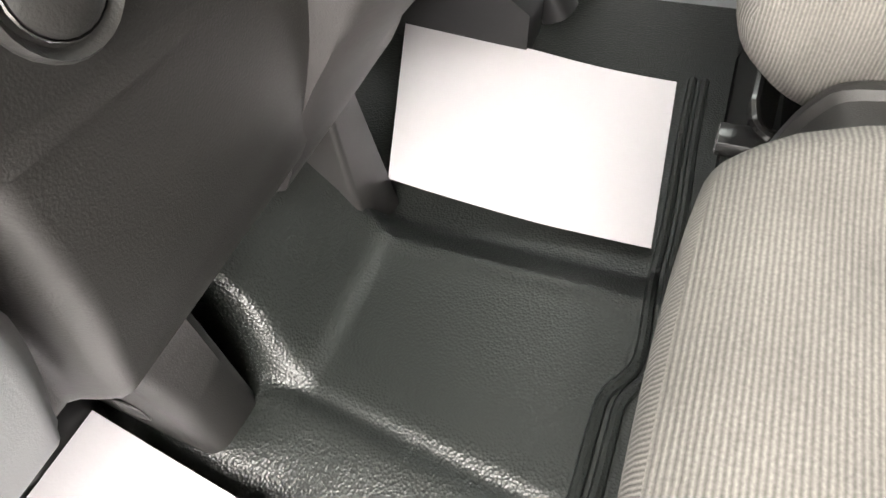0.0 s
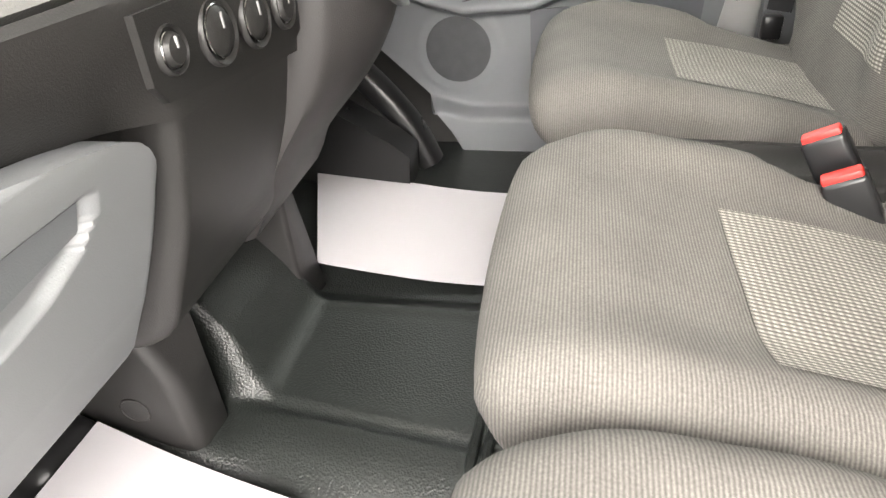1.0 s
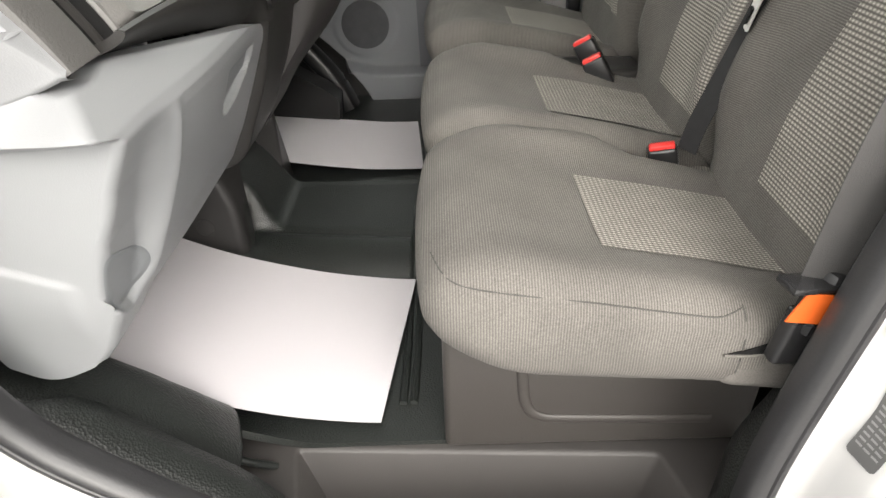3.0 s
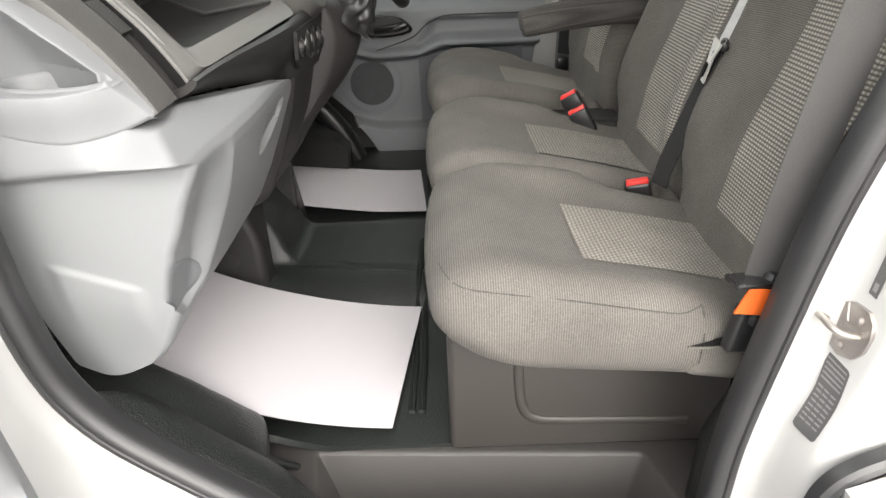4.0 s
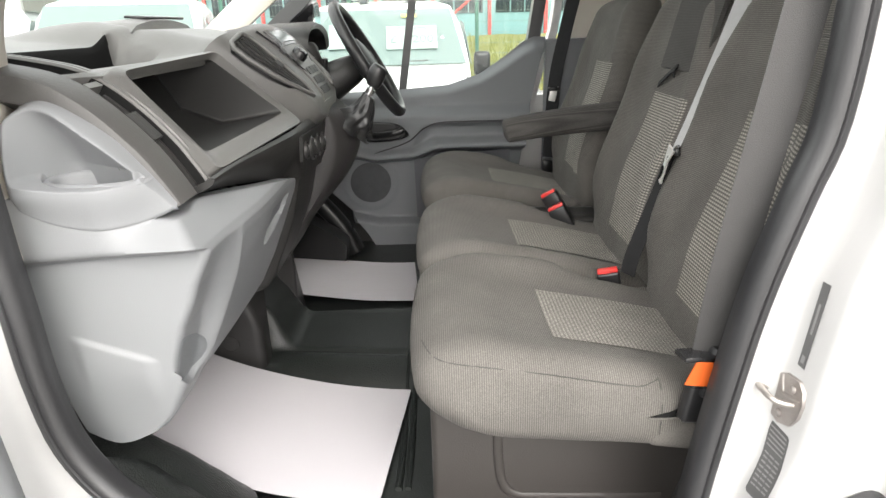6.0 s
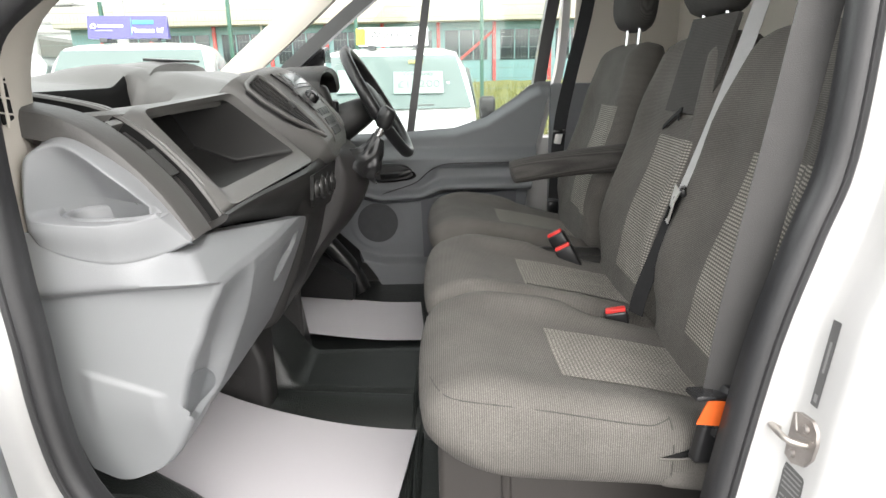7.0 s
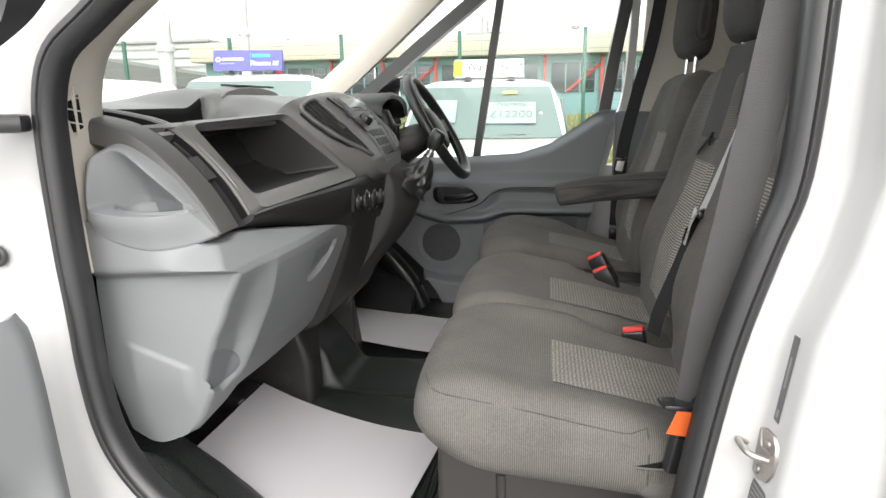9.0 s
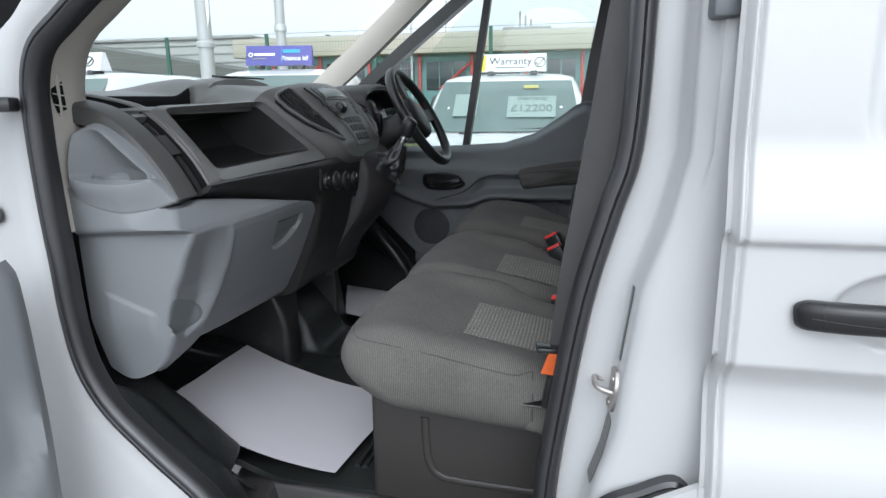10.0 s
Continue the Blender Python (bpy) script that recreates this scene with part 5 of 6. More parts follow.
part("gear_console", knee(), mat("console_plastic", (0.030, 0.028, 0.028), 0.5, scale=6, bump=0.35, bump_scale=600), dash, "dark bulge under the gear lever", angle=60)
part("lower_panel", fascia(0.446, 0.86, [(-0.262, 0.60), (-0.272, 0.56), (-0.292, 0.48), (-0.325, 0.40), (-0.365, 0.325), (-0.45, 0.305), (-0.60, 0.33)], 72, 0.01, lambda q, y: (-0.042 * ease(0.556, 0.533, y) ** 1.5, 0)), M_BLACK, dash, "dark lower centre panel", angle=60)
part("driver_fascia", fascia(0.99, 1.60, [(-0.43, 0.845), (-0.42, 0.80), (-0.42, 0.72), (-0.44, 0.64), (-0.50, 0.56), (-0.60, 0.50), (-0.80, 0.46)]), M_BLACK, dash, "black driver's side fascia", angle=60)


def hood():
    rings = []
    for k in range(17):
        a = mixv(0.0, math.pi, k / 16)
        y, z = 1.255 - 0.19 * math.cos(a), 0.825 + 0.068 * math.sin(a) ** 0.7
        rings.append([(-0.58, y, z - 0.012), (-0.44, y, z + 0.001), (-0.335, y, z + 0.004), (-0.318, y, z - 0.004), (-0.326, 1.255 - 0.172 * math.cos(a), z - 0.016), (-0.43, 1.255 - 0.165 * math.cos(a), z - 0.022)])
    return loft(rings)


part("instrument_hood", hood(), M_TRAY, dash, "dark hood over the instruments", angle=50)
part("instrument_panel", rbox((-0.385, 1.245, 0.795), (0.05, 0.35, 0.15), 0.016, 3, (0, -24, 0)), M_TRAY, dash, "dark instrument binnacle")
part("binnacle_side", rbox((-0.335, 1.105, 0.792), (0.085, 0.055, 0.088), 0.018, 3, (0, -18, 0)), M_TRAY, dash, "dark end of the binnacle", angle=60)
part("column_shroud", sweep(smoothline([(-0.48, 1.21, 0.62), (-0.38, 1.21, 0.675), (-0.29, 1.21, 0.720), (-0.200, 1.21, 0.766)], 5), lambda s: [(a * (0.095 - 0.045 * s * s), b * (0.074 - 0.036 * s * s)) for a, b in oval((0, 0), 1, 1, 24, 3.2)]), M_TRAY, dash, "black steering column shroud", angle=60)
part("stalk", tube(smoothline([(-0.302, 1.145, 0.708), (-0.296, 1.132, 0.735), (-0.290, 1.122, 0.765), (-0.285, 1.116, 0.796)], 5), lambda s: 0.009 + 0.005 * math.sin(math.pi * s), 12), M_GLOSS, dash, "black column stalk")

# central tunnel under the dashboard
M_RIB = mat("tunnel_plastic", (0.022, 0.0212, 0.021), 0.45, scale=6, bump=0.3, bump_scale=500)
tn = empty("tunnel_console", (-0.6, 0.8, 0.1), "black plastic tunnel cover below the dashboard", "console")


def cover(y0, y1, back, r, edge, levels, lean=0.0):
    """A moulded cover with an upright face towards the near door and a rounded corner: edge(z) gives its end."""
    rings = []
    for z in levels:
        x, o = edge(z), lean * (z - levels[0])
        corner = [(x - r + r * math.sin(a), y0 + r - r * math.cos(a)) for a in [i * math.pi / 16 for i in range(9)]]
        plan = [(-0.95, y0 + 0.03), (-0.60, y0 + 0.006), (x - 2.2 * r, y0)] + corner + [(back(z), y1 - 0.012), (back(z) - 0.010, y1), (-0.60, y1 + 0.01), (-0.95, y1 + 0.02)]
        rings.append([(px, py + o, z) for px, py in plan])
    return loft(rings)


LEVELS = [0.03 + 0.02 * i for i in range(17)]
part("near_rib", cover(0.574, 0.652, lambda z: -0.402, 0.022, lambda z: -0.402 - 0.75 * max(0.0, z - 0.20) ** 1.35, LEVELS), M_RIB, tn, "dark grey rounded cover with a round plug", angle=40)
part("far_rib", cover(0.893, 0.990, lambda z: -0.386 - 0.14 * (z - 0.115), 0.008, lambda z: -0.384, LEVELS), M_RIB, tn, "dark grey rounded cover", angle=40)
part("plug_ring", tube([(-0.478 + 0.020 * math.cos(a), 0.5735, 0.168 + 0.020 * math.sin(a)) for a in [2 * math.pi * i / 24 for i in range(24)]], 0.0014, 6, True, (0, 1, 0)), M_BLACK, tn)
part("plug", turned([(0.0185, -0.002), (0.0185, 0.001), (0.016, 0.0018)], None, 24, Matrix.Translation((-0.478, 0.574, 0.168)) @ FACE), M_RIB, tn, "round dark plug")


part("floor_duct", rbox((-0.662, 0.520, 0.112), (0.26, 0.12, 0.140), 0.040, 5, (0, 10, 0)), M_GLOSS, tn, "glossy black rounded air duct")

# ---- steering wheel ----
sw = empty("steering_wheel", (-0.17, 1.21, 0.782), "black leather-rimmed steering wheel", "steering wheel")
AX = Matrix.Translation((-0.168, 1.21, 0.783)) @ Matrix.Rotation(radians(59.5), 4, "Y")


def wheel_rim():
    pts = [AX @ Vector((0.178 * math.cos(a), 0.178 * math.sin(a), 0)) for a in [2 * math.pi * i / 64 for i in range(64)]]
    rings = []
    ax = (AX.to_3x3() @ Vector((0, 0, 1))).normalized()
    c = AX.translation
    for i, p in enumerate(pts):
        s = (p - c).normalized()
        r = 0.0150
        rings.append([p + s * (r * math.cos(b)) + ax * (r * 1.15 * math.sin(b)) for b in [2 * math.pi * j / 12 for j in range(12)]])
    return loft(rings, True, False, True)


part("rim", wheel_rim(), M_LEATHER, sw, "black leather rim", angle=80)


def hubb():
    bm = turned([(0.074, -0.03), (0.078, -0.012), (0.070, 0.004), (0.045, 0.012), (0.01, 0.014)], None, 28, AX)
    return bm


part("hub", hubb(), M_BLACK, sw, "black airbag hub", angle=50)
for a in (90, -90, 180):
    d = Vector((math.cos(radians(a)), math.sin(radians(a)), 0))
    part("spoke", sweep([AX @ (d * 0.06 + Vector((0, 0, -0.01))), AX @ (d * 0.12 + Vector((0, 0, -0.008))), AX @ (d * 0.172)], [(-0.022, -0.007), (0.022, -0.007), (0.022, 0.007), (-0.022, 0.007)], up=AX.to_3x3() @ Vector((0, 0, 1))), M_BLACK, sw)

# ---- gear lever ----
gl = empty("gear_lever", (-0.20, 0.885, 0.66), "black gear lever with leather gaiter and chrome collar", "gear lever")


def gaiter():
    rings = []
    a, b = Vector((-0.205, 0.885, 0.640)), Vector((-0.140, 0.887, 0.712))
    ax = (b - a).normalized()
    s1 = Vector((0, 1, 0))
    s2 = ax.cross(s1)
    for k in range(25):
        t = k / 24
        c = a + (b - a) * t + Vector((0.010, 0, -0.012)) * math.sin(math.pi * t)
        r = mixv(0.070, 0.017, t ** 0.6)
        ring = []
        for i in range(56):
            ang = 2 * math.pi * i / 56
            w = r * (1 + 0.13 * math.sin(ang * 6 + t * 7) * (1 - t) ** 0.6 + 0.10 * math.sin(ang * 2 + 14 * t) * (1 - t) + 0.05 * math.sin(ang * 11 - 6 * t))
            ring.append(c + s1 * (w * math.cos(ang)) + s2 * (w * math.sin(ang)))
        rings.append(ring)
    return loft(rings)


part("gaiter", gaiter(), M_LEATHER, gl, "creased black leather gaiter", angle=60)
part("lever_rod", tube([(-0.150, 0.886, 0.700), (-0.128, 0.888, 0.740)], 0.008, 12, up=(0, 1, 0)), M_CHROME, gl, "chrome collar")
part("lever_collar", tube([(-0.140, 0.887, 0.717), (-0.134, 0.887, 0.728)], 0.012, 14, up=(0, 1, 0)), M_CHROME, gl)
part("lever_knob", sweep(smoothline([(-0.130, 0.888, 0.734), (-0.124, 0.888, 0.748), (-0.118, 0.888, 0.764), (-0.110, 0.888, 0.778), (-0.106, 0.888, 0.784)], 4), lambda s: circle(0.010 + 0.013 * math.sin(math.pi * min(1, 0.12 + 0.80 * s)) ** 0.8, 14), up=(0, 1, 0)), M_LEATHER, gl, "black knob", angle=80)


# ---- belts, buckles and fittings ----
def ribbon(path, w=0.0235, t=0.0008, up=(1, 0, 0.3)):
    return sweep(smoothline(path, 6), [(-w, -t), (w, -t), (w, t), (-w, t)], up=up)


mb = empty("middle_seat_belt", (0.42, 0.385, 0.40), "grey webbing seat belt with steel tongue, hanging down", "seat belt")
# one webbing in two colours: pale where light falls, dark where shaded
part("webbing", ribbon([(0.640, 0.425, 1.10), (0.585, 0.405, 0.92), (0.515, 0.390, 0.72), (0.480, 0.384, 0.630)], 0.0165, up=(-1, -0.6, 0.35)), mat("lit_webbing", (0.40, 0.40, 0.40), 0.5, vary=0.2, scale=60, bump=0.8, bump_scale=800), mb, "upper webbing, coloured light grey for the light on it")
part("webbing", ribbon([(0.482, 0.386, 0.645), (0.450, 0.383, 0.55), (0.415, 0.380, 0.45), (0.405, 0.380, 0.40)], 0.0165, up=(-1, -0.8, 0.35)), M_BELT, mb, "lower webbing, coloured dark for its shade")
part("tongue_grip", rbox((0.480, 0.376, 0.648), (0.012, 0.050, 0.016), 0.004, 2, (0, -20, -25)), M_GLOSS, mb, "black tongue grip")
part("tongue_plate", prism([(0.466, 0.352, 0.652), (0.474, 0.400, 0.656), (0.468, 0.396, 0.632), (0.455, 0.384, 0.590), (0.452, 0.366, 0.588), (0.458, 0.358, 0.630)], (-0.004, -0.002, 0.0), 0.0006), M_BRIGHT, mb, "steel tongue plate")
part("tongue_slot", prism([(0.4535, 0.3655, 0.618), (0.4575, 0.3800, 0.620), (0.4525, 0.3800, 0.600), (0.4490, 0.3690, 0.598)], (-0.0045, -0.0022, 0.0), 0.0), M_PIT, mb, "slot in the tongue")

ob_ = empty("outer_seat_belt", (0.42, -0.05, 0.40), "dark grey webbing seat belt running down the door pillar", "seat belt")
part("webbing", ribbon([(0.500, -0.045, 1.25), (0.458, -0.045, 0.98), (0.436, -0.045, 0.82), (0.418, -0.045, 0.70), (0.400, -0.047, 0.58), (0.388, -0.049, 0.46)], 0.0240, 0.001, up=(-0.25, -1, 0)), M_WEB, ob_, "dark grey webbing")
part("anchor_cover", rbox((0.392, -0.045, 0.432), (0.030, 0.030, 0.075), 0.006, 2, (0, 12, 20)), M_GLOSS, ob_, "black anchor cover")
part("anchor_tab", rbox((0.376, -0.050, 0.458), (0.066, 0.030, 0.008), 0.003, 2, (0, 4, 10)), M_GLOSS, ob_)
part("warning_tag", prism([(0.364, -0.062, 0.455), (0.408, -0.066, 0.452), (0.404, -0.066, 0.417), (0.352, -0.060, 0.419)], (0, -0.002, 0)), M_ORANGE, ob_, "orange cloth tag")
part("anchor_sleeve", rbox((0.376, -0.047, 0.388), (0.036, 0.020, 0.070), 0.006, 3, (0, 10, 10)), M_GLOSS, ob_, "black plastic anchor sleeve")
# thin black plate on the cloth, painting the shadow inside a slit
part("slit_shade", prism([(0.321, -0.0310, 0.3485), (0.347, -0.0310, 0.3560), (0.372, -0.0310, 0.3660), (0.385, -0.0310, 0.3520), (0.352, -0.0310, 0.3478)], (0, -0.0015, 0)), M_PIT, seat_out, "painted shade of a slit in the cloth by the belt anchor")
part("slit_edge", seam(smoothline([(0.318, -0.0325, 0.3475), (0.350, -0.0330, 0.3462), (0.388, -0.0330, 0.3505)], 4), 0.0020), M_SEAT, seat_out)


def buckle(name, at, label, tilt=(0, 0, 0), group="buckles"):
    b = empty(name, at, label, "belt buckle", group)
    m = pose(*at, *tilt)
    bm = rbox((0, 0, -0.035), (0.030, 0.046, 0.085), 0.006, 3)
    bmesh.ops.transform(bm, matrix=m, verts=bm.verts)
    part("buckle_body", bm, M_GLOSS, b, "black plastic body")
    bm = rbox((-0.003, 0, 0.008), (0.018, 0.040, 0.012), 0.003, 2)
    bmesh.ops.transform(bm, matrix=m, verts=bm.verts)
    part("release_button", bm, M_RED, b, "red release button")
    return b


buckle("belt_buckle", (0.368, 0.387, 0.398), "black seat belt buckle with red button between the passenger seats", (-12, 0, 78))
buckle("belt_buckle", (0.336, 0.770, 0.424), "black seat belt buckle with red button beside the middle seat", (-30, 0, 75))
buckle("belt_buckle", (0.326, 0.825, 0.446), "black seat belt buckle with red button beside the driver's seat", (-32, 0, 70))


def gap_tray():
    """The narrow bin between two seats, its end sloping down to the floor."""
    prof = smoothline([(0.028, 0, 0.19), (0.033, 0, 0.27), (0.058, 0, 0.358), (0.100, 0, 0.384), (0.25, 0, 0.382), (0.47, 0, 0.376)], 5)
    rings = []
    for y, k in ((0.848, 0.010), (0.852, 0.003), (0.858, 0.0), (0.866, 0.0), (0.870, 0.006), (0.905, 0.010), (0.945, 0.006), (0.950, 0.0), (0.960, 0.0), (0.966, 0.003), (0.969, 0.010)):
        rings.append([(p.x + k, y, p.z - k) for p in prof] + [(0.47, y, 0.19)])
    return loft(rings)


whole("seat_gap_tray", gap_tray(), M_BLACK, "black plastic tray between driver and middle seats", "tray", angle=45)

db = empty("driver_seat_belt", (0.46, 1.55, 0.60), "black webbing driver's seat belt on the far pillar", "seat belt")
part("webbing", ribbon([(0.60, 1.62, 1.42), (0.56, 1.60, 1.10), (0.50, 1.57, 0.85), (0.462, 1.55, 0.66), (0.45, 1.55, 0.40)], 0.024, 0.001, up=(-0.6, -1, 0)), M_BELT, db, "black webbing")
part("tongue_plate", rbox((0.455, 1.535, 0.628), (0.026, 0.004, 0.042), 0.002, 2, (0, 12, 0)), M_BRIGHT, db, "steel tongue plate")
part("tongue_grip", rbox((0.460, 1.535, 0.650), (0.044, 0.014, 0.014), 0.003), M_GLOSS, db)
part("anchor", rbox((0.45, 1.58, 0.36), (0.04, 0.03, 0.05), 0.006), M_GLOSS, db)

# armrest of the driver's seat
def armrest():
    path = smoothline([(0.215, 0.948, 0.598), (0.25, 0.948, 0.605), (0.36, 0.950, 0.620), (0.50, 0.952, 0.632), (0.56, 0.952, 0.632)], 5)
    bm = sweep(path, lambda s: [(a * 0.030 * (1 - 0.45 * (1 - min(1, s / 0.10)) ** 2), b * (0.030 + 0.010 * s) * (1 - 0.55 * (1 - min(1, s / 0.10)) ** 2)) for a, b in oval((0, 0), 1, 1, 20, 3.0)])
    return uv_by(bm, lambda p, n: (p.y, p.x))


part("armrest", armrest(), M_HEAD, seat_drv, "dark cloth fold-down armrest", angle=70)

# fold-down table back of the middle seat
def on_back(y0, y1, h0, h1, out, thick, r=0.002):
    pts = []
    for h, y in ((h0, y0), (h0, y1), (h1, y1), (h1, y0)):
        q = BASE + TILT_UP * h + FRONT * (back_front(h, 0) + out)
        pts.append((q.x, y, q.z))
    return prism(pts, FRONT * thick, r)


part("table_panel", uv_by(on_back(0.436, 0.655, 0.424, 0.62, -0.004, 0.009, 0.004), lambda p, n: (p.z, p.y)), M_HEAD, seat_mid, "plain dark cloth table panel")
part("pull_strap", join(ribbon([(0.521, 0.632, 0.744), (0.526, 0.592, 0.768), (0.530, 0.550, 0.788)], 0.0055, 0.0012, up=(-1, 0, 0.4)), ribbon([(0.529, 0.551, 0.789), (0.526, 0.556, 0.780), (0.527, 0.560, 0.766)], 0.0055, 0.0012, up=(-1, 0, 0.4))), M_BELT, seat_mid, "black pull strap")

# door striker and stickers on the near pillar
def on_step(y, z, lift=0.0):
    """A place on the jamb's stepped face, by depth and height."""
    return Vector((step_x(z) + 0.0035 - 0.08 * (y + 0.112) - lift, y, z))


stk = empty("door_striker", on_step(-0.115, 0.43), "bare metal door striker loop bolted to the white pillar", "striker")
M_WORNSTEEL = mat("worn_striker_steel", (0.40, 0.37, 0.35), 0.36, 0.8, vary=0.25, scale=60, bump=0.2)
rim = [(-0.082, 0.438), (-0.090, 0.452), (-0.106, 0.460), (-0.130, 0.461), (-0.141, 0.452), (-0.145, 0.436), (-0.143, 0.416), (-0.133, 0.400), (-0.112, 0.392), (-0.096, 0.396), (-0.086, 0.412)]
part("striker_plate", prism([on_step(y, z, -0.003) for y, z in rim], (-0.0075, 0, 0), 0.002), M_WORNSTEEL, stk, "worn steel plate")
part("striker_loop", tube(smoothline([on_step(-0.088, 0.428, 0.002), on_step(-0.089, 0.432, 0.019), on_step(-0.092, 0.435, 0.026), on_step(-0.102, 0.436, 0.028), on_step(-0.118, 0.435, 0.028), on_step(-0.127, 0.432, 0.021), on_step(-0.130, 0.428, 0.002)], 5), 0.0042, 10), M_STEEL, stk, "bright steel loop")
part("press_ridge", tube(smoothline([on_step(-0.100, 0.456, 0.003), on_step(-0.106, 0.440, 0.0035), on_step(-0.112, 0.434, 0.003), on_step(-0.140, 0.440, 0.003)], 5), 0.003, 8), M_WORNSTEEL, stk)
for y, z in ((-0.124, 0.447), (-0.110, 0.405)):
    part("bolt", turned([(0.006, 0), (0.006, 0.003), (0.004, 0.005)], None, 10, Matrix.Translation(on_step(y, z, 0.003)) @ Matrix.Rotation(radians(-90), 4, "Y")), M_WORNSTEEL, stk)


def sticker(pts, name, label, marks, bow=0.0):
    """A printed film lying on the stepped face, with bars for its print."""
    s = empty(name, on_step(*pts[0]), label, "sticker")
    a, b, c, d = [Vector((0, *p)) for p in pts]

    def at(u, v, lift):
        q = mixv(mixv(a, b, u), mixv(d, c, u), v)
        return on_step(q.y + bow * math.sin(math.pi * v), q.z, 0.0008 + lift)

    def edge(v):
        return 0.09 * max(0.0, 1 - min(v, 1 - v) / 0.04) ** 2 if bow else 0.0

    part("sticker_film", sheet(lambda u, v: at(mixv(edge(v), 1 - edge(v), u), v, 0.0), 6, 30, 0.0006), M_TAG, s)
    for u0, u1, v0, v1 in marks:
        part("print_bar", sheet(lambda u, v: at(mixv(u0, u1, u), mixv(v0, v1, v), 0.0006), 3, 4, 0.0004), M_TAGINK, s)
    return s


sticker([(-0.1125, 0.5862), (-0.1260, 0.5865), (-0.1270, 0.4766), (-0.1145, 0.4774)], "pillar_sticker", "narrow dark printed sticker on the white pillar", [(0.36, 0.64, 0.24, 0.60), (0.28, 0.72, 0.86, 0.95)])
rows = [(0.08, 0.92, 0.04 + 0.06 * k, 0.060 + 0.06 * k) for k in range(5)] + [(0.1 + 0.28 * (k % 3), 0.32 + 0.28 * (k % 3), 0.38 + 0.065 * (k // 3), 0.402 + 0.065 * (k // 3)) for k in range(24)]
sticker([(-0.0965, 0.386), (-0.1365, 0.3845), (-0.1495, 0.290), (-0.1105, 0.285)], "tyre_sticker", "dark printed data sticker below the striker", rows, -0.003)

# ---- the open front door, its inner side towards the camera ----
od = empty("front_door", (-0.70, -0.15, 0.0), "white front door standing open, with a grey inner panel", "van door")


def door_inner():
    """The moulded inner panel, from its hinge edge outwards."""
    def fn(u, v):
        z = mixv(-0.45, 0.595, v)
        hx = curve_at([(-0.45, -0.36), (0.33, -0.440), (0.50, -0.480), (0.57, -0.500), (0.595, -0.515)], z)
        hy = curve_at([(-0.45, -0.29), (0.33, -0.210), (0.57, -0.168), (0.595, -0.172)], z)
        d = 0.95 * u
        bow = 0.018 * ease(0.0, 0.03, u)
        grip = 0.02 * ease(0.075, 0.05, math.hypot((d - 0.10), (z - 0.33) * 0.8))
        return (hx - 0.10 * d + bow - grip, hy - 0.99 * d, z)

    return sheet(fn, 70, 50, -0.03)


part("inner_panel", door_inner(), M_GREY, od, "grey plastic inner panel", angle=50)
part("door_shell", rbox((-0.640, -0.72, 0.06), (1.05, 0.07, 1.00), 0.02, 3, (0, 0, 84)), M_PAINT, od, "white painted shell")
part("window_frame", sweep(smoothline([(-0.60, -0.42, 0.86), (-0.50, -0.30, 0.90), (-0.425, -0.26, 0.945), (-0.37, -0.25, 0.995), (-0.28, -0.28, 1.08), (-0.20, -0.34, 1.20)], 6), [(-0.022, -0.024), (0.022, -0.024), (0.022, 0.024), (-0.022, 0.024)]), M_SEAL, od, "black window frame")
part("hinge", rbox((-0.545, -0.150, 0.842), (0.115, 0.045, 0.024), 0.006, 2, (0, 0, 25)), M_SEAL, od, "black door hinge")
hole = whole("grommet", tube([(-0.594 + 0.013 * math.cos(a), -0.106, 0.655 + 0.013 * math.sin(a)) for a in [2 * math.pi * i / 20 for i in range(20)]], 0.004, 8, True, (0, 1, 0)), M_SEAL, "black rubber grommet in the white pillar", "grommet")
part("bung", turned([(0.013, 0), (0.010, 0.001)], None, 16, Matrix.Translation((-0.594, -0.103, 0.655)) @ FACE), M_BLACK, hole)

# rubber seal of the filler recess low on the pillar, its flap, and the catch above
fl = empty("filler_flap", (0.53, -0.2, 0.2), "white fuel filler flap in a black rubber seal below the pillar", "filler flap")
part("flap_seal", sweep(smoothline([(0.426, -0.192, 0.10), (0.429, -0.192, 0.22), (0.438, -0.192, 0.262), (0.462, -0.192, 0.288), (0.500, -0.192, 0.308), (0.536, -0.192, 0.327), (0.550, -0.192, 0.322), (0.560, -0.192, 0.305)], 4), [(-0.013, -0.010), (0.013, -0.010), (0.012, 0.006), (0.004, 0.010), (0.0, 0.005), (-0.006, 0.010), (-0.012, 0.006)], up=(0, -1, 0)), M_SEAL, fl, "black rubber seal", angle=40)
part("flap_plate", prism([(0.470, -0.208, 0.10), (0.440, -0.208, 0.280), (0.508, -0.215, 0.321), (0.566, -0.221, 0.357), (0.576, -0.222, 0.357), (0.577, -0.222, 0.10)], (0, -0.012, 0), 0.002), M_PAINT, fl, "white painted flap")
whole("door_catch", rbox((0.556, -0.185, 0.945), (0.030, 0.045, 0.034), 0.006), M_DOORGREY, "small grey plastic door catch on the white pillar", "door catch")

# belt guide at the top of the middle belt
part("belt_guide", join(tube(smoothline([(0.622, 0.385, 1.085), (0.640, 0.385, 1.13), (0.652, 0.41, 1.15), (0.648, 0.455, 1.14), (0.625, 0.46, 1.085)], 5), 0.007, 8), rbox((0.625, 0.422, 1.082), (0.02, 0.085, 0.022), 0.006)), M_STEEL, mb, "grey plastic belt guide")

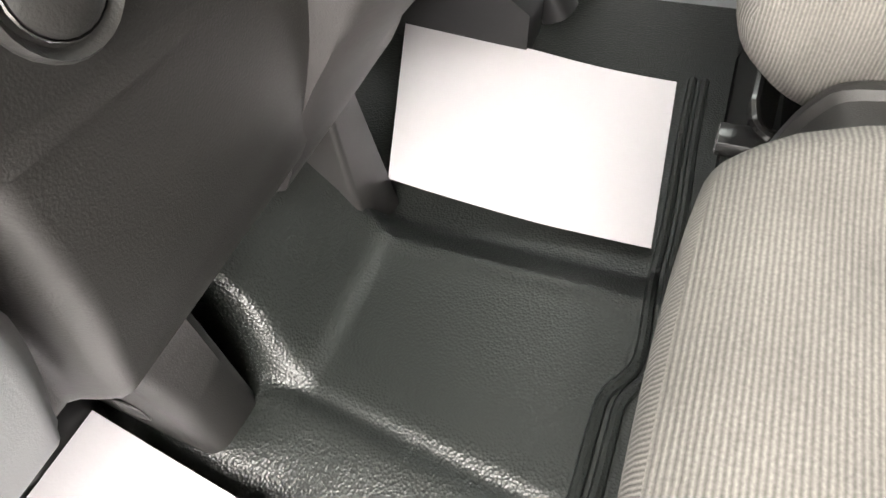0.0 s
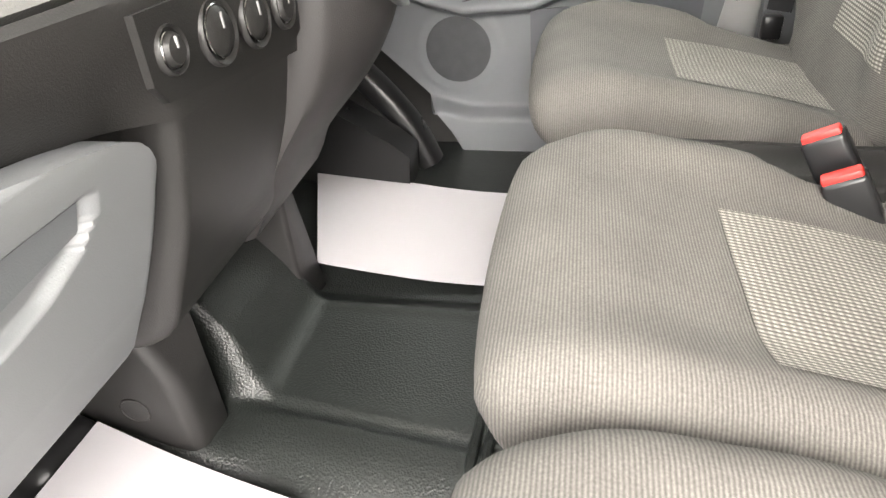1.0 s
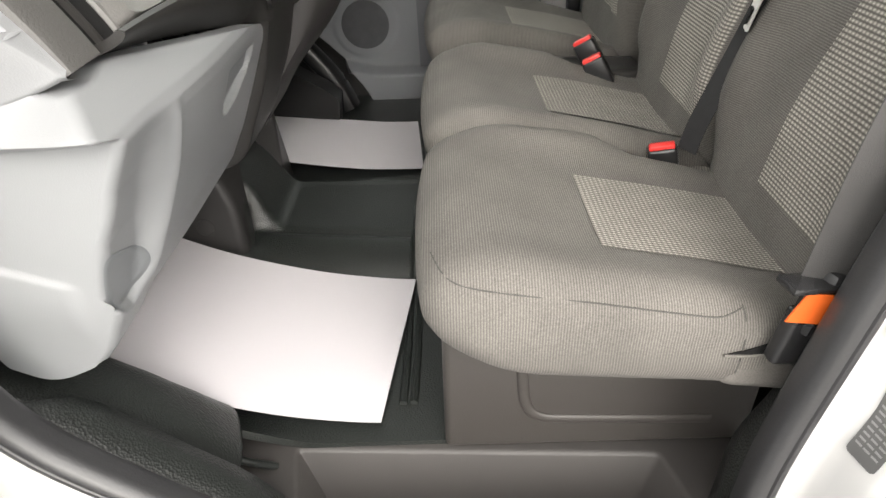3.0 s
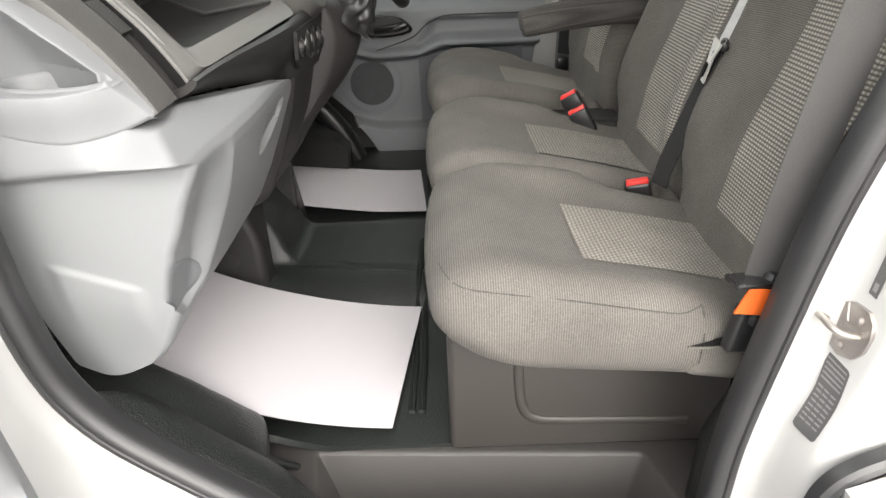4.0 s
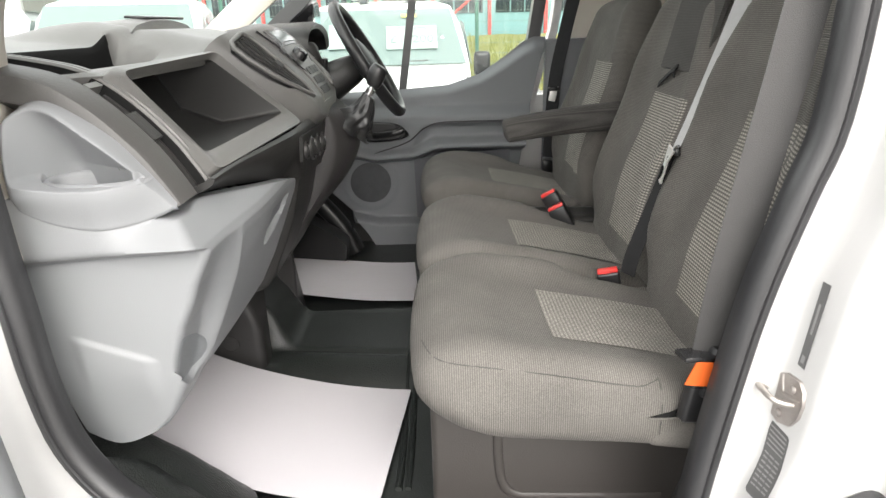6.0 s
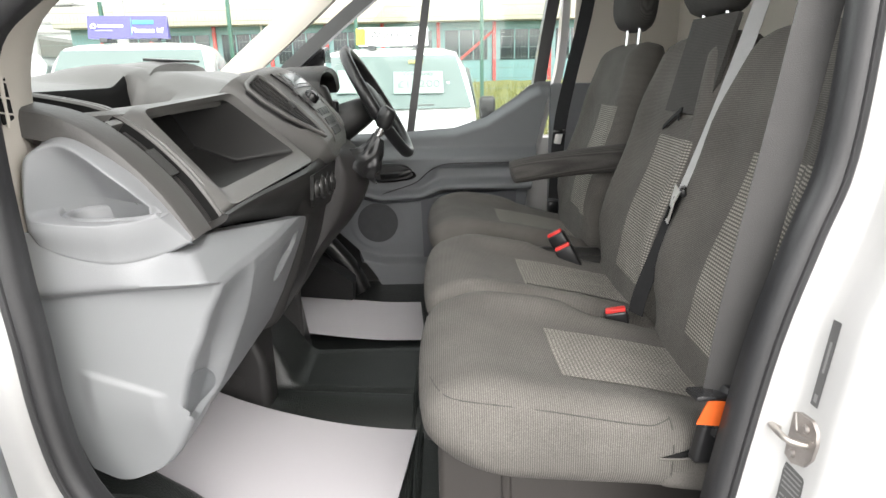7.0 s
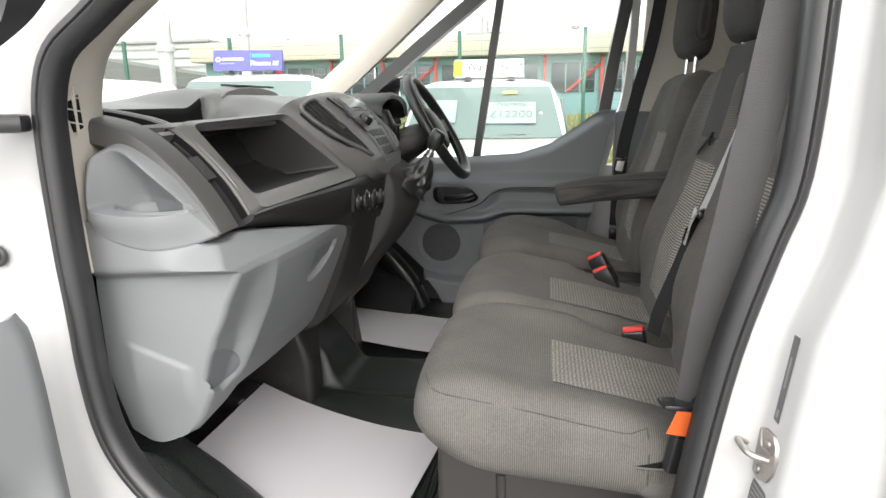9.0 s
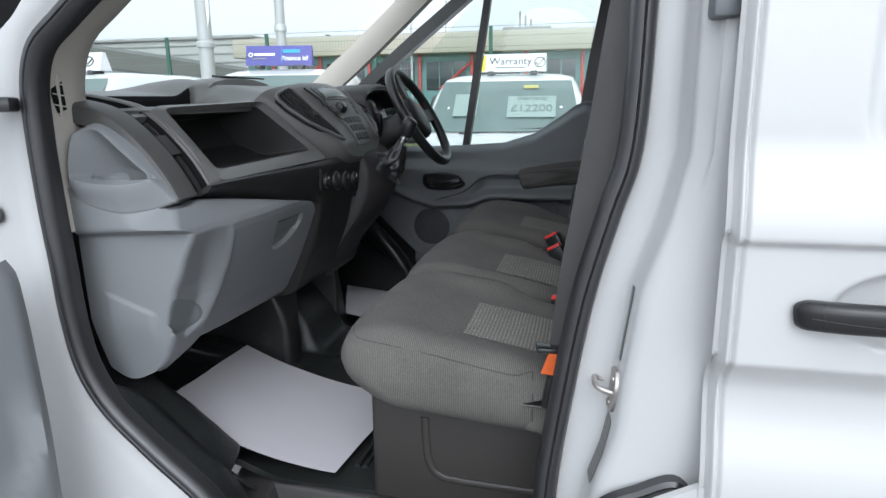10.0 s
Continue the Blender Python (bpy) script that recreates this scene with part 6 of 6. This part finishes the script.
# the driver's outside mirror, beyond the quarter light
dm = empty("door_mirror", (-0.45, 1.80, 0.80), "black door mirror with a pale glass outside the driver's window", "door mirror")
mr_ = [(-0.43, 1.76, 0.775), (-0.43, 1.885, 0.790), (-0.43, 1.90, 0.93), (-0.43, 1.875, 0.965), (-0.43, 1.775, 0.955), (-0.43, 1.755, 0.92)]
part("housing", loft([[(x + 0.012, 1.825 + (y - 1.825) * 1.10, 0.87 + (z - 0.87) * 1.09) for x, y, z in mr_], [(x - 0.04, 1.825 + (y - 1.825) * 1.10, 0.87 + (z - 0.87) * 1.09) for x, y, z in mr_], [(x - 0.10, 1.825 + (y - 1.825) * 0.7, 0.87 + (z - 0.87) * 0.7) for x, y, z in mr_]]), M_GLOSS, dm, "black plastic housing")
part("mirror_glass", prism([(x + 0.0125, y, z) for x, y, z in mr_], (0.003, 0, 0)), mat("mirror_face", (0.86, 0.88, 0.88), 0.03, 1.0, vary=0.02, scale=5), dm, "clear mirror glass")
part("mirror_arm", rbox((-0.46, 1.745, 0.755), (0.07, 0.09, 0.05), 0.015, 3), M_GLOSS, dm)


# ---- outside: ground, parked vans, fence, works building ----
M_TARMAC = mat("concrete_yard", (0.28, 0.275, 0.268), 0.85, vary=0.3, scale=1.5, bump=0.6, bump_scale=120)
M_GRASS = mat("rough_grass", (0.13, 0.17, 0.04), 0.9, vary=0.5, scale=2.0, bump=0.8, bump_scale=40, col2=(0.22, 0.19, 0.08))
M_LEAF = mat("dull_leaves", (0.07, 0.085, 0.05), 0.7, vary=0.4, scale=3.0)
M_GREENPAINT = mat("green_fence_paint", (0.03, 0.11, 0.075), 0.5, vary=0.2, scale=8)
M_CLAD = mat("teal_cladding", (0.17, 0.31, 0.31), 0.55, vary=0.12, scale=0.6, bump=0.2, bump_scale=20)
M_CREAM = mat("cream_fascia", (0.46, 0.44, 0.36), 0.6, vary=0.15, scale=0.5)
M_ROOFTOP = mat("grey_roofing", (0.33, 0.33, 0.31), 0.7, vary=0.15, scale=0.5)
M_REDPOST = mat("red_post_paint", (0.45, 0.06, 0.05), 0.5, vary=0.15, scale=6)
M_WINDARK = mat("dark_window", (0.035, 0.045, 0.05), 0.12, vary=0.2, scale=4)
M_POLE = mat("galvanised_post", (0.50, 0.51, 0.50), 0.5, 0.3, vary=0.15, scale=8)
M_VAN = mat("van_white_paint", (0.78, 0.79, 0.79), 0.22, vary=0.03, scale=2, coat=0.7)
M_VANGLASS = mat("van_glass", (0.155, 0.205, 0.195), 0.06, vary=0.15, scale=3, spec=0.8)
M_BLUE = mat("blue_sign_face", (0.060, 0.055, 0.30), 0.35, vary=0.05, scale=6)
M_SIGNWHITE = mat("white_sign_face", (0.80, 0.80, 0.80), 0.4, vary=0.03, scale=6)
M_YELLOW = mat("yellow_logo", (0.80, 0.62, 0.02), 0.4, vary=0.05, scale=6)
M_INK = mat("dark_ink", (0.075, 0.08, 0.085), 0.5, vary=0.05, scale=20)
M_CYAN = mat("light_blue_ink", (0.05, 0.35, 0.75), 0.5, vary=0.05, scale=20)
M_CARDINK = mat("faded_card_print", (0.17, 0.21, 0.20), 0.6, vary=0.1, scale=20)
M_CARD = mat("price_card", (0.30, 0.37, 0.35), 0.6, vary=0.04, scale=10)
M_HAZE = mat("far_hill", (0.30, 0.33, 0.33), 0.9, vary=0.12, scale=0.2)

whole("ground", sheet(lambda u, v: (mixv(-1500, 1500, u), mixv(-1500, 1500, v), GROUND), 40, 40), M_TARMAC, "pale worn concrete yard reaching to the distance", "ground", "structure")


def words(text, size, m, material, parent, name="lettering", bold=0.0):
    """Flat lettering in the built-in font, turned to a mesh, in the plane given by the matrix m."""
    cu = bpy.data.curves.new("text", "FONT")
    cu.body, cu.size, cu.extrude, cu.offset = text, size, 0.002, bold
    cu.align_x, cu.align_y = "CENTER", "CENTER"
    tmp = new("text", cu)
    me = bpy.data.meshes.new_from_object(tmp)
    bpy.data.objects.remove(tmp)
    me.transform(m)
    me.materials.clear()
    me.materials.append(material)
    ob = new(name, me)
    ob.parent = parent
    me.transform(Matrix.Translation(-parent.location))
    return ob


def frame_of(at, yaw, up=0.0):
    """A frame whose x runs to the viewer's right along a sign that faces -y, turned by yaw degrees."""
    return Matrix.Translation(at) @ Matrix.Rotation(radians(yaw), 4, "Z") @ Matrix.Rotation(radians(90 - up), 4, "X")


def shift(bm, m):
    bmesh.ops.transform(bm, matrix=m, verts=bm.verts)
    return bm


def small_van(name, at, yaw, label, w=1.72, h=1.80, length=4.3):
    """A small panel van that faces -y before it is turned."""
    ob = empty(name, at, label, "van", "parked vans")
    base = Matrix.Translation(at) @ Matrix.Rotation(radians(yaw), 4, "Z")
    hw = w / 2

    def rows(y, half, z0, z1, r):
        out = []
        for a, b in ((-1, z0), (-1, mixv(z0, z1, 0.5)), (-0.985, z1 - r * 1.5), (-0.90, z1 - r * 0.35), (-0.72, z1), (-0.3, z1 + 0.012), (0.3, z1 + 0.012), (0.72, z1), (0.90, z1 - r * 0.35), (0.985, z1 - r * 1.5), (1, mixv(z0, z1, 0.5)), (1, z0)):
            tuck = 1 - 0.09 * ease(1.0, h, b) 
            out.append((a * half * tuck, y, b))
        return out

    st = [(0.0, 0.78, 0.28, 0.62), (0.06, 0.90, 0.22, 0.80), (0.25, 0.97, 0.2, 0.93), (0.75, 1.0, 0.2, 1.03), (0.95, 1.0, 0.2, 1.08), (1.25, 1.0, 0.2, 1.36), (1.62, 1.0, 0.2, h - 0.10), (1.85, 1.0, 0.2, h - 0.03), (2.3, 1.0, 0.2, h), (3.6, 1.0, 0.2, h), (length - 0.1, 0.98, 0.22, h - 0.02), (length, 0.95, 0.3, h - 0.10)]
    rings = []
    for k in range(len(st) - 1):
        for i in range(4):
            t = i / 4
            y, f, z0, z1 = [mixv(p_, q_, t) for p_, q_ in zip(st[k], st[k + 1])]
            rings.append(rows(y, hw * f, z0, z1, 0.10))
    rings.append(rows(st[-1][0], hw * st[-1][1], st[-1][2], st[-1][3], 0.10))
    part("body", shift(loft(rings), base), M_VAN, ob, angle=35)
    tilt = math.atan2(h - 0.10 - 1.08, 0.67)

    def glassy(pts, off):
        return shift(prism(pts, off, 0.0), base)

    def screen():
        def fn(u, v):
            y = mixv(0.965, 1.60, v)
            z = mixv(1.095, h - 0.115, v) + 0.018
            half = hw * mixv(0.93, 0.80, v)
            a = -1 + 2 * u
            return (a * half, y - 0.025 + 0.05 * abs(a) ** 3, z)

        return sheet(fn, 14, 8, -0.006)

    part("windscreen", shift(screen(), base), M_VANGLASS, ob, "tinted windscreen")
    for s in (-1, 1):
        part("side_window", glassy([(s * hw * 1.004, 1.15, 1.10), (s * hw * 1.004, 2.05, 1.10), (s * hw * 0.955, 2.0, h - 0.22), (s * hw * 0.965, 1.62, h - 0.25)], (s * 0.006, 0, 0)), M_VANGLASS, ob, "dark side window")
        mi = part("mirror", shift(rbox((s * (hw + 0.11), 1.10, 1.10), (0.17, 0.10, 0.24), 0.04, 3), base), M_GLOSS, ob, "black door mirror")
        part("headlight", shift(rbox((s * hw * 0.78, 0.10, 0.72), (0.30, 0.16, 0.22), 0.05, 3), base), M_VANGLASS, ob, "clear headlight")
        for y in (0.75, length - 0.85):
            wh = part("wheel", shift(turned([(0.30, -0.09), (0.31, 0.0), (0.30, 0.09), (0.20, 0.095)], None, 24, Matrix.Translation((s * (hw - 0.08), y, 0.31)) @ Matrix.Rotation(radians(90 * s), 4, "Y")), base), M_SEAL, ob, "black tyre")
    part("grille", shift(rbox((0, 0.02, 0.62), (0.9, 0.05, 0.18), 0.02, 2), base), M_GLOSS, ob)
    part("wiper", shift(tube([(-0.45, 0.93, 1.10), (0.0, 0.97, 1.13), (0.45, 0.98, 1.15)], 0.010, 6), base), M_SEAL, ob)
    return ob, base, h


def roof_sign(at, yaw, w, hgt, deep, face, label):
    """A wedge-shaped roof board standing on a van."""
    ob = empty("roof_sign", at, label, "roof sign")
    m = Matrix.Translation(at) @ Matrix.Rotation(radians(yaw), 4, "Z")
    bm = loft([[(-w / 2, -deep / 2, 0), (w / 2, -deep / 2, 0), (w / 2, deep / 2, 0), (-w / 2, deep / 2, 0)], [(-w / 2, -deep / 8, hgt), (w / 2, -deep / 8, hgt), (w / 2, deep / 8, hgt), (-w / 2, deep / 8, hgt)]])
    part("board", shift(bevel(bm, 0.012, 2), m), face, ob)
    for s in (-1, 1):
        part("foot", shift(rbox((s * w * 0.32, 0, -0.015), (0.08, deep, 0.05), 0.008), m), M_INK, ob)
    lean_ = math.degrees(math.atan2(deep * 0.375, hgt))
    return ob, lambda x, z: frame_of(m @ Vector((x, -deep / 2 + z / hgt * deep * 0.375 - 0.006, z)), yaw, lean_)


def patch(ob, m, w, h, material, name="mark"):
    bm = rbox((0, 0, 0), (w, h, 0.004), 0.0)
    return part(name, shift(bm, m), material, ob)


# van with the warranty board, facing the cab
v1, b1, h1 = small_van("parked_van", (-0.44, 4.85, GROUND), 2, "small white panel van with a price card in its windscreen", 1.80, 1.74)
s1, f1 = roof_sign((-0.47, 6.75, GROUND + 1.74 + 0.02), 2, 0.78, 0.20, 0.22, M_SIGNWHITE, "white roof board with a yellow corner, lettered Warranty")
patch(s1, f1(-0.36, 0.10), 0.10, 0.19, M_YELLOW, "yellow_corner")
words("Warranty", 0.125, f1(-0.02, 0.115), M_INK, s1)
patch(s1, f1(-0.02, 0.045), 0.36, 0.012, M_TAGINK, "print_bar")
tick = [(-0.045, 0.0), (-0.015, -0.035), (0.05, 0.05)]
mm = f1(0.32, 0.10)
part("tick", tube([mm @ Vector((x, y, 0.004)) for x, y in tick], 0.006, 6), M_INK, s1)
part("tick_ring", tube([mm @ Vector((0.06 * math.cos(a), 0.06 * math.sin(a), 0.004)) for a in [2 * math.pi * i / 24 for i in range(24)]], 0.005, 6, True), M_INK, s1)
card = empty("price_card", (-0.20, 6.7, GROUND + 1.3), "pale windscreen card with a printed price", "price card")


def on_screen(x, v):
    """A frame on the van's raked windscreen."""
    y, z = mixv(0.965, 1.60, v) - 0.045, mixv(1.095, 1.74 - 0.115, v) + 0.03
    return b1 @ Matrix.Translation((x, y, z)) @ Matrix.Rotation(math.atan2(1.74 - 0.115 - 1.095, 0.635), 4, "X")


patch(card, on_screen(0.30, 0.46), 0.52, 0.34, M_CARD, "card_sheet")
words("Warranty", 0.085, on_screen(0.30, 0.62) @ Matrix.Translation((0, 0, 0.004)), M_CARDINK, card)
words("\u00a312200", 0.150, on_screen(0.30, 0.42) @ Matrix.Translation((0, 0, 0.004)), M_CARDINK, card)
patch(card, on_screen(-0.42, 0.50), 0.26, 0.36, M_CARD, "leaflet")
patch(card, on_screen(0.28, 0.86), 0.16, 0.05, mat("faded_yellow", (0.50, 0.46, 0.14), 0.5), "yellow_sticker")

# van with the finance board
v2, b2, h2 = small_van("parked_van", (-2.95, 5.00, GROUND), 14, "white van with a blue board on its roof", 1.80, 1.86)
s2, f2 = roof_sign((-3.47, 6.85, GROUND + 1.90), 14, 0.83, 0.245, 0.22, M_BLUE, "blue roof board lettered Finance it?")
words("Finance it?", 0.082, f2(0.20, 0.085), M_SIGNWHITE, s2, bold=0.002)
patch(s2, f2(0.16, 0.175), 0.22, 0.045, M_CYAN, "print_bar")
patch(s2, f2(-0.18, 0.135), 0.26, 0.032, M_SIGNWHITE, "print_bar")
patch(s2, f2(-0.25, 0.085), 0.18, 0.018, M_TAGINK, "print_bar")
mm = f2(-0.355, 0.13)
part("round_mark", tube([mm @ Vector((0.024 * math.cos(a), 0.024 * math.sin(a), 0.004)) for a in [2 * math.pi * i / 20 for i in range(20)]], 0.009, 6, True), M_SIGNWHITE, s2)
part("divider_line", tube([f2(0.035, 0.03) @ Vector((0, 0, 0.004)), f2(0.035, 0.215) @ Vector((0, 0, 0.004))], 0.003, 6, up=(1, 0, 0)), M_CYAN, s2)
# van at the far left
v3, b3, h3 = small_van("parked_van", (-6.45, 4.9, GROUND), 2, "white van with dark side window beside the fence", 1.74, 1.87)
s3, f3 = roof_sign((-6.50, 6.80, GROUND + 1.89), 2, 0.90, 0.24, 0.24, M_SIGNWHITE, "white roof board with a round tick mark on a parked van")
mm = f3(0.27, 0.12)
part("tick", tube([mm @ Vector((x, y, 0.004)) for x, y in tick], 0.008, 6), M_INK, s3)
part("tick_ring", tube([mm @ Vector((0.065 * math.cos(a), 0.065 * math.sin(a), 0.004)) for a in [2 * math.pi * i / 24 for i in range(24)]], 0.007, 6, True), M_INK, s3)

# lamp posts and poles
def post(name, x, y, r, h, label, material=M_POLE, collar=None):
    ob = empty(name, (x, y, GROUND), label, "post")
    part("shaft", turned([(r, 0), (r, h * 0.5), (r * 0.9, h)], (x, y, GROUND), 18), material, ob)
    if collar:
        part("collar", turned([(r * 1.25, 0), (r * 1.25, 0.10), (r, 0.14)], (x, y, GROUND + collar), 18), material, ob)
    return ob


p1 = post("lamp_post", -7.75, 12.0, 0.155, 8.0, "thick grey steel lamp post with a hanging tag", collar=2.6)
part("hanging_sheet", prism([(-7.58, 11.86, GROUND + 3.8), (-7.50, 11.86, GROUND + 3.7), (-7.52, 11.86, GROUND + 3.2), (-7.58, 11.86, GROUND + 3.0)], (0, 0.01, 0)), M_SIGNWHITE, p1, "torn white sheet")
post("lamp_post", -6.06, 12.2, 0.105, 8.0, "grey steel lamp post behind the fence", collar=2.9)
post("flag_pole", -8.0, 30.0, 0.055, 9.0, "thin far lamp column")
post("flag_pole", -6.5, 31.0, 0.05, 6.6, "thin far pole beside the works")

# mesh fence
fn_ = empty("mesh_fence", (-9.0, 12.6, GROUND), "green welded mesh fence on steel posts", "fence")
for k in range(13):
    x = -22.0 + 2.5 * k + 0.42
    part("fence_post", rbox((x, 12.55, GROUND + 1.45), (0.07, 0.07, 2.9), 0.01), M_GREENPAINT, fn_, "green fence post")


def wires():
    verts, faces = [], []

    def bar(a_, b_, r):
        d = (Vector(b_) - Vector(a_)).normalized()
        s_ = Vector((0, 1, 0))
        u_ = d.cross(s_)
        o = len(verts)
        for p_ in (a_, b_):
            for x, y in ((-r, -r), (r, -r), (r, r), (-r, r)):
                verts.append(tuple(Vector(p_) + s_ * x + u_ * y))
        for i in range(4):
            faces.append((o + i, o + (i + 1) % 4, o + 4 + (i + 1) % 4, o + 4 + i))

    for k in range(15):
        z = GROUND + 0.1 + 0.2 * k
        bar((-22, 12.6, z), (9, 12.6, z), 0.004)
    for k in range(440):
        x = -22 + 0.07 * k
        bar((x, 12.6, GROUND + 0.05), (x, 12.6, GROUND + 2.95), 0.0013)
    me = bpy.data.meshes.new("wires")
    me.from_pydata(verts, [], faces)
    bm = bmesh.new()
    bm.from_mesh(me)
    return bm


tagged(part("mesh_panel", wires(), mat("weathered_wire", (0.16, 0.21, 0.19), 0.6, 0.2, vary=0.2, scale=6), fn_, "green welded wires", smooth=False), kind="stuff")

# the works building across the road
wk = empty("works_building", (-4.0, 32.0, GROUND), "long low teal works building with cream roof edge", "building")
part("wall", rbox((4.5, 33.0, GROUND + 1.8), (43.0, 5.0, 3.6), 0.02), M_CLAD, wk, "teal clad wall")
part("roof_edge", rbox((4.5, 32.7, GROUND + 4.03), (43.6, 6.2, 0.90), 0.05), M_CREAM, wk, "cream roof edge")
part("roof", rbox((4.5, 33.4, GROUND + 4.56), (43.0, 5.0, 0.16), 0.03), M_ROOFTOP, wk, "grey flat roof")
for k in range(16):
    x = -15.5 + 2.6 * k
    part("red_post", rbox((x, 30.35, GROUND + 1.8), (0.16, 0.12, 3.6), 0.02), M_REDPOST, wk, "red steel post")
    if k % 3 == 1:
        part("brace", tube([(x, 30.35, GROUND + 3.2), (x - 1.6, 30.35, GROUND + 1.9)], 0.07, 6), M_REDPOST, wk, "red brace")
    wx = x + 1.3
    wd = part("window", rbox((wx, 30.48, GROUND + 2.55), (2.0, 0.06, 1.35), 0.01), M_WINDARK, wk, "dark works window")
    for j in (-0.33, 0.33):
        part("glazing_bar", rbox((wx + j * 2.0 / 2, 30.43, GROUND + 2.55), (0.05, 0.05, 1.35), 0.0), M_CLAD, wd)
for k in range(3):
    part("flue", turned([(0.05, 0), (0.05, 1.1 - 0.2 * k)], (-3.1 + 0.28 * k, 33.0, GROUND + 4.6), 10), M_ROOFTOP, wk)
part("roof_unit", rbox((-2.7, 33.0, GROUND + 4.80), (2.4, 1.0, 0.25), 0.03), M_ROOFTOP, wk)
part("roof_cowl", turned([(0.12, 0), (0.12, 0.35), (0.22, 0.40), (0.22, 0.55)], (1.55, 33.0, GROUND + 4.6), 12), M_ROOFTOP, wk)
part("roof_cowl", turned([(0.10, 0), (0.10, 0.25), (0.18, 0.3)], (-13.5, 33.0, GROUND + 4.6), 12), M_ROOFTOP, wk)

# verge with rough grass before the works, and far sheds and scrub at the left
whole("verge", sheet(lambda u, v: (mixv(-30, 30, u), mixv(14, 29, v), GROUND + 0.01 + 0.9 * ease(0.1, 0.9, v) + 0.12 * noise.noise((u * 30, v * 12, 0))), 80, 24), M_GRASS, "rough grass verge rising towards the works", "verge", "structure")
tuft = bmesh.new()
rnd = random.Random(4)
for k in range(5200):
    x, y = rnd.uniform(-12, 16), rnd.uniform(13.6, 24)
    v = (y - 14) / 15
    z = GROUND + 0.9 * ease(0.1, 0.9, v)
    hh, lean_ = rnd.uniform(0.15, 0.55), rnd.uniform(-0.2, 0.2)
    a = [tuft.verts.new(q) for q in ((x - 0.03, y, z), (x + 0.03, y, z), (x + lean_, y + rnd.uniform(-0.1, 0.1), z + hh))]
    tuft.faces.new(a)
whole("grass_tufts", tuft, M_GRASS, "dry green and straw grass tufts on the verge", "grass", "stuff", smooth=False)
sh = empty("far_shed", (-26.0, 30.0, GROUND), "long pale industrial shed with a sloping roof", "building")
part("wall", prism([(-45, 34, GROUND), (-15.5, 34, GROUND), (-15.5, 34, GROUND + 1.9), (-45, 34, GROUND + 5.6)], (0, 5, 0)), M_HAZE, sh, "grey shed wall")
part("roof", prism([(-45, 33.8, GROUND + 5.6), (-15.3, 33.8, GROUND + 1.9), (-15.3, 33.8, GROUND + 2.6), (-45, 33.8, GROUND + 7.2)], (0, 5.4, 0)), mat("dark_roof_sheet", (0.13, 0.135, 0.12), 0.6, vary=0.2, scale=0.8), sh, "dark sloping roof")
bk = empty("far_shed", (-30.0, 42.0, GROUND), "pale ribbed industrial shed behind the dark roof", "building")
M_PALE = mat("pale_wall_sheet", (0.42, 0.43, 0.41), 0.5, vary=0.25, scale=0.8)
part("wall", rbox((-36.0, 44.0, GROUND + 2.9), (26.0, 4.0, 5.8), 0.02), M_PALE, bk, "pale sheet wall")
part("roof", rbox((-36.0, 44.0, GROUND + 5.88), (26.4, 4.4, 0.16), 0.02), M_ROOFTOP, bk, "grey roof edge")
for k in range(4):
    part("wall_rail", rbox((-36.0, 41.97, GROUND + 3.6 + 0.6 * k), (26.0, 0.06, 0.10), 0.0), M_ROOFTOP, bk, "grey sheeting rail")


def bush(c, r, n, seed):
    rnd = random.Random(seed)
    bm = bmesh.new()
    for k in range(n):
        d = Vector((rnd.gauss(0, 1), rnd.gauss(0, 1), rnd.gauss(0, 0.8))).normalized() * (rnd.random() ** 0.4)
        p_ = Vector(c) + Vector((d.x * r[0], d.y * r[1], d.z * r[2])) * (0.8 + 0.4 * noise.noise(d * 2.2 + Vector((seed, 0, 0))))
        s_ = rnd.uniform(0.03, 0.08)
        e1 = Vector((rnd.gauss(0, 1), rnd.gauss(0, 1), rnd.gauss(0, 1))).normalized() * s_
        e2 = e1.orthogonal().normalized() * s_ * 0.6
        vs = [bm.verts.new(p_ + q) for q in (e1, e2, -e1, -e2)]
        bm.faces.new(vs)
    return bm


for k, (x, y, z, r, n) in enumerate(((-8.4, 13.5, 0.45, (0.9, 0.5, 0.75), 1100), (-5.0, 13.6, 0.3, (0.8, 0.5, 0.5), 700), (-13.0, 14.2, 0.5, (1.6, 0.7, 0.7), 1200), (-17.5, 15.0, 0.5, (2.0, 0.8, 0.8), 1200))):
    b_ = empty("scrub_bush", (x, y, GROUND), "thin straggling scrub bush behind the fence", "bush", "scrub along the fence")
    part("stems", join(*[tube([(x + 0.1 * i, y, GROUND), (x + 0.25 * i, y + 0.05, z), (x + 0.4 * i, y, z + 0.4)], 0.015, 6) for i in (-1, 0, 1)]), M_LEAF, b_)
    tagged(part("leaves", bush((x, y, z), r, n, k + 1), M_LEAF, b_, smooth=False), kind="stuff")
